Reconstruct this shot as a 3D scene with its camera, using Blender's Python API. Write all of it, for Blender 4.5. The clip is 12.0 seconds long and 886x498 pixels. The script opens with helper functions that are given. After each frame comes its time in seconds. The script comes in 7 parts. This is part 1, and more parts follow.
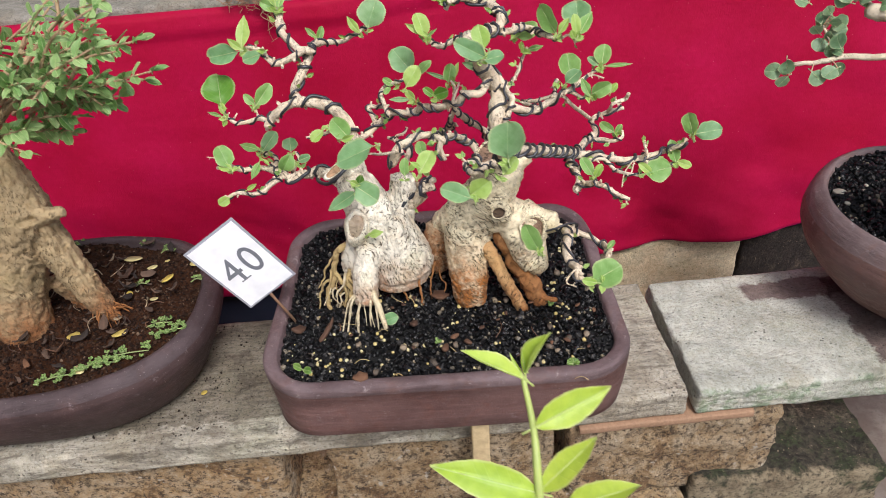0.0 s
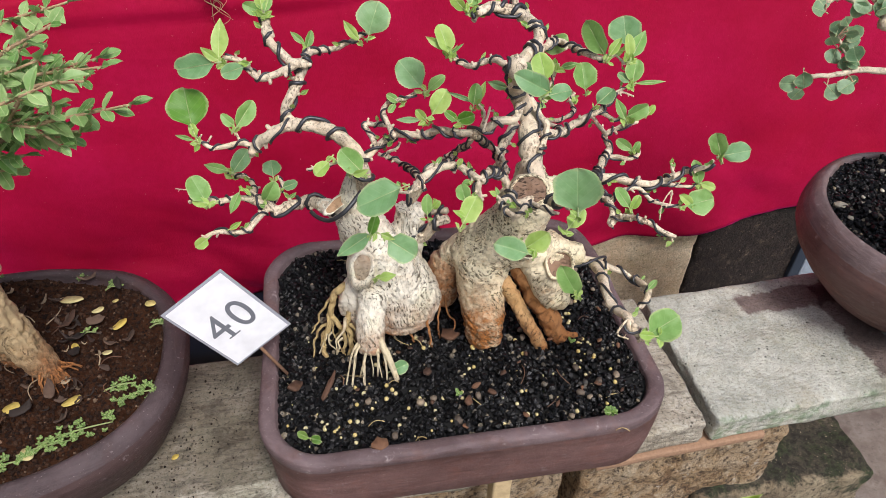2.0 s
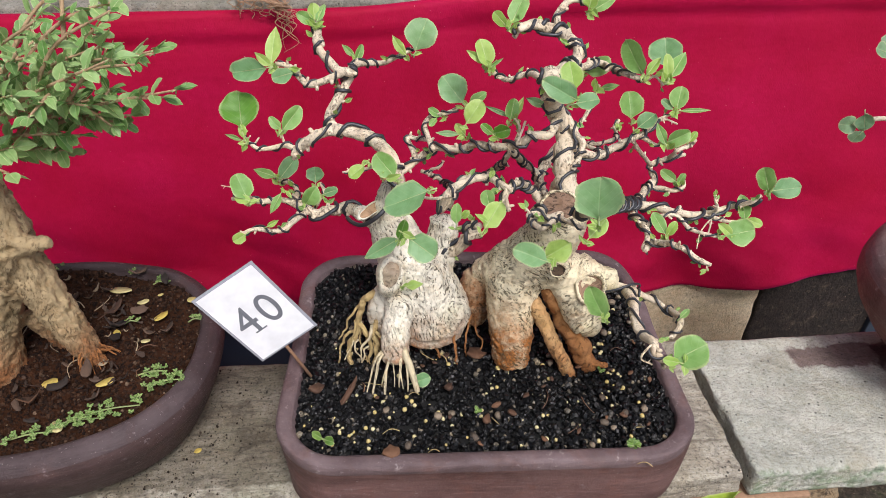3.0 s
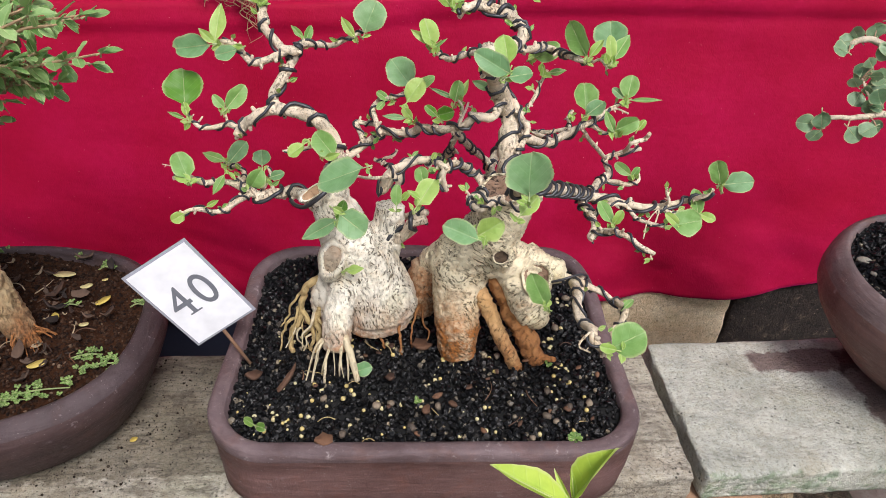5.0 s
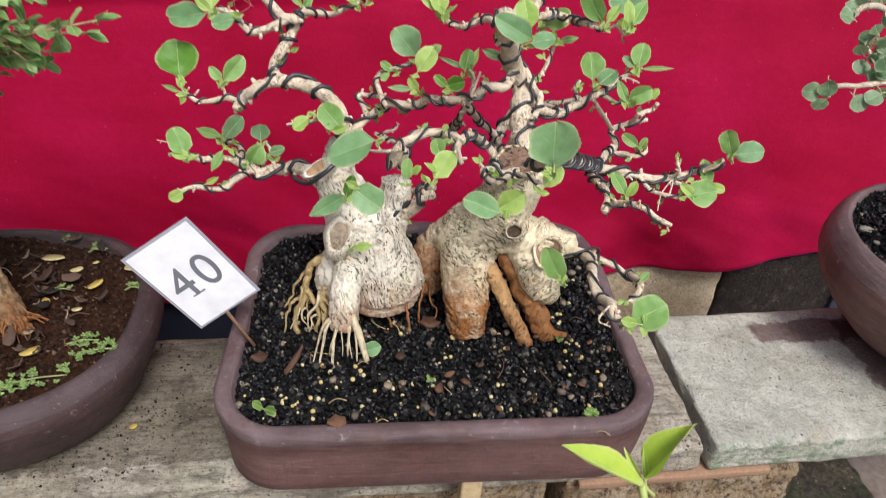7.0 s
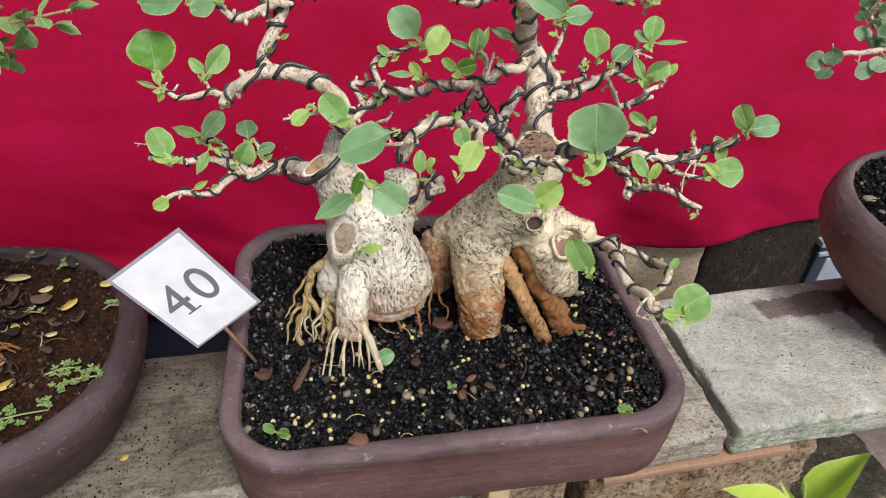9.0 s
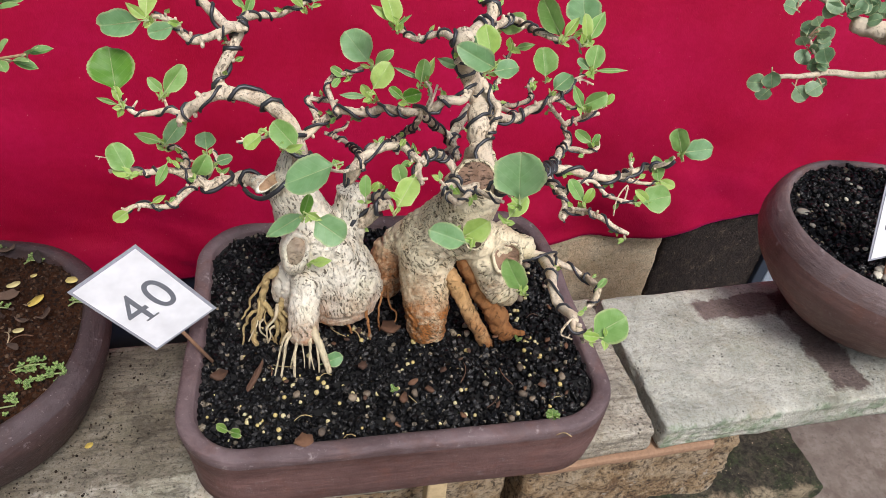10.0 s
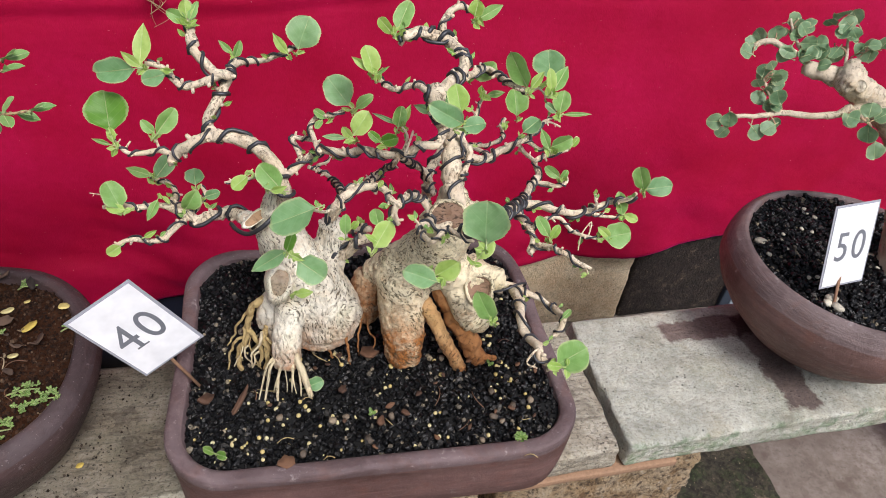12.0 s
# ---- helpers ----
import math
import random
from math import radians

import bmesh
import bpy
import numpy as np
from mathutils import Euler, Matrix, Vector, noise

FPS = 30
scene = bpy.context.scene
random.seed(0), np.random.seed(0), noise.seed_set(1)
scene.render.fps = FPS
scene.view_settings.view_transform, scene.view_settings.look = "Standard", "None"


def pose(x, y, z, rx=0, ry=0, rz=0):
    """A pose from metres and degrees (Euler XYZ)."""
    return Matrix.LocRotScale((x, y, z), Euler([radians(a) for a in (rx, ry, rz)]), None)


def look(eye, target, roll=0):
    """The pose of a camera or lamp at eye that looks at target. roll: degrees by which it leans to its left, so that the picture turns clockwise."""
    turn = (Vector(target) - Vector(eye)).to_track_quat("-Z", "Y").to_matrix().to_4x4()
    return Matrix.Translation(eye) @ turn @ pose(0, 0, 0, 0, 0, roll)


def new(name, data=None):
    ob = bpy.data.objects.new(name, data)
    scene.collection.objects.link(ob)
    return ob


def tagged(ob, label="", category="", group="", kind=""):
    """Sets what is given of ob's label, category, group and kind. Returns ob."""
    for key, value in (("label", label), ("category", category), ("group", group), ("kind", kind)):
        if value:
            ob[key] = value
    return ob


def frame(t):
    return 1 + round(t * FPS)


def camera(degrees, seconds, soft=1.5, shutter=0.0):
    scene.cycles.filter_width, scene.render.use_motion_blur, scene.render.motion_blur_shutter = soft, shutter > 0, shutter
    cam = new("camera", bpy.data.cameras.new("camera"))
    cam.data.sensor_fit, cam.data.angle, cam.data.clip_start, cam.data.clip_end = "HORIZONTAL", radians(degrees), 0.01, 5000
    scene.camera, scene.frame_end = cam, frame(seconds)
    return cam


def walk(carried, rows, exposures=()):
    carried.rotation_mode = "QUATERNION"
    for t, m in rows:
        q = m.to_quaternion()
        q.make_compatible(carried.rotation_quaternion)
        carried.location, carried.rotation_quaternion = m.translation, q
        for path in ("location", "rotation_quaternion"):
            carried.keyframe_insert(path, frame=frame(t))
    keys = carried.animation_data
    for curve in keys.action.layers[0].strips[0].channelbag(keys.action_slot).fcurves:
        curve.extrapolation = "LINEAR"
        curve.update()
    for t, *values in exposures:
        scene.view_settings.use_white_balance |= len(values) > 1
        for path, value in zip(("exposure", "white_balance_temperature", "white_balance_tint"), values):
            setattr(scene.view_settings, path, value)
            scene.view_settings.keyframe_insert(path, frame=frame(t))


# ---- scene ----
cam = camera(65.5, 12.0, soft=0.8, shutter=0.2)
PATH = [
    (0, (0.067, 0.045, 0.867), (-0.148, 1.624, -0.34), -4.4),
    (0.2, (0.032, 0.058, 0.894), (-0.122, 1.610, -0.359), -3.0),
    (0.5, (0.003, 0.092, 0.899), (-0.054, 1.646, -0.359), -1.6),
    (1, (-0.05, 0.14, 0.895), (0.073, 1.664, -0.394), -1.0),
    (1.5, (-0.061, 0.149, 0.883), (0.082, 1.632, -0.451), 1.3),
    (2, (-0.042, 0.144, 0.878), (0.052, 1.652, -0.433), 1.2),
    (2.5, (-0.015, 0.142, 0.872), (-0.005, 1.657, -0.433), 0.1),
    (3, (-0.009, 0.122, 0.853), (-0.121, 1.726, -0.337), 0.8),
    (3.5, (0.009, 0.118, 0.84), (-0.086, 1.745, -0.319), 2.1),
    (3.7, (0.017, 0.118, 0.836), (-0.061, 1.751, -0.315), 3.0),
    (5.3, (0.033, 0.12, 0.825), (-0.071, 1.761, -0.315), 2.4),
    (5.5, (0.028, 0.12, 0.827), (-0.057, 1.766, -0.306), 2.5),
    (6, (0.024, 0.12, 0.828), (-0.05, 1.775, -0.293), 2.8),
    (6.5, (0.011, 0.122, 0.83), (-0.073, 1.78, -0.286), 2.3),
    (7, (0.005, 0.128, 0.814), (-0.018, 1.734, -0.377), 3.1),
    (7.2, (-0.006, 0.143, 0.798), (0.075, 1.719, -0.431), 3.0),
    (8.8, (-0.048, 0.17, 0.789), (0.064, 1.75, -0.432), 2.8),
    (9, (-0.04, 0.163, 0.798), (0.077, 1.741, -0.425), 2.9),
    (9.5, (-0.02, 0.159, 0.838), (0.106, 1.677, -0.458), 4.4),
    (10, (-0.014, 0.164, 0.853), (0.151, 1.66, -0.464), 5.7),
    (10.5, (-0.013, 0.164, 0.859), (0.145, 1.659, -0.46), 5.6),
    (11, (-0.011, 0.163, 0.872), (0.156, 1.673, -0.428), 6.5),
    (11.5, (-0.011, 0.156, 0.88), (0.171, 1.65, -0.437), 6.5),
    (12, (-0.01, 0.152, 0.892), (0.198, 1.657, -0.409), 7.0),
]
walk(cam, [(t, look(eye, target, roll)) for t, eye, target, roll in PATH],
     [(0, 0.11), (0.6, 0.06), (7.2, 0.05), (9, -0.02), (12, 0.02)])
# bench frame: the brick-and-slab bench and the cloth behind it run at a slight angle
BENCH = radians(9.5)


def bench(u, v, z=0.0):
    """A place given along (u) and across (v) the bench."""
    c, s = math.cos(BENCH), math.sin(BENCH)
    return Vector((u * c - v * s, u * s + v * c, z))


SLAB_TOP, SOIL_Z = 0.33, 0.415

# ---- light ----
world = bpy.data.worlds.new("sky")
scene.world = world
world.use_nodes = True
wn = world.node_tree.nodes
sky = wn.new("ShaderNodeTexSky")
sky.sky_type = "NISHITA"
sky.sun_disc = False
sky.sun_elevation, sky.sun_rotation = radians(58), radians(150)
sky.air_density, sky.dust_density = 1.0, 4.0
world.node_tree.links.new(sky.outputs[0], wn["Background"].inputs[0])
wn["Background"].inputs[1].default_value = 0.150
sun_data = bpy.data.lights.new("sun", "SUN")
sun_data.energy, sun_data.angle, sun_data.color = 2.8, radians(18), (0.985, 0.968, 1.0)
sun = new("sun", sun_data)
sun.matrix_world = look((0.9, -1.4, 3.0), (0, 0.4, 0.3))


# ---- materials ----
def material(name, rough=0.8, metal=0.0):
    m = bpy.data.materials.new(name)
    m.use_nodes = True
    bs = m.node_tree.nodes["Principled BSDF"]
    bs.inputs["Roughness"].default_value = rough
    bs.inputs["Metallic"].default_value = metal
    return m, m.node_tree.nodes, m.node_tree.links, bs


def coords(n, l, scale=(1, 1, 1), kind="Object"):
    tc = n.new("ShaderNodeTexCoord")
    mp = n.new("ShaderNodeMapping")
    mp.inputs["Scale"].default_value = scale
    l.new(tc.outputs[kind], mp.inputs[0])
    return mp.outputs[0]


def noise_tex(n, l, vec, scale, detail=4.0, rough=0.6, distort=0.0):
    t = n.new("ShaderNodeTexNoise")
    t.inputs["Scale"].default_value = scale
    t.inputs["Detail"].default_value = detail
    t.inputs["Roughness"].default_value = rough
    t.inputs["Distortion"].default_value = distort
    if vec is not None:
        l.new(vec, t.inputs["Vector"])
    return t.outputs["Fac"]


def ramp(n, l, fac, *stops):
    r = n.new("ShaderNodeValToRGB")
    e = r.color_ramp.elements
    while len(e) < len(stops):
        e.new(0.5)
    for el, (p, c) in zip(e, stops):
        el.position = p
        el.color = (*c, 1) if isinstance(c, tuple) else (c, c, c, 1)
    l.new(fac, r.inputs[0])
    return r.outputs[0]


def mix(n, l, fac, a, b, mode="MIX"):
    x = n.new("ShaderNodeMix")
    x.data_type, x.blend_type = "RGBA", mode
    for sock, v in ((x.inputs[0], fac), (x.inputs[6], a), (x.inputs[7], b)):
        if isinstance(v, (int, float)):
            sock.default_value = v
        elif isinstance(v, tuple):
            sock.default_value = (*v, 1)
        else:
            l.new(v, sock)
    return x.outputs[2]


def math_node(n, l, op, a, b=0.0, clamp=False):
    x = n.new("ShaderNodeMath")
    x.operation, x.use_clamp = op, clamp
    for sock, v in zip(x.inputs, (a, b)):
        if isinstance(v, (int, float)):
            sock.default_value = v
        else:
            l.new(v, sock)
    return x.outputs[0]


def bump(n, l, bs, height, strength=0.3, dist=0.002):
    b = n.new("ShaderNodeBump")
    b.inputs["Strength"].default_value = strength
    b.inputs["Distance"].default_value = dist
    l.new(height, b.inputs["Height"])
    l.new(b.outputs[0], bs.inputs["Normal"])


def axis(n, l, vec, i):
    s = n.new("ShaderNodeSeparateXYZ")
    l.new(vec, s.inputs[0])
    return s.outputs[i]


def rnd(n):
    return n.new("ShaderNodeObjectInfo").outputs["Random"]


def cloth_material():
    m, n, l, bs = material("red_cloth", 0.62)
    v = coords(n, l)
    big = noise_tex(n, l, v, 5.0, 3.0)
    c = ramp(n, l, big, (0.3, (0.300, 0.0024, 0.026)), (0.7, (0.385, 0.0048, 0.054)))
    mott = noise_tex(n, l, v, 120.0, 6.0, 0.7)
    c = mix(n, l, ramp(n, l, mott, (0.35, 0.35), (0.65, 0.0)), c, (0.24, 0.0008, 0.016))
    specks = noise_tex(n, l, v, 420.0, 1.0)
    c = mix(n, l, ramp(n, l, specks, (0.80, 0.0), (0.83, 1.0)), c, (0.62, 0.30, 0.28))
    l.new(c, bs.inputs["Base Color"])
    weave = noise_tex(n, l, coords(n, l, (900, 900, 240)), 1.0, 2.0)
    wrinkle = noise_tex(n, l, coords(n, l, (9, 9, 26)), 1.0, 4.0)
    bump(n, l, bs, math_node(n, l, "ADD", math_node(n, l, "MULTIPLY", weave, 0.15), wrinkle), 0.45, 0.005)
    bs.inputs["Sheen Weight"].default_value = 0.35
    bs.inputs["Sheen Roughness"].default_value = 0.35
    bs.inputs["Sheen Tint"].default_value = (1.0, 0.04, 0.42, 1)
    bs.inputs["Specular IOR Level"].default_value = 0.10
    return m


def clay_material(name, dark, light, rough=0.55, scuff=0.5):
    m, n, l, bs = material(name, rough)
    v = coords(n, l)
    big = noise_tex(n, l, v, 16.0, 6.0, 0.7)
    c = ramp(n, l, big, (0.35, dark), (0.66, light))
    streak = noise_tex(n, l, coords(n, l, (20, 20, 170)), 1.0, 6.0, 0.75, 0.5)
    c = mix(n, l, ramp(n, l, streak, (0.50, 0.0), (0.72, 0.40)), c, tuple(min(1, 1.7 * x) for x in light))
    c = mix(n, l, ramp(n, l, streak, (0.30, 0.45), (0.46, 0.0)), c, tuple(0.55 * x for x in dark))
    smear = noise_tex(n, l, v, 31.0, 6.0, 0.7, 0.6)
    c = mix(n, l, ramp(n, l, smear, (0.52, 0.0), (0.68, 0.55)), c, mix(n, l, 1.0, c, (1.15, 0.85, 0.68), "MULTIPLY"))
    lime = noise_tex(n, l, v, 85.0, 7.0, 0.75)
    c = mix(n, l, ramp(n, l, lime, (0.60, 0.0), (0.72, scuff)), c, (0.40, 0.34, 0.34))
    speck = noise_tex(n, l, v, 700.0, 1.0)
    c = mix(n, l, ramp(n, l, speck, (0.72, 0.0), (0.76, 0.5)), c, (0.40, 0.35, 0.33))
    l.new(c, bs.inputs["Base Color"])
    l.new(ramp(n, l, lime, (0.3, rough - 0.10), (0.7, rough + 0.25)), bs.inputs["Roughness"])
    bs.inputs["Specular IOR Level"].default_value = 0.35
    bump(n, l, bs, math_node(n, l, "ADD", math_node(n, l, "ADD", streak, lime), math_node(n, l, "MULTIPLY", big, 1.5)), 0.5, 0.003)
    return m


def concrete_material(name, dark, light, tinted=None, grime=0.6):
    m, n, l, bs = material(name, 0.9)
    v = coords(n, l)
    big = noise_tex(n, l, v, 13.0, 7.0, 0.72, 0.5)
    c = ramp(n, l, big, (0.34, dark), (0.62, light))
    fine = noise_tex(n, l, v, 150.0, 9.0, 0.8)
    c = mix(n, l, ramp(n, l, fine, (0.42, 0.0), (0.58, 1.0)), mix(n, l, 1.0, c, (0.80, 0.78, 0.73), "MULTIPLY"), c)
    dirt = noise_tex(n, l, coords(n, l, (30, 42, 60)), 1.0, 7.0, 0.75, 0.6)
    c = mix(n, l, ramp(n, l, dirt, (0.50, 0.0), (0.68, grime)), c, tuple(0.36 * x for x in dark))
    if grime > 0.8:
        # short dark weathering streaks along the slab
        run = noise_tex(n, l, coords(n, l, (34, 210, 90)), 1.0, 5.0, 0.72, 0.35)
        c = mix(n, l, ramp(n, l, run, (0.50, 0.0), (0.64, 0.60)), c, (0.13, 0.105, 0.080))
    grit = noise_tex(n, l, v, 330.0, 3.0, 0.7)
    c = mix(n, l, ramp(n, l, grit, (0.55, 0.0), (0.64, min(0.75, grime))), c, tuple(0.40 * x for x in dark))
    pits = n.new("ShaderNodeTexVoronoi")
    pits.inputs["Scale"].default_value = 140.0
    l.new(v, pits.inputs["Vector"])
    pit = ramp(n, l, pits.outputs["Distance"], (0.08, 1.0), (0.20, 0.0))
    pit = math_node(n, l, "MULTIPLY", pit, ramp(n, l, noise_tex(n, l, v, 22.0), (0.45, 0.0), (0.6, 1.0)))
    c = mix(n, l, pit, c, tuple(0.25 * x for x in dark))
    # brown and green weathering in soft patches
    c = mix(n, l, ramp(n, l, noise_tex(n, l, v, 17.0, 6.0, 0.7, 0.8), (0.50, 0.0), (0.66, 0.40)), c, mix(n, l, 1.0, c, (0.80, 0.68, 0.54), "MULTIPLY"))
    c = mix(n, l, ramp(n, l, noise_tex(n, l, v, 9.0, 5.0, 0.7, 0.5), (0.52, 0.0), (0.68, 0.35)), c, mix(n, l, 1.0, c, (0.72, 0.80, 0.66), "MULTIPLY"))
    # rectangles multiplied into the base colour, their edges wavering with noise
    if tinted:
        for (x0, x1, y0, y1), col, amount in tinted:
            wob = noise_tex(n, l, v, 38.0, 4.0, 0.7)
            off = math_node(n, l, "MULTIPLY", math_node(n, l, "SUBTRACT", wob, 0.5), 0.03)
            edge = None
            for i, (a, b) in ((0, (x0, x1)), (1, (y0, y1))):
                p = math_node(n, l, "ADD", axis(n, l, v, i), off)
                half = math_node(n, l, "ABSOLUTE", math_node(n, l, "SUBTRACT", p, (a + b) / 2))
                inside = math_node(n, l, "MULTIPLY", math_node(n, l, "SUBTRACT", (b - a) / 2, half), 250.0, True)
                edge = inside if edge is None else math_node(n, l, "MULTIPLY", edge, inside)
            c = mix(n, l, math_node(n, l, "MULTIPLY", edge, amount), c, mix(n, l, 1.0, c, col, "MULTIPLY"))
    l.new(c, bs.inputs["Base Color"])
    bump(n, l, bs, math_node(n, l, "SUBTRACT", math_node(n, l, "SUBTRACT", fine, pit), grit), 0.9, 0.0028)
    return m


def brick_material(name="old_brick", pale=1.0):
    m, n, l, bs = material(name, 0.93)
    v = coords(n, l)
    base = ramp(n, l, rnd(n), (0.0, tuple(pale * x for x in (0.44, 0.28, 0.135))), (0.5, tuple(pale * x for x in (0.48, 0.335, 0.175))), (1.0, tuple(pale * x for x in (0.40, 0.27, 0.145))))
    mort = noise_tex(n, l, v, 22.0, 8.0, 0.72, 0.6)
    c = mix(n, l, ramp(n, l, mort, (0.47, 0.0), (0.64, 0.7)), base, tuple(min(0.8, pale * x) for x in (0.56, 0.47, 0.34)))
    c = mix(n, l, ramp(n, l, mort, (0.38, 0.85), (0.47, 0.0)), c, (0.19, 0.10, 0.042))
    dark = noise_tex(n, l, v, 95.0, 8.0, 0.8)
    c = mix(n, l, ramp(n, l, dark, (0.49, 0.0), (0.60, 0.80)), c, (0.12, 0.080, 0.046))
    white = noise_tex(n, l, v, 60.0, 4.0, 0.7)
    c = mix(n, l, ramp(n, l, white, (0.64, 0.0), (0.68, 0.9)), c, (0.68, 0.62, 0.52))
    l.new(c, bs.inputs["Base Color"])
    pock = noise_tex(n, l, v, 240.0, 3.0, 0.7)
    hole = noise_tex(n, l, v, 170.0, 5.0, 0.75)
    c = mix(n, l, ramp(n, l, hole, (0.53, 0.0), (0.60, 0.9)), c, (0.075, 0.05, 0.032))
    c = mix(n, l, ramp(n, l, hole, (0.34, 0.75), (0.42, 0.0)), c, (0.68, 0.58, 0.43))
    l.new(c, bs.inputs["Base Color"])
    bump(n, l, bs, math_node(n, l, "SUBTRACT", math_node(n, l, "SUBTRACT", math_node(n, l, "MULTIPLY", mort, 1.6), dark), math_node(n, l, "MULTIPLY", pock, 0.5)), 1.0, 0.009)
    return m


def moss_brick_material(name, dark, mid, pale, moss, face=None):
    m, n, l, bs = material(name, 0.95)
    v = coords(n, l)
    a = noise_tex(n, l, v, 28.0, 8.0, 0.75)
    c = ramp(n, l, a, (0.36, dark), (0.56, mid), (0.70, pale))
    g = noise_tex(n, l, v, 34.0, 6.0, 0.7)
    c = mix(n, l, ramp(n, l, g, (0.48, 0.0), (0.62, moss)), c, (0.045, 0.07, 0.022))
    f = noise_tex(n, l, v, 160.0, 6.0, 0.75)
    c = mix(n, l, ramp(n, l, f, (0.40, 0.7), (0.55, 0.0)), c, tuple(0.5 * x for x in dark))
    if face is not None:
        # the front face shows the bare stone
        y = math_node(n, l, "ADD", axis(n, l, v, 1), math_node(n, l, "MULTIPLY", math_node(n, l, "SUBTRACT", g, 0.5), 0.05))
        bare = math_node(n, l, "MULTIPLY", math_node(n, l, "SUBTRACT", face, y), 130.0, True)
        c = mix(n, l, math_node(n, l, "MULTIPLY", bare, ramp(n, l, f, (0.38, 0.35), (0.52, 1.0))), c, ramp(n, l, a, (0.35, (0.20, 0.15, 0.09)), (0.62, (0.50, 0.41, 0.27))))
    hole = noise_tex(n, l, v, 190.0, 5.0, 0.75)
    c = mix(n, l, ramp(n, l, hole, (0.56, 0.0), (0.64, 0.8)), c, tuple(0.4 * x for x in dark))
    c = mix(n, l, ramp(n, l, hole, (0.32, 0.6), (0.40, 0.0)), c, pale)
    chips = noise_tex(n, l, v, 240.0, 2.0)
    c = mix(n, l, ramp(n, l, chips, (0.71, 0.0), (0.74, 0.8)), c, tuple(min(1.0, 2.2 * x) for x in pale))
    l.new(c, bs.inputs["Base Color"])
    bump(n, l, bs, math_node(n, l, "ADD", a, f), 1.0, 0.008)
    return m


def ground_material():
    m, n, l, bs = material("ground_cement", 0.9)
    v = coords(n, l)
    a = noise_tex(n, l, v, 4.5, 6.0, 0.65)
    c = ramp(n, l, a, (0.3, (0.11, 0.088, 0.070)), (0.55, (0.235, 0.205, 0.176)), (0.75, (0.33, 0.30, 0.265)))
    f = noise_tex(n, l, v, 60.0, 5.0, 0.7)
    c = mix(n, l, ramp(n, l, f, (0.4, 0.6), (0.6, 0.0)), c, (0.13, 0.10, 0.08))
    wet = noise_tex(n, l, v, 13.0, 5.0, 0.6)
    c = mix(n, l, ramp(n, l, wet, (0.54, 0.0), (0.62, 0.70)), c, (0.11, 0.082, 0.064))
    grit = noise_tex(n, l, v, 210.0, 3.0)
    c = mix(n, l, ramp(n, l, grit, (0.57, 0.0), (0.68, 0.45)), c, (0.09, 0.072, 0.058))
    l.new(c, bs.inputs["Base Color"])
    bump(n, l, bs, f, 0.5, 0.003)
    return m


def soil_material():
    m, n, l, bs = material("brown_soil", 0.95)
    v = coords(n, l)
    a = noise_tex(n, l, v, 30.0, 6.0, 0.7)
    c = ramp(n, l, a, (0.3, (0.020, 0.0080, 0.004)), (0.55, (0.046, 0.0190, 0.0095)), (0.75, (0.095, 0.046, 0.026)))
    f = noise_tex(n, l, v, 190.0, 5.0, 0.75)
    c = mix(n, l, ramp(n, l, f, (0.62, 0.0), (0.72, 0.7)), c, (0.24, 0.16, 0.11))
    l.new(c, bs.inputs["Base Color"])
    bump(n, l, bs, math_node(n, l, "ADD", a, f), 0.9, 0.004)
    bs.inputs["Specular IOR Level"].default_value = 0.08
    return m


def island_material(name, *stops, rough=0.85, bumpy=220.0):
    """Colour by piece, for many small grains in one mesh."""
    m, n, l, bs = material(name, rough)
    g = n.new("ShaderNodeNewGeometry").outputs["Random Per Island"]
    c = ramp(n, l, g, *stops)
    f = noise_tex(n, l, coords(n, l), bumpy * 3, 3.0)
    c = mix(n, l, ramp(n, l, f, (0.35, 0.5), (0.6, 0.0)), c, (0.01, 0.01, 0.01))
    l.new(c, bs.inputs["Base Color"])
    bump(n, l, bs, f, 0.6, 0.001)
    bs.inputs["Specular IOR Level"].default_value = 0.26 if rough < 0.5 else 0.15
    return m


def grain_material(name, a, b, rough=0.8, fine=260.0, translucent=0.0):
    """Two colours varied by object and by fine grain."""
    m, n, l, bs = material(name, rough)
    v = coords(n, l)
    c = ramp(n, l, rnd(n), (0.0, a), (1.0, b))
    f = noise_tex(n, l, v, fine, 4.0, 0.7)
    c = mix(n, l, ramp(n, l, f, (0.35, 0.45), (0.65, 0.0)), c, mix(n, l, 1.0, c, (0.45, 0.42, 0.38), "MULTIPLY"))
    l.new(c, bs.inputs["Base Color"])
    bump(n, l, bs, f, 0.4, 0.001)
    return m


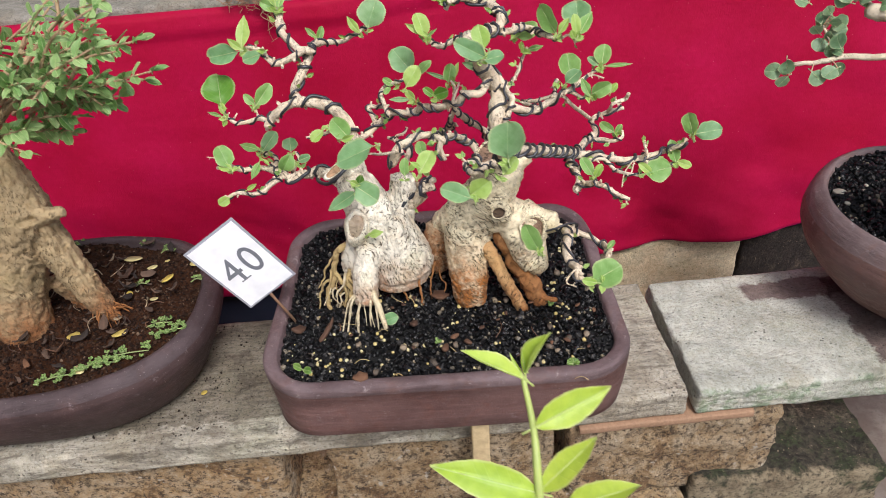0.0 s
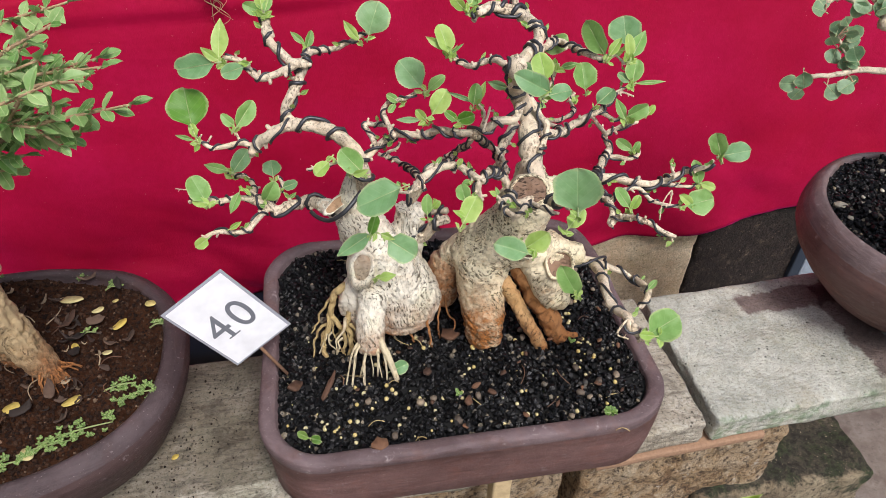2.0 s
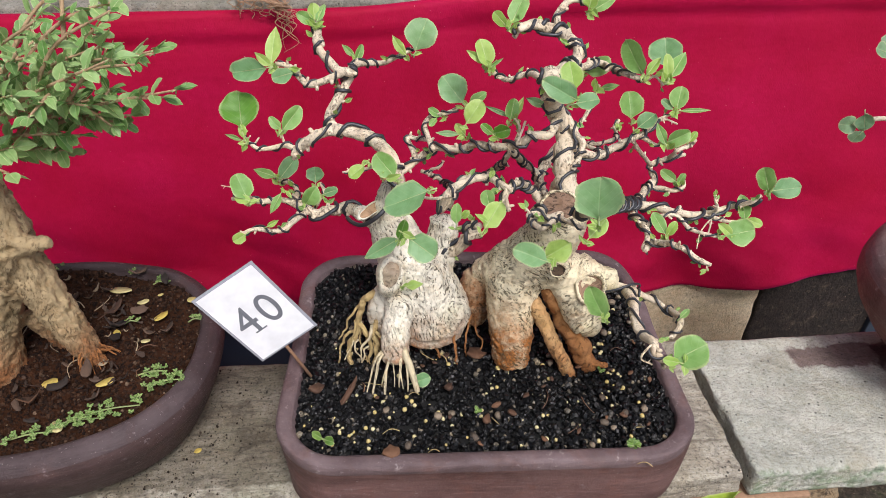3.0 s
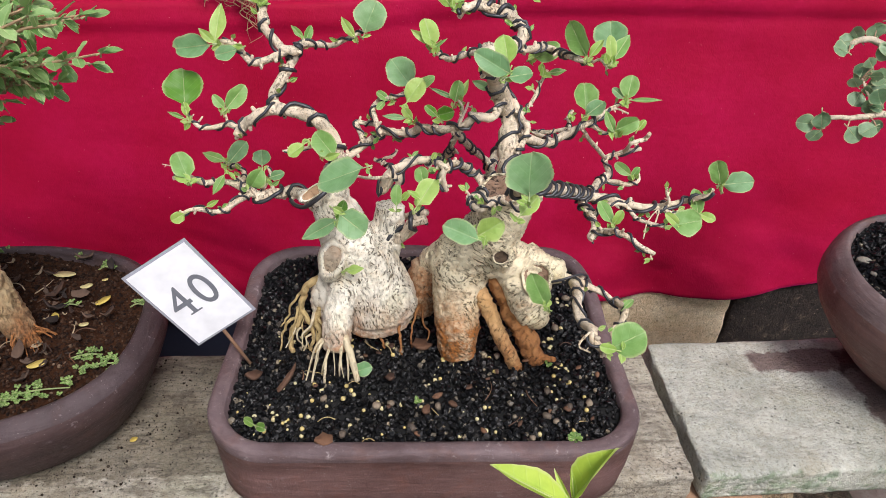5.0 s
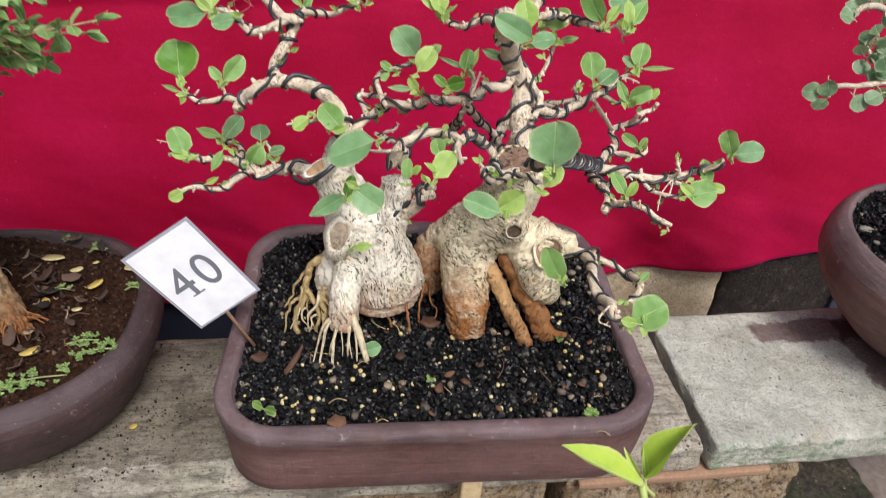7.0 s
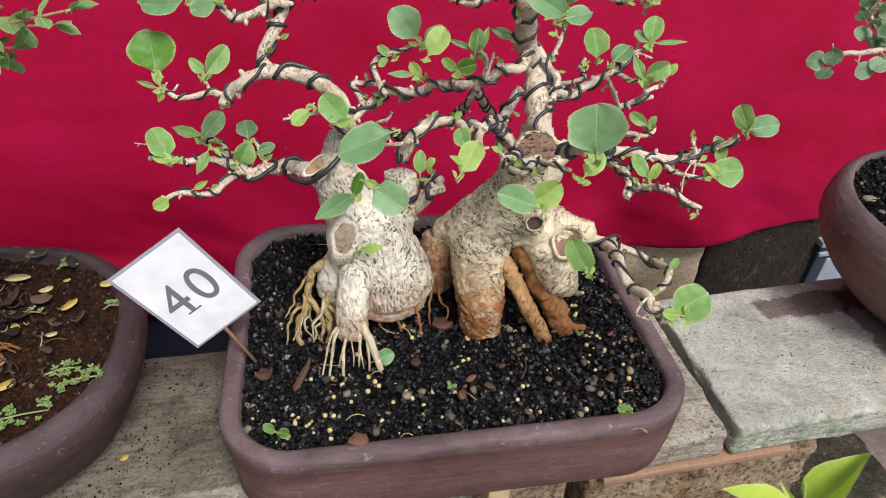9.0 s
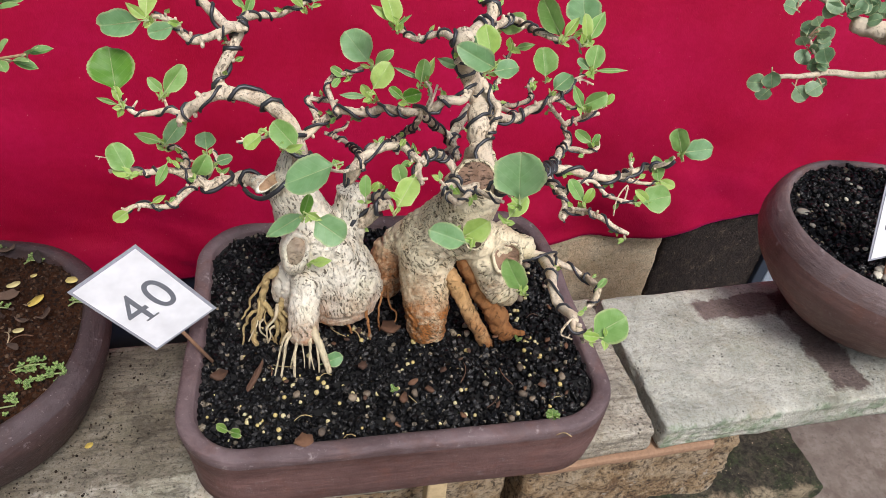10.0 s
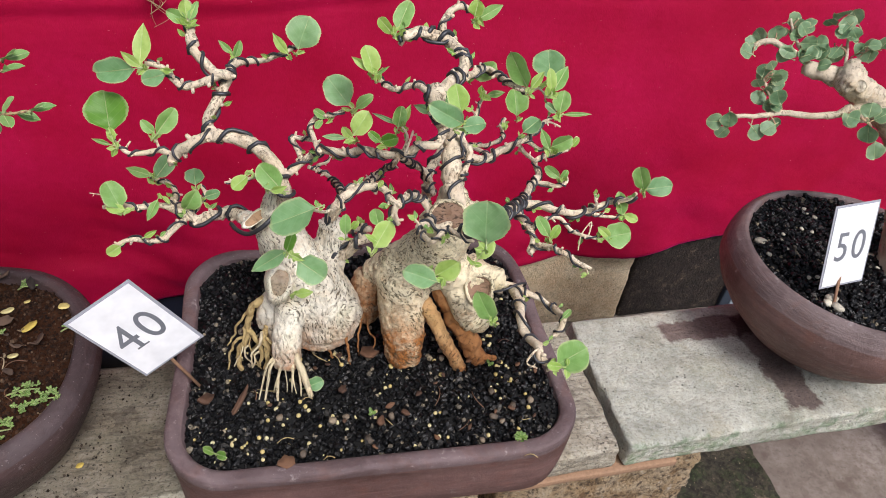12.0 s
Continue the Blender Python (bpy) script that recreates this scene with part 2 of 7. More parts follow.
def bark_material(name, pale, fleck, root, z_root, flecks=1.0, run=(0.0, 0.0, 0.0), dense=0.0, tinted=0.0):
    """Pale bark with dark flecks, rust-coloured where the roots begin."""
    m, n, l, bs = material(name, 0.85)
    v = coords(n, l)
    soft = noise_tex(n, l, v, 40.0, 5.0, 0.65)
    c = ramp(n, l, soft, (0.3, tuple(0.84 * x for x in pale)), (0.6, pale))
    green = noise_tex(n, l, v, 26.0, 3.0)
    c = mix(n, l, ramp(n, l, green, (0.52, 0.0), (0.7, 0.30)), c, tuple(x * y for x, y in zip(pale, (0.66, 0.70, 0.46))))
    tan = noise_tex(n, l, v, 62.0, 7.0, 0.75)
    c = mix(n, l, ramp(n, l, tan, (0.50, 0.0), (0.68, 0.50)), c, tuple(x * y for x, y in zip(pale, (0.66, 0.50, 0.33))))
    z = axis(n, l, v, 2)
    zz = math_node(n, l, "ADD", z, math_node(n, l, "MULTIPLY", math_node(n, l, "SUBTRACT", noise_tex(n, l, v, 34.0, 7.0, 0.75), 0.5), 0.10))
    low = math_node(n, l, "MULTIPLY", math_node(n, l, "SUBTRACT", z_root, zz), 23.0, True)
    low = math_node(n, l, "MULTIPLY", low, ramp(n, l, noise_tex(n, l, v, 90.0, 6.0, 0.75), (0.36, 0.50), (0.52, 1.0)))
    rust = ramp(n, l, noise_tex(n, l, v, 120.0, 5.0, 0.7), (0.3, tuple(0.58 * x for x in root)), (0.6, root), (0.8, tuple(min(1, 1.6 * x) for x in root)))
    speck = noise_tex(n, l, v, 380.0, 4.0, 0.75)
    rust = mix(n, l, ramp(n, l, speck, (0.54, 0.0), (0.63, 0.75)), rust, tuple(0.22 * x for x in root))
    blot = noise_tex(n, l, v, 30.0, 8.0, 0.72)
    low = math_node(n, l, "MAXIMUM", low, ramp(n, l, blot, (0.54, 0.0), (0.66, tinted)))
    c = mix(n, l, low, c, rust)
    tc = n.new("ShaderNodeTexCoord")
    mp = n.new("ShaderNodeMapping")
    mp.inputs["Rotation"].default_value = tuple(radians(a) for a in run)
    l.new(tc.outputs["Object"], mp.inputs[0])
    bend = n.new("ShaderNodeTexNoise")
    bend.inputs["Scale"].default_value = 26.0
    bend.inputs["Detail"].default_value = 2.0
    l.new(v, bend.inputs["Vector"])
    off = n.new("ShaderNodeVectorMath")
    off.operation = "MULTIPLY_ADD"
    off.inputs[1].default_value = (0.030, 0.030, 0.030)
    l.new(bend.outputs["Color"], off.inputs[0])
    l.new(mp.outputs[0], off.inputs[2])
    dash_v = n.new("ShaderNodeMapping")
    dash_v.inputs["Scale"].default_value = (560, 560, 175)
    l.new(off.outputs[0], dash_v.inputs[0])
    wave = noise_tex(n, l, dash_v.outputs[0], 1.0, 2.0, 0.6)
    streak_v = n.new("ShaderNodeMapping")
    streak_v.inputs["Scale"].default_value = (230, 230, 42)
    l.new(off.outputs[0], streak_v.inputs[0])
    swirl = noise_tex(n, l, streak_v.outputs[0], 1.0, 5.0, 0.7)
    patch = noise_tex(n, l, v, 36.0, 4.0)
    f = math_node(n, l, "MULTIPLY", ramp(n, l, wave, (0.55 - 0.5 * dense, 0.0), (0.62 - 0.5 * dense, 1.0)), ramp(n, l, patch, (0.44 - 1.5 * dense, 0.03), (0.58 - 1.5 * dense, 1.0)))
    f = math_node(n, l, "MAXIMUM", f, ramp(n, l, swirl, (0.55, 0.0), (0.72, 0.60)))
    dots = noise_tex(n, l, v, 520.0, 2.0)
    f = math_node(n, l, "MAXIMUM", f, ramp(n, l, dots, (0.64, 0.0), (0.69, 0.6)))
    grime = noise_tex(n, l, v, 150.0, 9.0, 0.82)
    c = mix(n, l, ramp(n, l, grime, (0.55, 0.0), (0.68, 0.50)), c, mix(n, l, 1.0, c, (0.66, 0.50, 0.33), "MULTIPLY"))
    c = mix(n, l, math_node(n, l, "MULTIPLY", f, 0.9 * flecks), c, fleck)
    l.new(c, bs.inputs["Base Color"])
    bump(n, l, bs, math_node(n, l, "SUBTRACT", math_node(n, l, "SUBTRACT", soft, f), math_node(n, l, "MULTIPLY", grime, 0.7)), 0.85, 0.0019)
    return m


def leaf_material(name, base, tip, spec=0.4):
    m, n, l, bs = material(name, 0.48)
    v = coords(n, l)
    c = ramp(n, l, rnd(n), (0.0, base), (1.0, tip))
    f = noise_tex(n, l, v, 170.0, 4.0)
    c = mix(n, l, ramp(n, l, f, (0.4, 0.35), (0.62, 0.0)), c, mix(n, l, 1.0, c, (0.6, 0.72, 0.5), "MULTIPLY"))
    ay = math_node(n, l, "ABSOLUTE", axis(n, l, v, 1))
    rib = ramp(n, l, math_node(n, l, "MULTIPLY", ay, 1000.0), (0.25, 1.0), (0.6, 0.0))
    side = n.new("ShaderNodeMath")
    side.operation = "SINE"
    l.new(math_node(n, l, "MULTIPLY", math_node(n, l, "SUBTRACT", axis(n, l, v, 0), math_node(n, l, "MULTIPLY", ay, 0.8)), 1150.0), side.inputs[0])
    vein = math_node(n, l, "MAXIMUM", rib, ramp(n, l, side.outputs[0], (0.90, 0.0), (0.99, 0.28)))
    c = mix(n, l, math_node(n, l, "MULTIPLY", vein, 0.42), c, mix(n, l, 0.5, c, (0.55, 0.66, 0.36)))
    # pale margin round the blade, deeper green towards the rib
    uvs = n.new("ShaderNodeUVMap")
    uvs.uv_map = "blade"
    out = math_node(n, l, "ADD", axis(n, l, uvs.outputs[0], 1), math_node(n, l, "MULTIPLY", math_node(n, l, "SUBTRACT", f, 0.5), 0.25))
    ends = math_node(n, l, "ABSOLUTE", math_node(n, l, "SUBTRACT", axis(n, l, uvs.outputs[0], 0), 0.5))
    out = math_node(n, l, "MAXIMUM", out, math_node(n, l, "MULTIPLY", ends, 2.0))
    c = mix(n, l, ramp(n, l, out, (0.0, 0.42), (0.7, 0.0)), c, mix(n, l, 1.0, c, (0.66, 0.80, 0.58), "MULTIPLY"))
    c = mix(n, l, ramp(n, l, out, (0.84, 0.0), (0.97, 0.75)), c, mix(n, l, 0.55, c, (0.66, 0.66, 0.36)))
    l.new(c, bs.inputs["Base Color"])
    bs.inputs["Specular IOR Level"].default_value = spec
    bump(n, l, bs, math_node(n, l, "SUBTRACT", f, vein), 0.35, 0.0006)
    tr = n.new("ShaderNodeBsdfTranslucent")
    l.new(c, tr.inputs[0])
    ms = n.new("ShaderNodeMixShader")
    ms.inputs[0].default_value = 0.28
    l.new(bs.outputs[0], ms.inputs[1])
    l.new(tr.outputs[0], ms.inputs[2])
    l.new(ms.outputs[0], n["Material Output"].inputs[0])
    return m


def plain_material(name, col, rough=0.5, metal=0.0, grain=300.0):
    m, n, l, bs = material(name, rough, metal)
    f = noise_tex(n, l, coords(n, l), grain, 3.0)
    l.new(mix(n, l, ramp(n, l, f, (0.3, 0.0), (0.7, 1.0)), tuple(0.8 * x for x in col), col), bs.inputs["Base Color"])
    return m


M_CLOTH = cloth_material()
M_POT_RIM = clay_material("worn_clay_rim", (0.092, 0.060, 0.062), (0.172, 0.124, 0.128), 0.5, 0.9)
M_POT = clay_material("mauve_clay", (0.092, 0.045, 0.041), (0.172, 0.096, 0.088))
M_POT_LEFT = clay_material("dark_mauve_clay", (0.034, 0.019, 0.018), (0.066, 0.038, 0.037))
M_POT_RIGHT = clay_material("brown_mauve_clay", (0.10, 0.055, 0.047), (0.18, 0.105, 0.094), 0.42)
M_POT_LEFT_RIM = clay_material("dusty_mauve_clay", (0.038, 0.024, 0.025), (0.070, 0.048, 0.051), 0.5, 0.6)
M_POT_RIGHT_RIM = clay_material("dusty_brown_clay", (0.105, 0.072, 0.070), (0.190, 0.140, 0.138), 0.45, 0.7)
M_POT_GREEN = clay_material("green_glaze", (0.26, 0.37, 0.29), (0.34, 0.46, 0.37), 0.3, 0.1)
# the box paints shade into the slab top behind its front strip
M_SLAB_BROWN = concrete_material("weathered_shaded_concrete", (0.30, 0.265, 0.205), (0.62, 0.58, 0.49),
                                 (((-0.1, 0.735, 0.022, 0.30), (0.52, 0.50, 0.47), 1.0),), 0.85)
# two dark reddish boxes on the top, a dark green one along the front
M_SLAB_GREY = concrete_material("grey_slab_concrete", (0.40, 0.408, 0.350), (0.67, 0.675, 0.600),
                                   (((0.100, 0.260, 0.118, 0.154), (0.34, 0.23, 0.24), 0.92),
                                    ((0.190, 0.234, 0.012, 0.150), (0.28, 0.19, 0.20), 0.92),
                                    ((-0.1, 0.9, -0.05, 0.0015), (0.52, 0.66, 0.52), 0.95)), 0.48)
M_SHELF = concrete_material("shelf_concrete", (0.20, 0.19, 0.16), (0.36, 0.34, 0.30))
M_BRICK = brick_material("old_brick", 1.18)
M_BRICK_PALE = concrete_material("beige_block", (0.74, 0.55, 0.34), (0.95, 0.82, 0.60), None, 0.5)
M_MOSS = moss_brick_material("mossy_stone", (0.030, 0.028, 0.020), (0.11, 0.095, 0.065), (0.34, 0.28, 0.19), 0.8, -0.072)
# near-black colour that carries the shade below the rear shelf
M_UNDERSHELF_SHADE = moss_brick_material("undershelf_shade", (0.015, 0.010, 0.008), (0.046, 0.030, 0.024), (0.16, 0.115, 0.085), 0.05)
M_GROUND = ground_material()
M_SOIL = soil_material()
M_GRAVEL = island_material("black_gravel", (0.0, (0.0012, 0.0012, 0.0015)), (0.6, (0.0034, 0.0034, 0.0042)), (0.89, (0.014, 0.014, 0.015)), (0.955, (0.060, 0.056, 0.052)), (1.0, (0.34, 0.28, 0.19)), rough=0.24)
M_BLACK = plain_material("black_grit", (0.003, 0.003, 0.003), 0.9)
M_PELLET = grain_material("fertiliser_yellow", (0.62, 0.47, 0.16), (0.66, 0.60, 0.36), 0.45, 900.0)
M_CHIP = grain_material("bark_chip", (0.045, 0.021, 0.013), (0.19, 0.09, 0.045))
M_PEBBLE = grain_material("grey_pebble", (0.085, 0.064, 0.048), (0.30, 0.235, 0.165))
M_STONE_PALE = grain_material("pale_stone_chip", (0.34, 0.30, 0.24), (0.66, 0.62, 0.50))
M_BARK = bark_material("pale_bark", (0.90, 0.84, 0.70), (0.085, 0.062, 0.032), (0.38, 0.155, 0.052), 0.466, 0.98, (8, 14, 0), 0.006, 0.12)
M_BARK_RUST = bark_material("flecked_bark", (0.88, 0.78, 0.55), (0.085, 0.062, 0.026), (0.41, 0.145, 0.028), 0.486, 1.0, (0, 58, 0), 0.028, 0.32)
M_BARK_STUMP = bark_material("stump_bark", (0.82, 0.72, 0.51), (0.085, 0.062, 0.026), (0.36, 0.135, 0.038), 0.456, 0.9, (0, -35, 0), 0.006, 0.42)
M_BARK_ROOT = bark_material("rusty_root_bark", (0.74, 0.60, 0.40), (0.060, 0.036, 0.016), (0.36, 0.145, 0.048), 0.500, 1.0, (0, 20, 0))
M_TWIG = bark_material("twig_bark", (0.78, 0.66, 0.50), (0.12, 0.085, 0.05), (0.3, 0.2, 0.1), -9.0, 0.8)
M_ROOT = bark_material("rust_root", (0.43, 0.20, 0.072), (0.050, 0.022, 0.009), (0.36, 0.135, 0.036), 0.455, 0.85, (20, -30, 0))
M_ROOT_TAN = bark_material("tan_root", (0.60, 0.36, 0.16), (0.070, 0.032, 0.012), (0.38, 0.15, 0.042), 0.452, 0.8, (20, -30, 0))
M_ROOT_PALE = bark_material("pale_root", (0.68, 0.58, 0.40), (0.14, 0.09, 0.04), (0.36, 0.16, 0.06), -9.0, 0.5)
M_ROOT_YELLOW = bark_material("yellow_root", (0.50, 0.37, 0.17), (0.10, 0.06, 0.025), (0.36, 0.16, 0.06), -9.0, 0.7)
M_CUT = bark_material("cut_wood", (0.44, 0.35, 0.26), (0.10, 0.07, 0.045), (0.3, 0.2, 0.1), -9.0, 1.0)
M_CUT_PALE = bark_material("fresh_cut_wood", (0.86, 0.78, 0.64), (0.45, 0.36, 0.25), (0.3, 0.2, 0.1), -9.0, 0.2)
M_CUT_BROWN = bark_material("brown_cut_wood", (0.30, 0.19, 0.13), (0.05, 0.03, 0.02), (0.3, 0.2, 0.1), -9.0, 1.0, (0, 90, 0))
M_CUT_DARK = bark_material("rotted_wood", (0.10, 0.065, 0.04), (0.02, 0.013, 0.008), (0.3, 0.2, 0.1), -9.0, 1.0)
M_CUT_TAN = bark_material("tan_cut_wood", (0.46, 0.29, 0.17), (0.10, 0.06, 0.035), (0.3, 0.2, 0.1), -9.0, 0.8, (0, 60, 0))
M_BARK_LEFT = bark_material("brown_bark", (0.44, 0.33, 0.185), (0.10, 0.060, 0.030), (0.34, 0.140, 0.050), 0.462, 0.8, (0, -12, 0))
M_TWIG_LEFT = bark_material("reddish_twig", (0.50, 0.34, 0.20), (0.2, 0.13, 0.06), (0.3, 0.2, 0.1), -9.0, 0.3)
M_BARK_RIGHT = bark_material("tan_bark", (0.68, 0.58, 0.44), (0.20, 0.15, 0.10), (0.3, 0.2, 0.1), -9.0, 0.6)
M_TWIG_RIGHT = bark_material("reddish_stalk", (0.55, 0.36, 0.24), (0.2, 0.13, 0.06), (0.3, 0.2, 0.1), -9.0, 0.3)
M_WIRE = plain_material("dark_wire", (0.062, 0.064, 0.072), 0.42, 0.5)
M_LEAF = leaf_material("leaf_green", (0.20, 0.38, 0.10), (0.26, 0.46, 0.14))
M_LEAF_BLUE = leaf_material("leaf_grey_green", (0.18, 0.36, 0.165), (0.25, 0.43, 0.20))
M_LEAF_DARK = leaf_material("leaf_deep_green", (0.11, 0.28, 0.03), (0.15, 0.33, 0.045))
M_LEAF_YOUNG = leaf_material("leaf_young_green", (0.32, 0.50, 0.10), (0.42, 0.58, 0.16))
M_LEAF_LEFT = leaf_material("small_leaf_green", (0.14, 0.31, 0.075), (0.38, 0.54, 0.22), 0.55)
M_LEAF_RIGHT = leaf_material("round_leaf_green", (0.15, 0.27, 0.14), (0.27, 0.40, 0.23), 0.5)
M_LEAF_LIME = leaf_material("lime_leaf", (0.42, 0.60, 0.06), (0.58, 0.70, 0.09), 0.8)
M_LEAF_DEAD = grain_material("fallen_leaf_yellow", (0.58, 0.43, 0.09), (0.62, 0.54, 0.26), 0.6)
M_LITTER = grain_material("leaf_litter", (0.07, 0.038, 0.022), (0.44, 0.34, 0.22), 0.8)
M_LITTER_DARK = grain_material("dark_leaf_litter", (0.020, 0.012, 0.009), (0.12, 0.072, 0.048), 0.8)
M_WEED = leaf_material("weed_green", (0.085, 0.20, 0.03), (0.22, 0.36, 0.08))
M_PAPER = plain_material("white_card", (0.90, 0.91, 0.94), 0.35, 0.0, 40.0)
M_INK = plain_material("grey_ink", (0.17, 0.18, 0.205), 0.5)
M_FILM = plain_material("laminate_edge", (0.36, 0.37, 0.42), 0.25)
M_STICK = grain_material("dry_stick", (0.17, 0.08, 0.05), (0.30, 0.17, 0.10))
M_TUFT = grain_material("dry_root", (0.30, 0.17, 0.10), (0.50, 0.32, 0.20))
M_WOOD = grain_material("pale_wood", (0.52, 0.40, 0.22), (0.60, 0.46, 0.27), 0.8, 120.0)
M_TILE = grain_material("terracotta", (0.31, 0.18, 0.11), (0.34, 0.21, 0.13))
M_CRATE = plain_material("pale_blue_plastic", (0.34, 0.40, 0.47), 0.4)
M_CRATE_DARK = plain_material("blue_grey_plastic", (0.035, 0.05, 0.075), 0.5)
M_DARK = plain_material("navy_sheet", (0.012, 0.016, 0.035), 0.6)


# ---- mesh helpers ----
def part(name, bm, mat, parent=None, label="", smooth=True):
    me = bpy.data.meshes.new(name)
    bm.normal_update()
    bm.to_mesh(me)
    bm.free()
    me.materials.append(mat)
    if smooth:
        me.polygons.foreach_set("use_smooth", [True] * len(me.polygons))
    ob = new(name, me)
    if parent is not None:
        ob.parent = parent
        ob.matrix_parent_inverse = parent.matrix_world.inverted()
    if label:
        ob["label"] = label
    return ob


def thing(name, at, label, category, group="", kind=""):
    ob = new(name)
    ob.empty_display_size = 0.02
    ob.matrix_world = Matrix.Translation(at)
    return tagged(ob, label, category, group, kind)


def spline(points, per=6):
    """Catmull-Rom through the control points, evenly cut."""
    p = [Vector(q) for q in points]
    p = [2 * p[0] - p[1], *p, 2 * p[-1] - p[-2]]
    out = []
    for i in range(1, len(p) - 2):
        a, b, c, d = p[i - 1:i + 3]
        for k in range(per):
            t = k / per
            out.append(0.5 * (2 * b + (c - a) * t + (2 * a - 5 * b + 4 * c - d) * t * t + (3 * b - a - 3 * c + d) * t ** 3))
    out.append(p[-2])
    return out


def frames_along(path):
    """Tangent and two side directions at every place of a path, without twist."""
    out = []
    side = None
    for i, q in enumerate(path):
        t = (path[min(i + 1, len(path) - 1)] - path[max(i - 1, 0)]).normalized()
        if side is None:
            side = t.orthogonal().normalized()
        side = (side - t * side.dot(t)).normalized()
        out.append((q, t, side, t.cross(side)))
    return out


def tube(bm, path, radius, seg=8, lump=0.0, freq=60.0):
    """A capped tube; radius is a function of 0..1, lump a share of uneven thickness."""
    rings = []
    fr = frames_along(path)
    for i, (q, t, a, b) in enumerate(fr):
        r = radius(i / max(1, len(fr) - 1))
        ring = []
        for k in range(seg):
            w = 2 * math.pi * k / seg
            d = a * math.cos(w) + b * math.sin(w)
            s = r * (1 + lump * (noise.noise((q + d * r) * freq) + 0.6 * noise.noise((q + d * r) * freq * 2.7)))
            ring.append(bm.verts.new(q + d * s))
        rings.append(ring)
    for r0, r1 in zip(rings, rings[1:]):
        for k in range(seg):
            bm.faces.new((r0[k], r0[(k + 1) % seg], r1[(k + 1) % seg], r1[k]))
    for ring, q, rev in ((rings[0], fr[0], True), (rings[-1], fr[-1], False)):
        c = bm.verts.new(q[0] + q[1] * (-0.35 if rev else 0.35) * radius(0.0 if rev else 1.0))
        for k in range(seg):
            f = (ring[k], ring[(k + 1) % seg], c)
            bm.faces.new(f[::-1] if rev else f)


def taper(a, b, power=1.0):
    return lambda t: a + (b - a) * t ** power


def block(bm, x0, x1, y0, y1, z0, z1, m=Matrix(), chip=0.0, cuts=6, bevel=0.006, freq=25.0):
    """A worn block: bevelled, with uneven faces and chipped edges."""
    tmp = bmesh.new()
    bmesh.ops.create_cube(tmp, size=1.0)
    for v in tmp.verts:
        v.co = Vector((x0 + (v.co.x + 0.5) * (x1 - x0), y0 + (v.co.y + 0.5) * (y1 - y0), z0 + (v.co.z + 0.5) * (z1 - z0)))
    bmesh.ops.bevel(tmp, geom=tmp.edges[:], offset=bevel, segments=2, profile=0.6, affect="EDGES")
    if cuts:
        long_edges = [e for e in tmp.edges if e.calc_length() > 0.02]
        bmesh.ops.subdivide_edges(tmp, edges=long_edges, cuts=cuts, use_grid_fill=True)
    mid = Vector(((x0 + x1) / 2, (y0 + y1) / 2, (z0 + z1) / 2))
    for v in tmp.verts:
        if chip:
            v.co += chip * (noise.noise_vector(v.co * freq) + 0.6 * noise.noise_vector(v.co * freq * 3.3))
        v.co = m @ v.co
    me = bpy.data.meshes.new("tmp")
    tmp.to_mesh(me)
    tmp.free()
    bm.from_mesh(me)
    bpy.data.meshes.remove(me)


def outline(w, d, r, power, count=96):
    """A rounded outline: power 2 is an oval, a high power a rounded rectangle."""
    out = []
    for k in range(count):
        a = 2 * math.pi * k / count
        c, s = math.cos(a), math.sin(a)
        out.append(Vector((w * math.copysign(abs(c) ** (2 / power), c), d * math.copysign(abs(s) ** (2 / power), s), 0)))
    return out


def rounded(w, d, r, count=8):
    out = []
    for cx, cy, a0 in ((w - r, d - r, 0), (-w + r, d - r, 90), (-w + r, -d + r, 180), (w - r, -d + r, 270)):
        for k in range(count + 1):
            a = radians(a0 + 90 * k / count)
            out.append(Vector((cx + r * math.cos(a), cy + r * math.sin(a), 0)))
    # straight runs between the corners, cut so that the clay can waver
    full = []
    for p, q in zip(out, out[1:] + out[:1]):
        n = max(1, int((q - p).length / 0.02))
        full += [p.lerp(q, k / n) for k in range(n)]
    return full


def shell(bm, ring, profile, m, waver=0.0, close_bottom=True):
    """Sweeps an outline through a profile of (scale offset in metres, height)."""
    rings = []
    n = len(ring)
    nor = []
    for k in range(n):
        t = (ring[(k + 1) % n] - ring[k - 1]).normalized()
        nor.append(Vector((t.y, -t.x, 0)))
    for off, z in profile:
        row = []
        for p, q in zip(ring, nor):
            w = m @ (p + q * off + Vector((0, 0, z)))
            g = waver * noise.noise(w * 16)
            w += Vector((0, 0, g)) + (m.to_3x3() @ q) * g * 0.8
            row.append(bm.verts.new(w))
        rings.append(row)
    for a, b in zip(rings, rings[1:]):
        for k in range(n):
            bm.faces.new((a[k], a[(k + 1) % n], b[(k + 1) % n], b[k]))
    if close_bottom:
        bm.faces.new(rings[0][::-1])
        bm.faces.new(rings[-1])


# ---- the setting ----
def make_ground():
    bm = bmesh.new()
    bmesh.ops.create_grid(bm, x_segments=60, y_segments=60, size=1.0)
    for v in bm.verts:
        g = v.co * 1.0
        v.co = Vector((g.x * abs(g.x) * 60, g.y * abs(g.y) * 60 + 0.8, 0))
        if v.co.length < 4:
            v.co.z = 0.006 * noise.noise(v.co * 3)
    ob = part("ground", bm, M_GROUND)
    tagged(ob, "worn brownish cement ground with dirt patches", "ground", kind="structure")


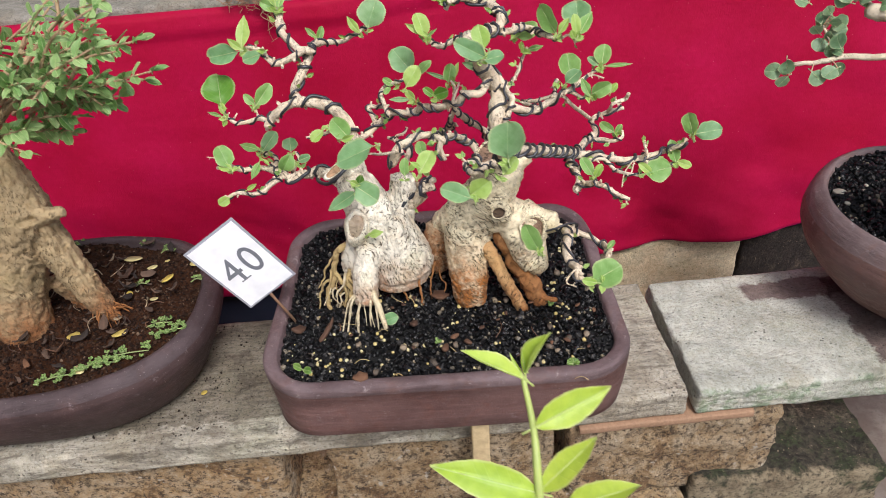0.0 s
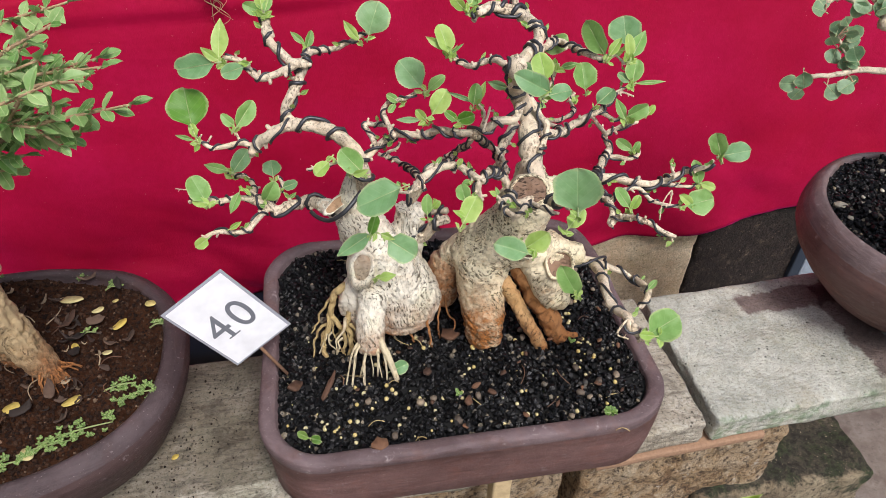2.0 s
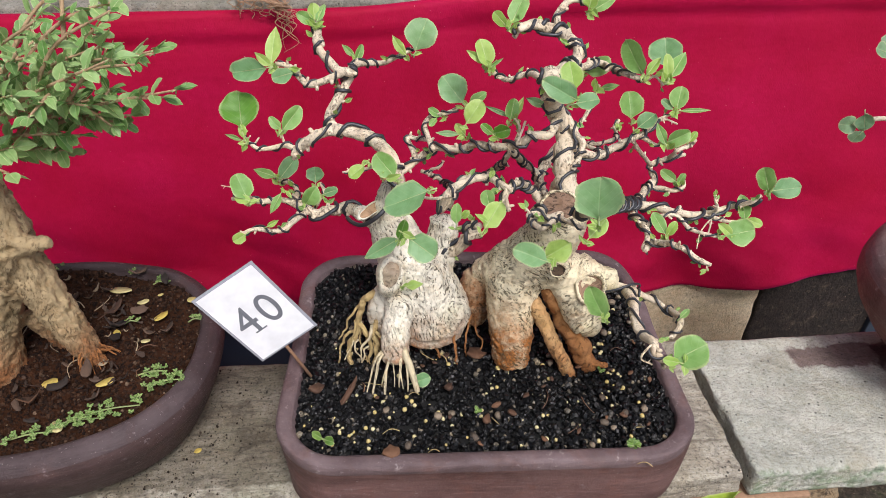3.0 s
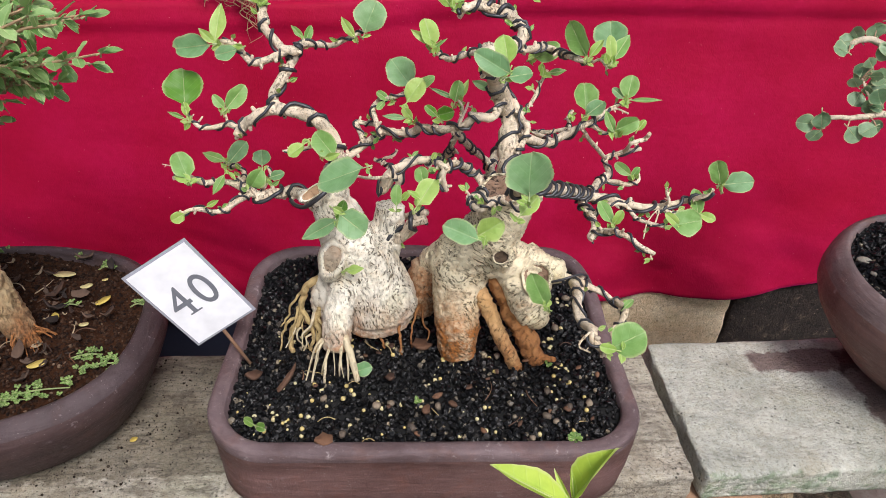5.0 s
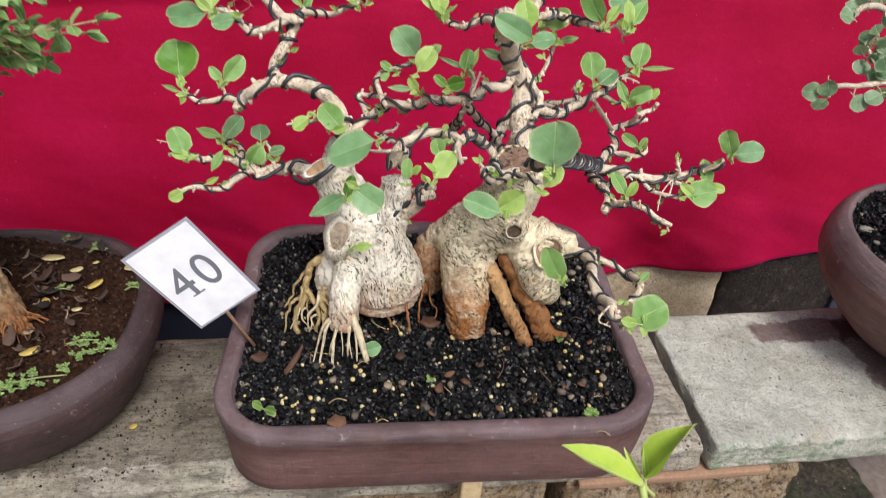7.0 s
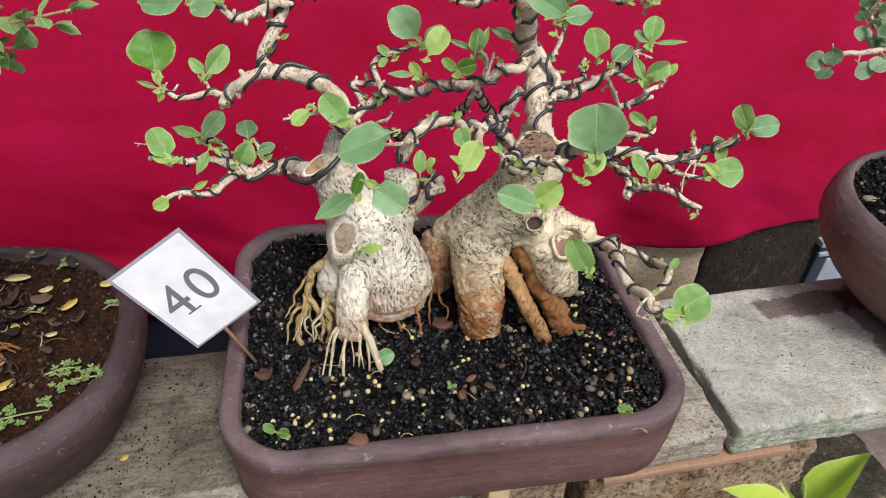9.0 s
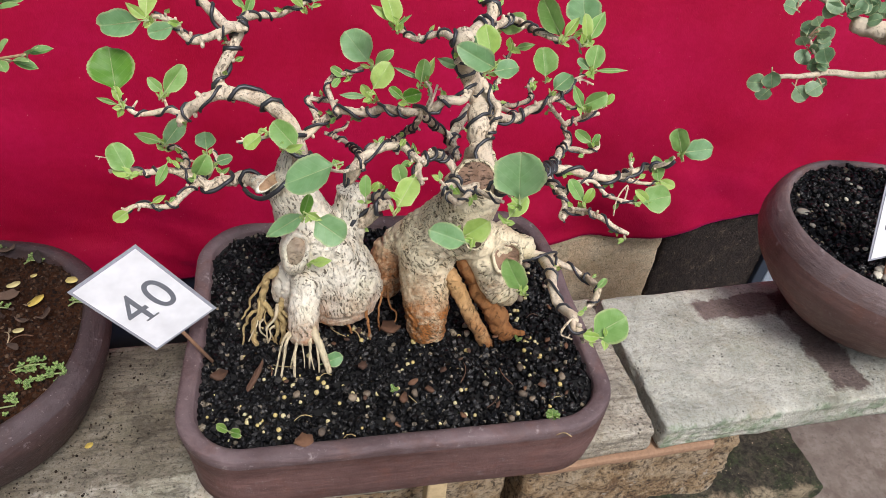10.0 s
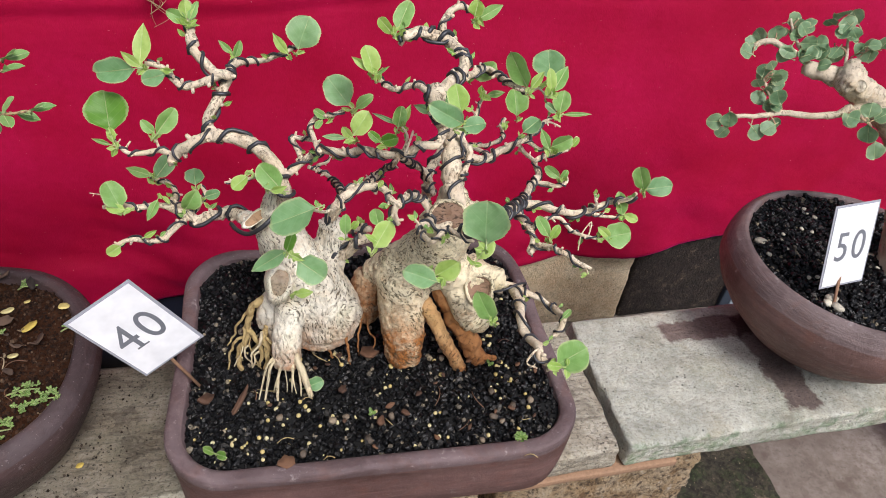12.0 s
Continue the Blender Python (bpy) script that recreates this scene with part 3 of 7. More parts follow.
def make_slab(name, u0, u1, v0, v1, z0, z1, mat, label, chip=0.0022, origin=None):
    bm = bmesh.new()
    block(bm, 0, u1 - u0, 0, v1 - v0, z0 - z1, 0, Matrix(), chip, 34, 0.0036, 60.0)
    ob = part(name, bm, mat)
    ob.matrix_world = Matrix.Translation(bench(u0, v0, z1)) @ Matrix.Rotation(BENCH, 4, "Z")
    return tagged(ob, label, "concrete slab", "slabs of the plant bench")


make_ground()
make_slab("concrete_slab", -0.72, 0.318, 0.469, 0.640, 0.297, SLAB_TOP, M_SLAB_BROWN, "brown weathered concrete slab of the plant bench, shade painted behind its front strip")
make_slab("concrete_slab", 0.329, 1.07, 0.469, 0.638, 0.297, SLAB_TOP, M_SLAB_GREY, "pale grey concrete slab with dark reddish patches")


def make_brick(u0, u1, v0, v1, z0, z1, mat, label, turn=0.0, chip=0.0028, group="bricks under the bench"):
    bm = bmesh.new()
    w, d, h = (u1 - u0) / 2, (v1 - v0) / 2, (z1 - z0) / 2
    block(bm, -w, w, -d, d, -h, h, Matrix(), chip, 20, 0.006, 38.0)
    ob = part("brick", bm, mat)
    ob.matrix_world = Matrix.Translation(bench((u0 + u1) / 2, (v0 + v1) / 2, (z0 + z1) / 2)) @ Matrix.Rotation(BENCH + radians(turn), 4, "Z")
    return tagged(ob, label, "brick", group)


def make_bench_bricks():
    make_brick(0.205, 0.428, 0.474, 0.60, 0.165, 0.283, M_BRICK, "old lime-crusted brick block under the bench slab", 0.0, 0.0060)
    make_brick(-0.05, 0.19, 0.485, 0.60, 0.165, 0.296, M_BRICK, "old brown brick block under the bench slab", 1.5)
    make_brick(-0.72, -0.10, 0.490, 0.60, 0.165, 0.296, M_BRICK, "long pale brick block under the bench slab", 0.0)
    make_brick(0.345, 0.562, 0.458, 0.62, 0.0, 0.188, M_MOSS, "dark mossy stone block on the ground under the bench", -2.0, 0.004)
    make_brick(0.02, 0.335, 0.450, 0.60, 0.0, 0.163, M_BRICK, "old beige brick block on the ground", 1.0)
    make_brick(-0.72, 0.0, 0.45, 0.60, 0.0, 0.163, M_BRICK, "old beige brick block on the ground beside others", 0.0)
    make_brick(0.96, 1.06, 0.50, 0.62, 0.0, 0.297, M_BRICK, "old brick pier under the bench end", 0.0)
    bm = bmesh.new()
    block(bm, -0.105, 0.075, 0, 0.09, -0.0042, 0.0042, Matrix(), 0.0008, 10, 0.0015)
    ob = part("terracotta_tile", bm, M_TILE)
    ob.matrix_world = Matrix.Translation(bench(0.315, 0.4665, 0.2910)) @ Matrix.Rotation(BENCH, 4, "Z")
    tagged(ob, "thin terracotta tile wedged between brick and slab", "tile")
    # uprights of pale wood under the front of the middle pot
    for u, v, w in ((0.108, 0.452, 0.0085),):
        bm = bmesh.new()
        block(bm, -w, w, -0.008, 0.008, 0.0, POT_FOOT, Matrix(), 0.001, 6, 0.002)
        ob = part("wood_prop", bm, M_WOOD)
        ob.matrix_world = Matrix.Translation(bench(u, v, 0.0)) @ Matrix.Rotation(BENCH, 4, "Z")
        tagged(ob, "pale wooden prop under the front of the pot", "wood prop", "wooden props")


def hem(u):
    return 0.158 + 0.016 * min(1.0, max(0.0, (u - 0.20) / 0.15)) + 0.010 * math.exp(-((u - 0.55) / 0.16) ** 2) + 0.04 * max(0.0, u - 0.45) + 0.008 * math.sin(7 * u + 1.0) + 0.004 * math.sin(19 * u)


def cloth_top(u):
    return 0.582 + 0.024 * (1 / (1 + math.exp(-(u - 0.10) * 20))) + 0.004 * max(0.0, u)


def cloth_fold(u, z):
    low = max(0.0, 1 - (z - 0.16) / 0.30)
    p = Vector((u, 0, z))
    return (0.010 * noise.noise(Vector((u * 4.0, 3.1, z * 2.0)))
            + low * low * (0.013 * math.sin(u * 31 + 2.0 * z * 9) * (0.5 + noise.noise(Vector((u * 3, 1.7, 0.2)))) + 0.020 * noise.noise(Vector((u * 9, 0.3, z * 12))) + 0.006 * noise.noise(Vector((u * 30 + z * 40, 5.3, z * 30))))
            + 0.003 * noise.noise(p * 14))


def make_cloth():
    bm = bmesh.new()
    nu, nz = 240, 84
    rows = []
    for j in range(nz + 9):
        row = []
        for i in range(nu + 1):
            u = -1.5 + 3.2 * i / nu
            top, bot = cloth_top(u), hem(u)
            if j <= nz:
                z = bot + (top - bot) * j / nz
                # the upper edge bulges forward over the shelf's edge
                v = 0.902 + 0.058 * min(1.0, (z - 0.15) / 0.43) - cloth_fold(u, z) - 0.0026 * math.exp(-((top - z - 0.013) / 0.010) ** 2) + 0.0011 * math.exp(-((top - z - 0.029) / 0.006) ** 2)
            else:
                k = (j - nz) / 8
                a = min(1.0, 2 * k) * math.pi / 2
                z = top + 0.009 * math.sin(a) - 0.001
                v = 0.960 - cloth_fold(u, top) * (1 - k) + 0.009 * (1 - math.cos(a)) + max(0.0, 2 * k - 1) * 0.05
            row.append(bm.verts.new(bench(u, v, z)))
        rows.append(row)
    for a, b in zip(rows, rows[1:]):
        for i in range(nu):
            bm.faces.new((a[i], a[i + 1], b[i + 1], b[i]))
    ob = part("red_cloth", bm, M_CLOTH)
    so = ob.modifiers.new("thickness", "SOLIDIFY")
    so.thickness = 0.0012
    tagged(ob, "crimson red cloth hung along the rear shelf", "cloth")


def make_shelf():
    for k, (u0, u1, z) in enumerate(((-1.5, -0.55, 0.598), (-0.545, 0.13, 0.600), (0.135, 1.7, 0.615))):
        bm = bmesh.new()
        block(bm, 0, u1 - u0, 0, 0.42, -0.05, 0.0, Matrix(), 0.0022, 14, 0.006, 20.0)
        ob = part("shelf_slab", bm, M_SHELF)
        ob.matrix_world = Matrix.Translation(bench(u0, 0.972, z)) @ Matrix.Rotation(BENCH, 4, "Z")
        tagged(ob, "grey concrete slab of the rear plant shelf", "concrete slab", "slabs of the rear shelf")
    make_brick(0.355, 0.598, 0.917, 1.14, 0.0, 0.192, M_BRICK_PALE, "beige brick support block under the rear shelf", 0.0, 0.0022, "supports of the rear shelf")
    for u in (-0.95, -0.30, 1.25):
        make_brick(u, u + 0.22, 1.0, 1.25, 0.0, 0.545, M_BRICK, "brick support pier under the rear shelf", 0.0, 0.006, "supports of the rear shelf")
    make_brick(0.38, 0.60, 1.0, 1.25, 0.192, 0.56, M_BRICK, "brick support pier under the rear shelf", 0.0, 0.006, "supports of the rear shelf")
    # plain wall closing the place behind the shelf
    bm = bmesh.new()
    block(bm, -6, 6, 0, 0.12, 0, 2.2, Matrix(), 0.0, 0, 0.01)
    ob = part("wall_north", bm, M_SHELF)
    ob.matrix_world = Matrix.Translation(bench(0, 2.1, 0)) @ Matrix.Rotation(BENCH, 4, "Z")
    tagged(ob, "plain grey rendered wall behind the shelf", "wall", kind="structure")
    # plain unseen wall added past the bench end to keep sky light off the left
    bm = bmesh.new()
    block(bm, 0, 0.12, -1.6, 2.09, 0, 2.4, Matrix(), 0.0, 0, 0.01)
    ob = part("wall_west", bm, M_SHELF)
    ob.matrix_world = Matrix.Translation(bench(-1.75, 0, 0)) @ Matrix.Rotation(BENCH, 4, "Z")
    tagged(ob, "plain grey wall added out of view at the end of the bench to block sky light", "wall", kind="structure")


POT_FOOT = 0.352


def pot_thing(name, m, ring, wall, rim, mat, label, waver, feet=(), rim_mat=None):
    """A clay pot: wall and floor below, the turned rim above, feet where it has them."""
    pot = thing(name, m.translation, label, "pot", "bonsai pots")
    bm = bmesh.new()
    shell(bm, ring, wall, m, waver)
    part("body", bm, mat, pot)
    bm = bmesh.new()
    shell(bm, ring, rim, m, waver)
    part("rim", bm, rim_mat or mat, pot, "worn paler rim")
    for fx, fy in feet:
        bm = bmesh.new()
        block(bm, fx - 0.022, fx + 0.022, fy - 0.014, fy + 0.014, SLAB_TOP - m.translation.z, wall[0][1] + 0.003, m, 0.0008, 4, 0.004)
        part("foot", bm, mat, pot)
    return pot


POT_M = Matrix.Translation((-0.008, 0.572, 0.0)) @ Matrix.Rotation(radians(7.0), 4, "Z")
LEFT_M = Matrix.Translation((-0.4315, 0.5255, 0.0)) @ Matrix.Rotation(radians(9.5), 4, "Z")
RIGHT_M = Matrix.Translation((0.505, 0.673, 0.0)) @ Matrix.Rotation(radians(6.0), 4, "Z")


def make_pots():
    wall = [(-0.014, POT_FOOT), (-0.007, POT_FOOT + 0.001), (-0.003, POT_FOOT + 0.005), (-0.0015, 0.375), (-0.0005, 0.395), (0.00045, 0.41140), (0.0005, 0.4115), (-0.012, 0.411), (-0.016, 0.385), (-0.03, 0.375)]
    rim = [(-0.0142, 0.404), (0.0005, 0.4115), (0.00052, 0.41160), (0.0006, 0.4150), (0.0002, 0.4180), (-0.0012, 0.4200), (-0.0045, 0.4206), (-0.0090, 0.4204), (-0.0118, 0.4194), (-0.0134, 0.4165), (-0.0142, 0.405)]
    pot_thing("bonsai_pot", POT_M, rounded(0.166, 0.132, 0.050, 14), wall, rim, M_POT,
              "shallow rectangular mauve-brown clay pot with rounded corners", 0.0034,
              ((-0.10, 0.05), (0.10, 0.05), (0.10, 0.085), (-0.10, 0.085)), M_POT_RIM)
    # both side pots curl inwards: a swelling wall, a sloping shoulder and a thin crest
    wall = [(-0.034, 0.331), (-0.020, 0.334), (-0.006, 0.350), (0.006, 0.374), (0.0125, 0.391), (0.0140, 0.398), (0.0132, 0.4040), (0.01192, 0.40690), (0.0119, 0.4070), (-0.004, 0.4065), (-0.012, 0.395), (-0.03, 0.385)]
    rim = [(-0.008, 0.400), (0.0119, 0.4070), (0.01186, 0.40710), (0.0095, 0.4105), (0.0060, 0.4136), (0.0022, 0.4160), (-0.0008, 0.4168), (-0.0036, 0.4160), (-0.0056, 0.4130), (-0.0080, 0.401)]
    pot_thing("bonsai_pot", LEFT_M, outline(0.178, 0.122, 0, 2.6, 150), wall, rim, M_POT_LEFT, "oval dark mauve clay pot holding brown soil", 0.003, (), M_POT_LEFT_RIM)
    wall = [(-0.057, 0.331), (-0.050, 0.333), (-0.030, 0.349), (-0.007, 0.374), (0.0085, 0.396), (0.0145, 0.411), (0.0152, 0.420), (0.0140, 0.428), (0.01322, 0.43190), (0.0132, 0.4320), (-0.003, 0.4315), (-0.010, 0.425), (-0.03, 0.415)]
    rim = [(-0.006, 0.431), (0.0132, 0.4320), (0.01317, 0.43210), (0.0112, 0.4385), (0.0080, 0.4445), (0.0040, 0.4488), (0.0008, 0.4512), (-0.0016, 0.4514), (-0.0040, 0.4500), (-0.0052, 0.4460), (-0.006, 0.433)]
    pot_thing("bonsai_pot", RIGHT_M, outline(0.1165, 0.1165, 0, 2.0, 150), wall, rim, M_POT_RIGHT, "round brown-mauve clay bowl holding black gravel", 0.002, (), M_POT_RIGHT_RIM)
    wall = [(-0.006, 0.0), (-0.001, 0.002), (0.002, 0.010), (0.002, 0.030), (-0.002, 0.060), (-0.006, 0.080), (-0.016, 0.078), (-0.02, 0.065)]
    rim = [(-0.018, 0.07), (-0.0062, 0.077), (-0.004, 0.084), (-0.007, 0.09), (-0.014, 0.09), (-0.018, 0.071)]
    gm = Matrix.Translation(bench(-0.205, 1.085, 0.602)) @ Matrix.Rotation(BENCH, 4, "Z")
    pot_thing("glazed_pot", gm, outline(0.10, 0.075, 0, 2.4), wall, rim, M_POT_GREEN, "green glazed pot on the rear shelf", 0.001)


make_bench_bricks()
make_cloth()
make_shelf()
make_pots()


# ---- the plants ----
VIEW = Vector((0.0, 0.12, 0.86))  # where one stands to look at the bench


def leaf_mesh(length, width, point, seed, crease=0.0):
    """A leaf along x, its face up: pointed, or fan-shaped with a wedge base and a broad blunt tip; folded along the midrib,
    edges faintly toothed and waved, with a stalk."""
    rng = random.Random(seed)
    bm = bmesh.new()
    nx, ny = (22 if length > 0.012 and point < 0.5 else 14), 4
    fold, curl, sag = crease or rng.uniform(0.14, 0.46), rng.uniform(-0.30, 0.14), rng.uniform(-0.12, 0.12)
    widest, blunt, notch = rng.uniform(0.95, 1.25), rng.uniform(1.95, 2.3), rng.uniform(-0.03, 0.03)
    wave, phase = rng.uniform(0.02, 0.07), rng.uniform(0, 6.28)
    rows = []
    for i in range(nx + 1):
        t = i / nx
        if point > 0.5:
            h = math.sin(math.pi * t ** 0.85) ** 0.9
        else:
            h = max(0.0, 1 - abs(2 * t ** widest - 1) ** blunt) ** 0.55
            h *= min(1.0, 0.30 + t / 0.28) if t < 0.28 else 1.0
        h = max(h, 0.05) * (1 + (0.018 if i % 2 else -0.012))
        row = []
        for j in range(-ny, ny + 1):
            s = j / ny
            y = s * h * width / 2 * (1 + 0.16 * noise.noise(Vector((t * 3.1, seed * 0.77, 1.0 if s > 0 else 7.0))))
            z = abs(y) * fold + curl * length * (t - 0.3) ** 2 + sag * width * s
            z += 0.04 * width * noise.noise(Vector((t * 4 + seed, s * 3, 0.5))) + wave * width * s * s * math.sin(5.5 * t + phase + (1.7 if s > 0 else 0.0))
            x = t * length
            if point < 0.5:
                # the tip is blunt or faintly notched at the midrib
                x -= notch * length * max(0.0, t - 0.7) / 0.3 * (1 - abs(s))
            row.append(bm.verts.new((x, y, z)))
        rows.append(row)
    uv = bm.loops.layers.uv.new("blade")
    for i in range(nx):
        for k in range(2 * ny):
            f = bm.faces.new((rows[i][k], rows[i + 1][k], rows[i + 1][k + 1], rows[i][k + 1]))
            for loop, (p, q) in zip(f.loops, ((i, k), (i + 1, k), (i + 1, k + 1), (i, k + 1))):
                loop[uv].uv = (p / nx, abs(q - ny) / ny)
    stalk = min(0.006, 0.25 * length)
    tube(bm, [Vector((-stalk, 0, -0.0012)), Vector((-stalk * 0.5, 0, -0.0003)), Vector((0, 0, 0)), Vector((length * 0.75, 0, curl * length * 0.2 - 0.0001))],
         taper(max(0.0007, width * 0.028), 0.0002), 5)
    return bm


LEAVES = [0]


def leaf(base, tip, width, mat, roll=0, parent=None, crease=0.0):
    LEAVES[0] += 1
    rng = random.Random(LEAVES[0])
    base, tip = Vector(base), Vector(tip)
    x = tip - base
    length = x.length
    x.normalize()
    z = VIEW - base
    z = (z - x * z.dot(x)).normalized()
    y = z.cross(x)
    m = Matrix((x, y, z)).transposed().to_4x4()
    m.translation = base
    m = m @ Matrix.Rotation(radians(roll + rng.uniform(-20, 20)), 4, "X") @ Matrix.Rotation(radians(rng.uniform(-16, 16)), 4, "Y")
    pointed = 0.0 if width > 0.45 * length else 1.0
    if mat is M_LEAF_RIGHT:
        crease = 0.10
    ob = part("leaf", leaf_mesh(length, width * 1.10, pointed, LEAVES[0], crease), mat, parent if parent is not None else MAIN)
    ob.matrix_basis = m
    # tiny shoots where the stalk meets the twig
    if parent is None and length > 0.012:
        for k in range(rng.choice((2, 3, 3, 4))):
            ln = rng.uniform(0.0035, 0.0085)
            bud = part("leaf", leaf_mesh(ln, ln * rng.uniform(0.4, 0.7), 1.0, 5000 + 10 * LEAVES[0] + k), M_LEAF_YOUNG, MAIN)
            bud.matrix_basis = m @ Matrix.Translation((-0.004, rng.uniform(-0.002, 0.002), -0.001)) @ Euler((rng.uniform(-0.7, 0.7), rng.uniform(-1.0, 0.2), rng.uniform(-1.6, 1.6))).to_matrix().to_4x4()
    return ob


def wire_round(path, r, w, parent, seed):
    """A wire wound round a branch."""
    rng = random.Random(seed)
    fr = frames_along(path)
    pitch = rng.uniform(0.0090, 0.0135) + 2.4 * r(0.3)
    run, turn, way = 0.0, rng.uniform(0, 6), rng.choice((-1, 1))
    helix = []
    for i in range(len(fr) - 1):
        q0, t0, a0, b0 = fr[i]
        q1, t1, a1, b1 = fr[i + 1]
        step = (q1 - q0).length
        n = max(1, int(step / pitch * 14))
        for k in range(n):
            f = k / n
            ang = turn + way * 2 * math.pi * ((run + step * f) / pitch + 0.22 * math.sin((run + step * f) * 170))
            rad = r((i + f) / (len(fr) - 1)) * 1.05 + w * 0.85
            helix.append(q0.lerp(q1, f) + (a0.lerp(a1, f) * math.cos(ang) + b0.lerp(b1, f) * math.sin(ang)) * rad)
        run += step
    if len(helix) > 4:
        bm = bmesh.new()
        tube(bm, helix, lambda t: w, 5)
        part("training_wire", bm, M_WIRE, parent, "dark aluminium training wire")


BRANCHES = [0]
TWIGS = {}


def branch(points, r0, r1, wire=0.0, parent=None, mat=None):
    BRANCHES[0] += 1
    parent = parent if parent is not None else MAIN
    path = spline(points, 6)
    rad = taper(r0, r1)
    for i, q in enumerate(path):
        s = 0.5 * (r0 + r1)
        path[i] = q + 0.35 * s * noise.noise_vector(q * 95)
    TWIGS.setdefault(parent.name, []).extend(path)
    bm = bmesh.new()
    tube(bm, path, rad, 9, 0.22, 170.0)
    rng = random.Random(700 + BRANCHES[0])
    shoots = []
    if parent is MAIN and len(path) > 8:
        # knots and buds where twigs once grew
        fr = frames_along(path)
        for i in range(4, len(fr) - 2, rng.choice((4, 5, 6))):
            q, t, a, b = fr[i]
            w = rng.uniform(0, 6.28)
            r = rad(i / (len(fr) - 1))
            d = (a * math.cos(w) + b * math.sin(w) + t * rng.uniform(0.0, 0.6)).normalized()
            ln = r + rng.uniform(0.0012, 0.0034)
            tube(bm, [q + d * 0.4 * r, q + d * 0.5 * (r + ln), q + d * ln], taper(min(0.0022, 0.65 * r), min(0.0012, 0.4 * r)), 6, 0.2, 300.0)
            if rng.random() < 0.30:
                shoots.append((q + d * ln, d, t))
    ob = part("branch", bm, mat or M_TWIG, parent)
    for q, d, t in shoots:
        for k in range(rng.choice((1, 2, 2, 3))):
            x = (d + 0.9 * rng.choice((-1, 1)) * t + Vector((rng.uniform(-0.4, 0.4), rng.uniform(-0.6, 0.2), rng.uniform(-0.1, 0.6)))).normalized()
            z = VIEW - q
            z = (z - x * z.dot(x)).normalized()
            m = Matrix((x, z.cross(x), z)).transposed().to_4x4()
            m.translation = q
            ln = rng.uniform(0.0038, 0.0078)
            bud = part("leaf", leaf_mesh(ln, ln * rng.uniform(0.4, 0.65), 1.0, 9000 + 10 * BRANCHES[0] + k), M_LEAF_YOUNG if rng.random() < 0.6 else M_LEAF, MAIN)
            bud.matrix_basis = m @ Matrix.Rotation(rng.uniform(-0.6, 0.6), 4, "X")
    if wire > 0:
        wire_round(path, rad, wire * 1.08, ob, BRANCHES[0])
    return ob


def fused(name, tubes, mat, parent, voxel=0.0022, lump=0.0022, label="", wrinkle=0.0, run=(60, 60, 190)):
    """Tapered limbs and swellings melted into one woody body, then roughened."""
    bm = bmesh.new()
    for pts, r0, r1 in tubes:
        tube(bm, spline(pts, 5), taper(r0, r1), 14)
    me = bpy.data.meshes.new("raw")
    bm.to_mesh(me)
    bm.free()
    raw = bpy.data.objects.new("raw", me)
    scene.collection.objects.link(raw)
    md = raw.modifiers.new("melt", "REMESH")
    md.mode, md.voxel_size = "VOXEL", voxel
    sm = raw.modifiers.new("soft", "SMOOTH")
    sm.factor, sm.iterations = 0.5, 7
    got = bpy.data.meshes.new_from_object(raw.evaluated_get(bpy.context.evaluated_depsgraph_get()))
    bpy.data.objects.remove(raw)
    bm = bmesh.new()
    bm.from_mesh(got)
    bpy.data.meshes.remove(got)
    bm.normal_update()
    for v in bm.verts:
        c = v.co
        g = 0.55 * noise.noise(c * 45) + 0.5 * noise.noise(Vector((c.x * 110, c.y * 110, c.z * 150))) + 0.55 * noise.noise(c * 330) + 0.3 * noise.noise(c * 620)
        # folds of bark that follow the run of the wood
        b = c + 0.010 * noise.noise_vector(c * 24)
        w = noise.noise(Vector((b.x * run[0], b.y * run[1], b.z * run[2]))) + 0.5 * noise.noise(Vector((b.x * run[0], b.y * run[1], b.z * run[2])) * 2.1)
        v.co = c + v.normal * (lump * g - wrinkle * max(0.0, 1 - abs(3.2 * w)) * (0.5 + 0.9 * max(0.0, noise.noise(c * 30) + 0.3)))
    return part(name, bm, mat, parent, label)


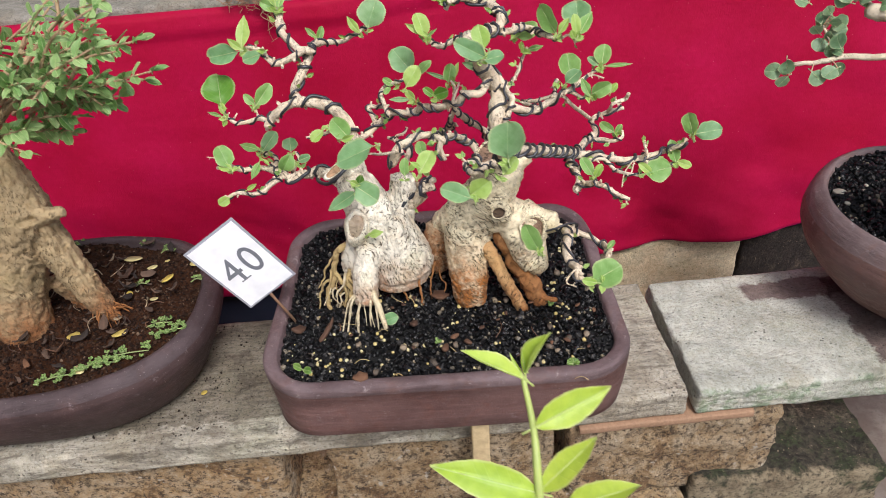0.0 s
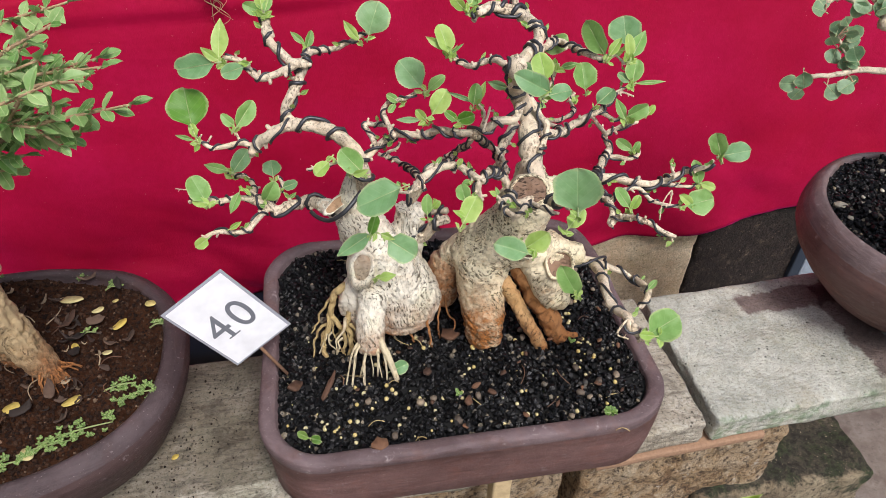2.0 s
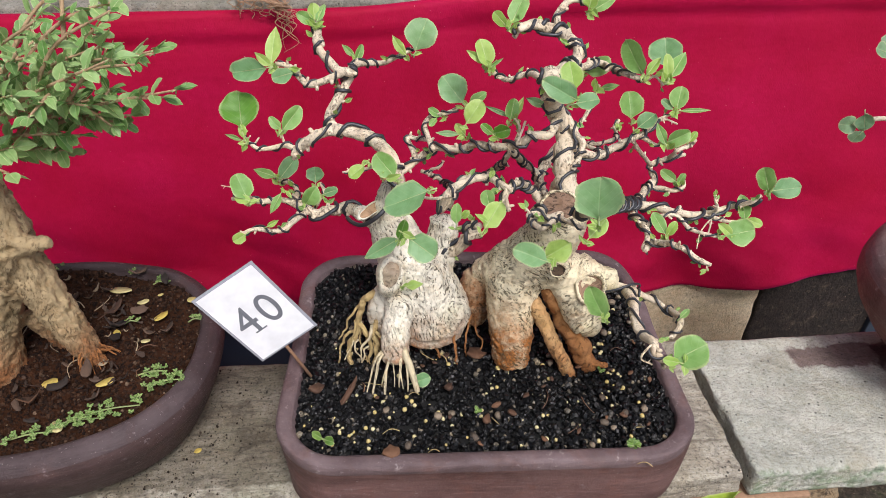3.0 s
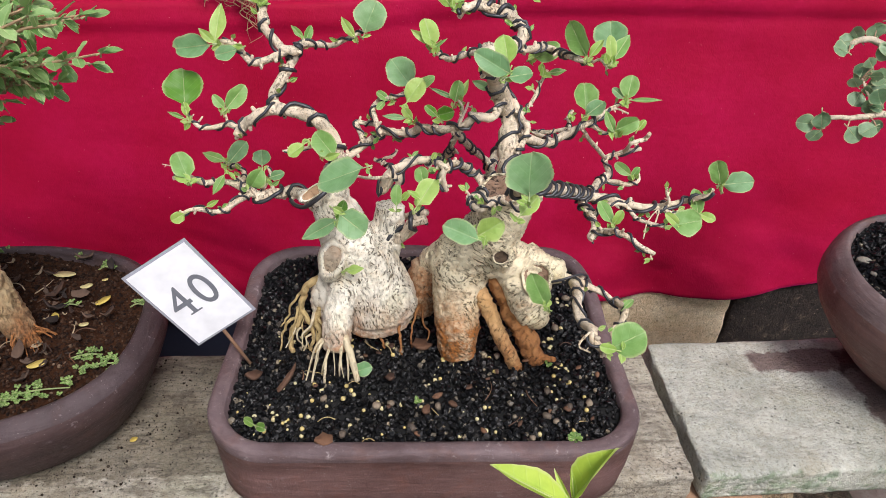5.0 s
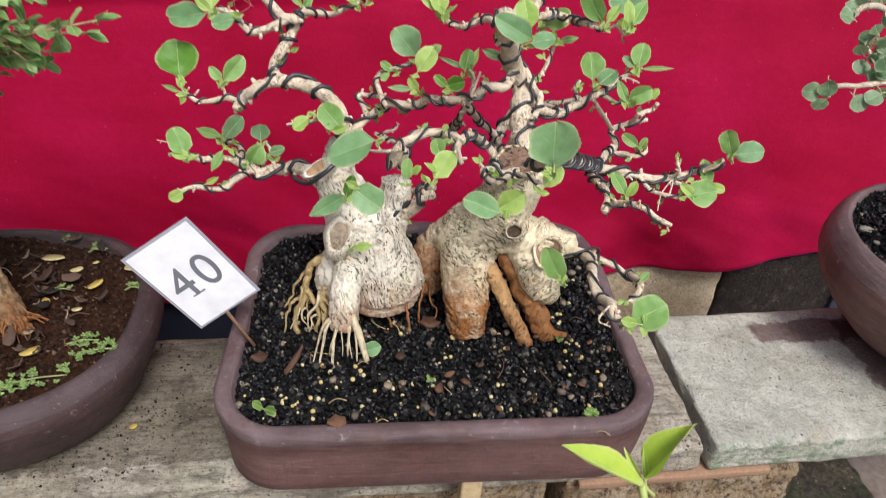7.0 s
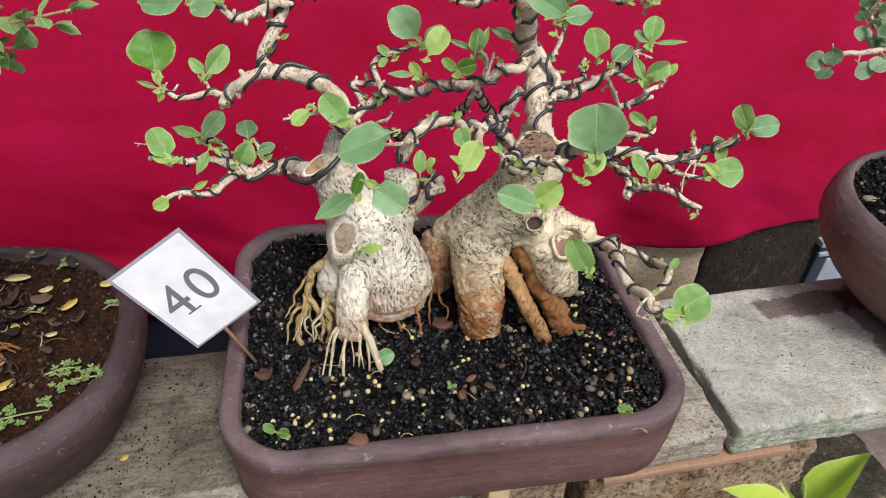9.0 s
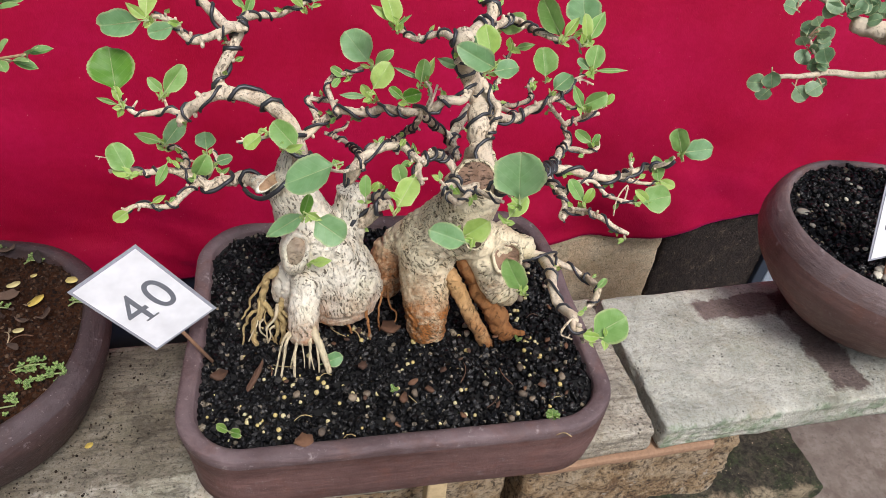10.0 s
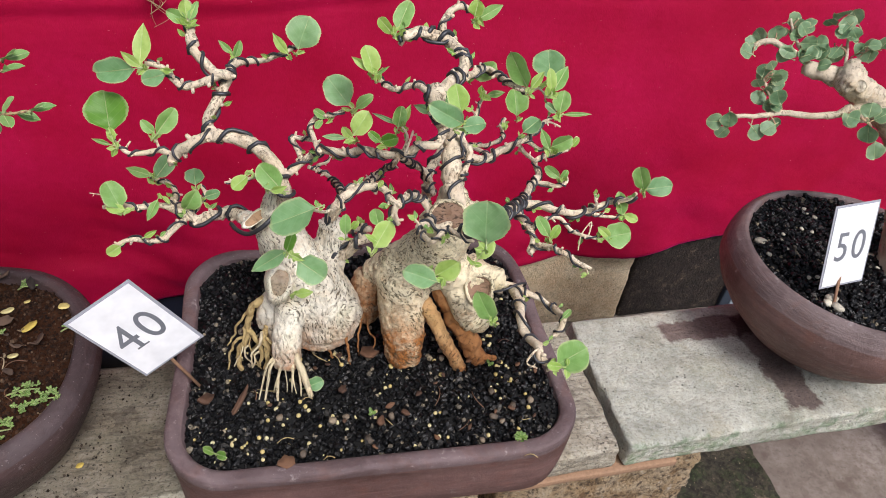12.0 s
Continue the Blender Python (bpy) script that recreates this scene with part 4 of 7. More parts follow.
def scar(at, r, squash, parent, deep=0.35, turn=0.0, mat=None, lip=None, swell=1.0):
    """A healed pruning cut: a raised lip of bark round a sunken rough face."""
    at = Vector(at)
    z = (VIEW - at).normalized()
    x = Vector((1, 0, 0))
    x = (x - z * x.dot(z)).normalized()
    m = Matrix((x, z.cross(x), z)).transposed().to_4x4()
    m.translation = at + z * 0.0035
    m = m @ Matrix.Rotation(radians(turn), 4, "Z")
    for name, profile, stuff, close, label in (
            ("pruning_scar", ((1.65, -0.9), (1.42, -0.22), (1.22, 0.02), (1.05, 0.06), (0.92, -0.06), (0.84, -0.3)), lip or M_BARK, False, ""),
            ("cut_face", ((0.99, -0.10), (0.85, -0.05 - 0.4 * deep), (0.6, -0.9 * deep), (0.35, -deep), (0.15, -deep)), mat or M_CUT, True, "rough grey-brown cut wood")):
        bm = bmesh.new()
        rings = []
        for f, h in profile:
            row = []
            f = 1 + (f - 1) * swell if f > 1 else f
            for k in range(30):
                a = 2 * math.pi * k / 30
                q = Vector((math.cos(a) * r * f * squash, math.sin(a) * r * f, r * h))
                q += Vector((0, 0, 1)) * r * 0.22 * noise.noise(q * 260)
                g = 1 + 0.24 * noise.noise(Vector((math.cos(a) * 1.5, math.sin(a) * 1.5, r * 900)))
                row.append(bm.verts.new(m @ Vector((q.x * g, q.y * g, q.z))))
            rings.append(row)
        for a, b in zip(rings, rings[1:]):
            for k in range(30):
                bm.faces.new((a[k], a[(k + 1) % 30], b[(k + 1) % 30], b[k]))
        if close:
            bm.faces.new(rings[-1])
        part(name, bm, stuff, parent, label)


MAIN = thing("bonsai_tree", (0.0, 0.575, 0.415), "wired bonsai with swollen pale trunks and round green leaves", "bonsai", "bonsai trees")


def main_trunks():
    fused("trunk", [
        ([(-0.052, 0.580, 0.430), (-0.052, 0.579, 0.448), (-0.054, 0.578, 0.468), (-0.059, 0.577, 0.484), (-0.064, 0.579, 0.498)], 0.034, 0.025),
        ([(-0.0475, 0.578, 0.442), (-0.049, 0.577, 0.460), (-0.053, 0.577, 0.480)], 0.0335, 0.025),
        ([(-0.066, 0.579, 0.490), (-0.077, 0.583, 0.512), (-0.086, 0.588, 0.530)], 0.026, 0.0190),
        ([(-0.086, 0.586, 0.526), (-0.086, 0.588, 0.548), (-0.084, 0.589, 0.568)], 0.0175, 0.0085),
        ([(-0.090, 0.588, 0.526), (-0.104, 0.594, 0.533), (-0.116, 0.599, 0.533)], 0.0105, 0.0058),
        ([(-0.048, 0.588, 0.490), (-0.043, 0.596, 0.508), (-0.042, 0.600, 0.530)], 0.016, 0.0125),
        ([(-0.058, 0.577, 0.498), (-0.076, 0.568, 0.501)], 0.024, 0.017),
        ([(-0.071, 0.564, 0.486), (-0.0745, 0.549, 0.468), (-0.077, 0.538, 0.450), (-0.077, 0.530, 0.431)], 0.0130, 0.0122),
        ([(-0.080, 0.570, 0.480), (-0.094, 0.565, 0.462), (-0.099, 0.562, 0.444)], 0.014, 0.007),
        ([(-0.092, 0.562, 0.468), (-0.089, 0.555, 0.445), (-0.090, 0.551, 0.422)], 0.008, 0.005),
    ], M_BARK, MAIN, 0.0015, 0.0014, "swollen cream bark with dark flecks", 0.0013, (85, 85, 130))
    fused("trunk", [
        ([(0.018, 0.591, 0.482), (0.024, 0.586, 0.495), (0.034, 0.580, 0.512), (0.044, 0.574, 0.532), (0.053, 0.577, 0.556)], 0.0285, 0.0215),
        ([(0.022, 0.588, 0.492), (0.004, 0.596, 0.482), (-0.010, 0.602, 0.472)], 0.022, 0.0125),
        ([(0.020, 0.583, 0.488), (0.0195, 0.572, 0.464), (0.0205, 0.557, 0.438), (0.0215, 0.550, 0.416)], 0.0255, 0.0150),
        ([(0.050, 0.577, 0.548), (0.040, 0.572, 0.556), (0.036, 0.570, 0.562)], 0.019, 0.012),
        ([(0.051, 0.577, 0.554), (0.0475, 0.565, 0.5705)], 0.0175, 0.0145),
        ([(0.054, 0.580, 0.550), (0.054, 0.590, 0.565), (0.053, 0.592, 0.575)], 0.017, 0.011),
        ([(0.053, 0.578, 0.552), (0.066, 0.584, 0.556), (0.076, 0.590, 0.558)], 0.014, 0.008),
        ([(0.048, 0.566, 0.515), (0.060, 0.560, 0.518)], 0.016, 0.010),
        ([(0.040, 0.582, 0.502), (0.058, 0.582, 0.500)], 0.024, 0.017),
    ], M_BARK_RUST, MAIN, 0.0015, 0.0015, "flecked cream and rust bark", 0.0017, (70, 70, 190))
    fused("root", [
        ([(-0.006, 0.600, 0.472), (-0.011, 0.596, 0.452), (-0.013, 0.594, 0.425)], 0.0155, 0.0125),
        ([(-0.012, 0.602, 0.470), (-0.020, 0.602, 0.445), (-0.022, 0.600, 0.418)], 0.0125, 0.0095),
    ], M_BARK_ROOT, MAIN, 0.0016, 0.0018, "thick rust-brown root", 0.0012, (90, 90, 120))
    # the sawn stump that hangs beside the trunk
    fused("pruned_stump", [
        ([(0.056, 0.582, 0.498), (0.068, 0.579, 0.493), (0.077, 0.575, 0.480), (0.083, 0.568, 0.462), (0.0865, 0.563, 0.446)], 0.0195, 0.0105),
        ([(0.072, 0.580, 0.496), (0.086, 0.577, 0.494), (0.103, 0.574, 0.495)], 0.019, 0.0095),
        ([(0.074, 0.572, 0.484), (0.080, 0.566, 0.466)], 0.0185, 0.0150),
        ([(0.066, 0.572, 0.486), (0.072, 0.565, 0.470), (0.080, 0.561, 0.452)], 0.0150, 0.0100),
    ], M_BARK_STUMP, MAIN, 0.0016, 0.0014, "drooping pale stump with a brown sawn face", 0.0009, (150, 150, 90))
    # prop roots
    for pts, r0, r1 in (([(0.036, 0.566, 0.474), (0.049, 0.558, 0.453), (0.060, 0.551, 0.435), (0.0735, 0.545, 0.410)], 0.0066, 0.0056),
                        ([(0.052, 0.580, 0.482), (0.066, 0.568, 0.455), (0.078, 0.560, 0.435), (0.090, 0.554, 0.412)], 0.0105, 0.0082),
                        ([(0.086, 0.555, 0.420), (0.095, 0.552, 0.4185), (0.106, 0.552, 0.4185)], 0.0050, 0.0018)):
        bm = bmesh.new()
        tube(bm, [q + 0.0014 * noise.noise_vector(q * 120) for q in spline(pts, 12)], taper(r0, r1), 18, 0.32, 230.0)
        part("prop_root", bm, M_ROOT_TAN if r0 == 0.0066 else M_ROOT, MAIN, "tan prop root" if r0 == 0.0066 else "rust-brown prop root")
    rng = random.Random(4)
    # fingers of fine roots under the left trunk
    for x0, x1, r0 in ((-0.084, -0.098, 0.0013), (-0.082, -0.093, 0.0019), (-0.080, -0.087, 0.0012), (-0.079, -0.083, 0.0016), (-0.077, -0.082, 0.0009),
                       (-0.073, -0.072, 0.0015), (-0.071, -0.068, 0.0010), (-0.070, -0.064, 0.0014), (-0.074, -0.076, 0.0008)):
        y1 = 0.509 + rng.uniform(-0.005, 0.007)
        pts = [(x0, 0.533, 0.443), (x0 + 0.35 * (x1 - x0) + rng.uniform(-0.003, 0.003), 0.523, 0.439), (x0 + 0.75 * (x1 - x0) + rng.uniform(-0.002, 0.002), 0.514, 0.427), (x1, y1, 0.4135)]
        bm = bmesh.new()
        tube(bm, spline(pts, 6), taper(r0, r0 * 0.45), 7, 0.25, 200.0)
        part("rootlet", bm, M_ROOT_PALE, MAIN)
    bm = bmesh.new()
    tube(bm, spline([(-0.070, 0.530, 0.445), (-0.062, 0.518, 0.434), (-0.055, 0.506, 0.420)], 6), taper(0.0036, 0.0022), 8, 0.15, 160.0)
    part("rootlet", bm, M_ROOT_PALE, MAIN)
    # a tangle of yellowish roots on the outer side
    for k, (pts, r0, r1) in enumerate((([(-0.097, 0.566, 0.474), (-0.106, 0.560, 0.470), (-0.110, 0.556, 0.456), (-0.112, 0.551, 0.440), (-0.119, 0.545, 0.428), (-0.117, 0.538, 0.414)], 0.0050, 0.0030),
                        ([(-0.110, 0.554, 0.448), (-0.104, 0.548, 0.441), (-0.100, 0.545, 0.430), (-0.104, 0.541, 0.414)], 0.0036, 0.0018),
                        ([(-0.108, 0.560, 0.465), (-0.116, 0.556, 0.458), (-0.124, 0.554, 0.440), (-0.128, 0.550, 0.430)], 0.0021, 0.0009),
                        ([(-0.112, 0.551, 0.442), (-0.120, 0.548, 0.440), (-0.126, 0.542, 0.427), (-0.127, 0.538, 0.414)], 0.0024, 0.0010),
                        ([(-0.094, 0.556, 0.452), (-0.097, 0.548, 0.440), (-0.094, 0.543, 0.428), (-0.097, 0.538, 0.413)], 0.0046, 0.0026))):
        bm = bmesh.new()
        tube(bm, [q + 0.0026 * noise.noise_vector(q * 170) for q in spline(pts, 7)], taper(0.68 * r0, 0.68 * r1), 9, 0.18, 190.0)
        part("rootlet", bm, M_ROOT_YELLOW, MAIN)
    for k in range(13):
        q = Vector((rng.uniform(-0.116, -0.094), rng.uniform(0.545, 0.556), rng.uniform(0.428, 0.456)))
        pts = [q]
        d = Vector((rng.uniform(-1, 0.7), rng.uniform(-0.8, 0.1), rng.uniform(-0.6, 0.2)))
        for i in range(5):
            d = (0.6 * d + Vector((rng.uniform(-0.7, 0.6), rng.uniform(-0.7, 0.4), rng.uniform(-1.2, -0.1)))).normalized()
            q = q + d * rng.uniform(0.004, 0.0085)
            q.z = max(q.z, 0.4145)
            pts.append(q.copy())
        bm = bmesh.new()
        tube(bm, spline(pts, 5), taper(rng.uniform(0.0008, 0.0019), 0.0005), 6, 0.3, 200.0)
        part("rootlet", bm, M_ROOT_YELLOW if k % 3 else M_ROOT_PALE, MAIN)
    for pts, r in (([(-0.030, 0.562, 0.440), (-0.027, 0.552, 0.428), (-0.025, 0.546, 0.413)], 0.0016), ([(-0.014, 0.590, 0.445), (-0.017, 0.576, 0.434), (-0.019, 0.562, 0.424), (-0.017, 0.556, 0.413)], 0.0012),
                   ([(-0.012, 0.588, 0.440), (-0.010, 0.574, 0.428), (-0.004, 0.566, 0.424), (-0.007, 0.556, 0.414)], 0.0010), ([(-0.050, 0.556, 0.432), (-0.044, 0.552, 0.426), (-0.040, 0.552, 0.414)], 0.0014)):
        bm = bmesh.new()
        tube(bm, [q + 0.0012 * noise.noise_vector(q * 210) for q in spline(pts, 6)], taper(r, 0.6 * r), 6, 0.25, 200.0)
        part("rootlet", bm, M_ROOT, MAIN)
    scar((-0.0812, 0.5535, 0.5043), 0.0118, 0.64, MAIN, 0.08)
    scar((-0.1000, 0.5800, 0.5480), 0.0040, 2.9, MAIN, 0.30, 36, M_CUT_TAN, M_BARK, 0.35)
    scar((0.0505, 0.5460, 0.5235), 0.0052, 1.25, MAIN, 0.9, 25, M_CUT_DARK, M_BARK_RUST, 0.12)
    scar((0.0468, 0.5525, 0.5790), 0.0108, 1.25, MAIN, 0.06, 0, M_CUT_BROWN, M_BARK_RUST, 0.2)
    scar((0.0808, 0.5605, 0.4965), 0.0112, 1.05, MAIN, 0.45, -12, M_CUT_BROWN, M_BARK_STUMP, 0.40)
    # fat wire hooked round the fork of the left trunk
    for pts, w in (([(-0.1216, 0.589, 0.5335), (-0.1150, 0.578, 0.5366), (-0.1045, 0.567, 0.5420), (-0.0930, 0.563, 0.5520), (-0.0840, 0.570, 0.5590), (-0.0760, 0.584, 0.5640)], 0.0018),
                   ([(0.086, 0.560, 0.492), (0.100, 0.556, 0.500), (0.114, 0.562, 0.502), (0.122, 0.570, 0.494), (0.114, 0.566, 0.484)], 0.0010)):
        bm = bmesh.new()
        tube(bm, spline(pts, 7), taper(w, w), 7)
        part("training_wire", bm, M_WIRE, MAIN, "dark aluminium training wire")


main_trunks()
branch([(-0.0819, 0.5877, 0.5538), (-0.0756, 0.5772, 0.5771), (-0.0817, 0.5773, 0.5960), (-0.0946, 0.5933, 0.6019), (-0.1128, 0.6041, 0.6043), (-0.1278, 0.6056, 0.6059)], 0.0060, 0.0047, 0.0015)
branch([(-0.1256, 0.6052, 0.6061), (-0.1347, 0.6025, 0.6053), (-0.1444, 0.5986, 0.6017), (-0.1549, 0.6005, 0.5927), (-0.1612, 0.6005, 0.5866), (-0.1621, 0.5978, 0.5832)], 0.0043, 0.0039, 0.0011)
branch([(-0.1295, 0.6064, 0.6040), (-0.1348, 0.6140, 0.6119), (-0.1290, 0.6209, 0.6239), (-0.1221, 0.6291, 0.6338), (-0.1189, 0.6312, 0.6438)], 0.0043, 0.0034, 0.0015)
branch([(-0.1193, 0.6309, 0.6426), (-0.1193, 0.6255, 0.6437), (-0.1299, 0.6280, 0.6466), (-0.1400, 0.6328, 0.6547), (-0.1453, 0.6398, 0.6635), (-0.1466, 0.6496, 0.6745), (-0.1504, 0.6586, 0.6847)], 0.0036, 0.0032, 0.0013)
branch([(-0.1236, 0.6262, 0.6443), (-0.1372, 0.6253, 0.6375), (-0.1510, 0.6268, 0.6326), (-0.1585, 0.6287, 0.6359), (-0.1642, 0.6328, 0.6422), (-0.1710, 0.6347, 0.6445), (-0.1796, 0.6356, 0.6454)], 0.0032, 0.0017, 0.0009)
branch([(-0.1190, 0.6322, 0.6447), (-0.1159, 0.6526, 0.6412), (-0.1027, 0.6727, 0.6341), (-0.0932, 0.6721, 0.6372), (-0.0834, 0.6703, 0.6437), (-0.0730, 0.6735, 0.6479)], 0.0029, 0.0013, 0.0010)
branch([(-0.1628, 0.6033, 0.5884), (-0.1726, 0.6078, 0.5878), (-0.1848, 0.6091, 0.5839), (-0.1960, 0.6091, 0.5834), (-0.2054, 0.6144, 0.5869), (-0.2107, 0.6194, 0.5926)], 0.0024, 0.0011, 0.0009)
branch([(-0.1715, 0.6064, 0.5876), (-0.1751, 0.6133, 0.5926), (-0.1782, 0.6192, 0.5992)], 0.0011, 0.0009, 0.0000)
branch([(-0.2001, 0.6116, 0.5834), (-0.1956, 0.6165, 0.5892)], 0.0009, 0.0007, 0.0000)
branch([(-0.0966, 0.5906, 0.5350), (-0.1110, 0.5964, 0.5352), (-0.1272, 0.6079, 0.5302), (-0.1380, 0.6021, 0.5311), (-0.1488, 0.5968, 0.5304), (-0.1605, 0.5996, 0.5330)], 0.0056, 0.0037, 0.0016)
branch([(-0.1583, 0.5990, 0.5317), (-0.1733, 0.6063, 0.5345), (-0.1841, 0.6047, 0.5368), (-0.1995, 0.6012, 0.5371), (-0.2054, 0.5894, 0.5485), (-0.2160, 0.5860, 0.5472)], 0.0030, 0.0018, 0.0011)
branch([(-0.1579, 0.5990, 0.5324), (-0.1594, 0.5932, 0.5320), (-0.1641, 0.5791, 0.5336), (-0.1697, 0.5699, 0.5317), (-0.1795, 0.5685, 0.5306), (-0.1948, 0.5681, 0.5315), (-0.2062, 0.5647, 0.5268)], 0.0029, 0.0016, 0.0009)
branch([(-0.1750, 0.6208, 0.5299), (-0.1601, 0.6186, 0.5201), (-0.1533, 0.6239, 0.5264), (-0.1494, 0.6286, 0.5319), (-0.1542, 0.6344, 0.5385)], 0.0022, 0.0012, 0.0007)
branch([(-0.1735, 0.6063, 0.5345), (-0.1742, 0.6099, 0.5336), (-0.1760, 0.6350, 0.5251), (-0.1819, 0.6435, 0.5294), (-0.1969, 0.6596, 0.5214), (-0.2052, 0.6631, 0.5222)], 0.0025, 0.0015, 0.0008)
branch([(-0.2054, 0.5894, 0.5485), (-0.2064, 0.5924, 0.5574), (-0.2154, 0.5913, 0.5560), (-0.2252, 0.5919, 0.5567)], 0.0007, 0.0004, 0.0000)
branch([(-0.0800, 0.5717, 0.5898), (-0.0892, 0.5736, 0.5920), (-0.1017, 0.5723, 0.5904), (-0.1176, 0.5702, 0.5879)], 0.0017, 0.0008, 0.0006)
branch([(0.0409, 0.5988, 0.6319), (0.0373, 0.5842, 0.6212), (0.0235, 0.5801, 0.6212), (0.0130, 0.5835, 0.6113), (-0.0033, 0.5931, 0.6037), (-0.0182, 0.6100, 0.5957), (-0.0319, 0.6206, 0.5849), (-0.0480, 0.6261, 0.5832), (-0.0581, 0.6356, 0.5743), (-0.0679, 0.6352, 0.5659), (-0.0748, 0.6292, 0.5609), (-0.0829, 0.6234, 0.5586)], 0.0033, 0.0029, 0.0012)
branch([(-0.0513, 0.6292, 0.5803), (-0.0549, 0.6274, 0.5824), (-0.0593, 0.6375, 0.5885), (-0.0620, 0.6433, 0.5946), (-0.0577, 0.6462, 0.6006), (-0.0455, 0.6430, 0.6054), (-0.0341, 0.6462, 0.6092)], 0.0025, 0.0016, 0.0008)
branch([(-0.0693, 0.6355, 0.5657), (-0.0729, 0.6441, 0.5703), (-0.0780, 0.6527, 0.5755), (-0.0698, 0.6525, 0.5767), (-0.0592, 0.6499, 0.5771)], 0.0026, 0.0017, 0.0008)
branch([(0.0116, 0.6069, 0.5925), (0.0115, 0.6079, 0.5969), (0.0067, 0.6119, 0.5828), (-0.0014, 0.6387, 0.5580), (-0.0090, 0.6392, 0.5532), (-0.0162, 0.6296, 0.5528)], 0.0021, 0.0016, 0.0008)
branch([(0.0116, 0.6069, 0.5925), (0.0243, 0.6406, 0.5624), (0.0353, 0.6521, 0.5490), (0.0398, 0.6424, 0.5442), (0.0415, 0.6302, 0.5408)], 0.0026, 0.0026, 0.0009)
branch([(0.0163, 0.5824, 0.6144), (0.0125, 0.5755, 0.6161), (0.0154, 0.5813, 0.6228), (0.0178, 0.5866, 0.6290)], 0.0013, 0.0008, 0.0000)
branch([(0.0117, 0.5837, 0.6145), (0.0139, 0.5863, 0.6237), (0.0101, 0.5941, 0.6272)], 0.0012, 0.0008, 0.0000)
branch([(-0.0326, 0.5556, 0.5817), (-0.0414, 0.5573, 0.5677), (-0.0354, 0.5544, 0.5835), (-0.0287, 0.5681, 0.5831), (-0.0161, 0.5732, 0.5862), (-0.0043, 0.5740, 0.5866), (0.0029, 0.5705, 0.5814)], 0.0034, 0.0027, 0.0010)
branch([(-0.0395, 0.6034, 0.5376), (-0.0347, 0.6098, 0.5520), (-0.0472, 0.6707, 0.5228), (-0.0584, 0.6865, 0.5200), (-0.0702, 0.6855, 0.5250)], 0.0028, 0.0018, 0.0009)
branch([(-0.0334, 0.5809, 0.5718), (-0.0246, 0.5794, 0.5826), (-0.0117, 0.5976, 0.5742), (-0.0018, 0.6402, 0.5560), (0.0075, 0.6366, 0.5649), (0.0003, 0.6330, 0.5633)], 0.0023, 0.0018, 0.0008)
branch([(-0.0618, 0.6862, 0.5215), (-0.0611, 0.6907, 0.5241), (-0.0527, 0.6927, 0.5265), (-0.0495, 0.6965, 0.5309)], 0.0016, 0.0011, 0.0005)
branch([(-0.0326, 0.5556, 0.5817), (-0.0440, 0.5400, 0.5873), (-0.0576, 0.5570, 0.5782), (-0.0692, 0.5673, 0.5725)], 0.0014, 0.0008, 0.0000)
branch([(-0.0003, 0.5422, 0.6029), (0.0044, 0.5305, 0.6062), (0.0097, 0.5277, 0.6049)], 0.0023, 0.0023, 0.0008)
branch([(0.0332, 0.5468, 0.5752), (0.0320, 0.5609, 0.5778), (0.0246, 0.5675, 0.5834), (0.0133, 0.5396, 0.6042), (0.0074, 0.5287, 0.6051), (0.0052, 0.5272, 0.5978), (0.0086, 0.5280, 0.5886)], 0.0030, 0.0020, 0.0012)
branch([(0.0476, 0.5551, 0.5729), (0.0477, 0.5473, 0.5748), (0.0372, 0.5443, 0.5734), (0.0288, 0.5441, 0.5762), (0.0231, 0.5381, 0.5781), (0.0256, 0.5361, 0.5746)], 0.0029, 0.0016, 0.0011)
branch([(0.0256, 0.5361, 0.5746), (0.0328, 0.5197, 0.5805), (0.0443, 0.5370, 0.5788), (0.0520, 0.5202, 0.5851), (0.0616, 0.5177, 0.5835)], 0.0020, 0.0012, 0.0008)
branch([(-0.0566, 0.5924, 0.5098), (-0.0448, 0.5886, 0.5055), (-0.0282, 0.5892, 0.5062), (-0.0196, 0.5938, 0.5116)], 0.0024, 0.0024, 0.0000)
branch([(-0.0431, 0.6052, 0.5042), (-0.0432, 0.6092, 0.5026), (-0.0308, 0.6096, 0.5133), (-0.0116, 0.5957, 0.5279)], 0.0029, 0.0029, 0.0014)
branch([(0.0404, 0.6378, 0.5429), (0.0365, 0.6406, 0.5308), (0.0374, 0.6496, 0.5424), (0.0418, 0.6610, 0.5496), (0.0481, 0.6673, 0.5584), (0.0531, 0.6720, 0.5646)], 0.0044, 0.0040, 0.0015)
branch([(0.0514, 0.5593, 0.5686), (0.0517, 0.5718, 0.5804), (0.0509, 0.5825, 0.5924), (0.0498, 0.5932, 0.6041), (0.0485, 0.6103, 0.6136), (0.0383, 0.5949, 0.6380), (0.0299, 0.5571, 0.6716), (0.0310, 0.5611, 0.6775)], 0.0098, 0.0057, 0.0012)
branch([(0.0298, 0.5574, 0.6734), (0.0412, 0.5803, 0.6726), (0.0509, 0.6046, 0.6686), (0.0512, 0.6132, 0.6757), (0.0423, 0.6275, 0.6781), (0.0315, 0.6276, 0.6830), (0.0190, 0.6235, 0.6870), (0.0091, 0.6163, 0.6858)], 0.0043, 0.0024, 0.0013)
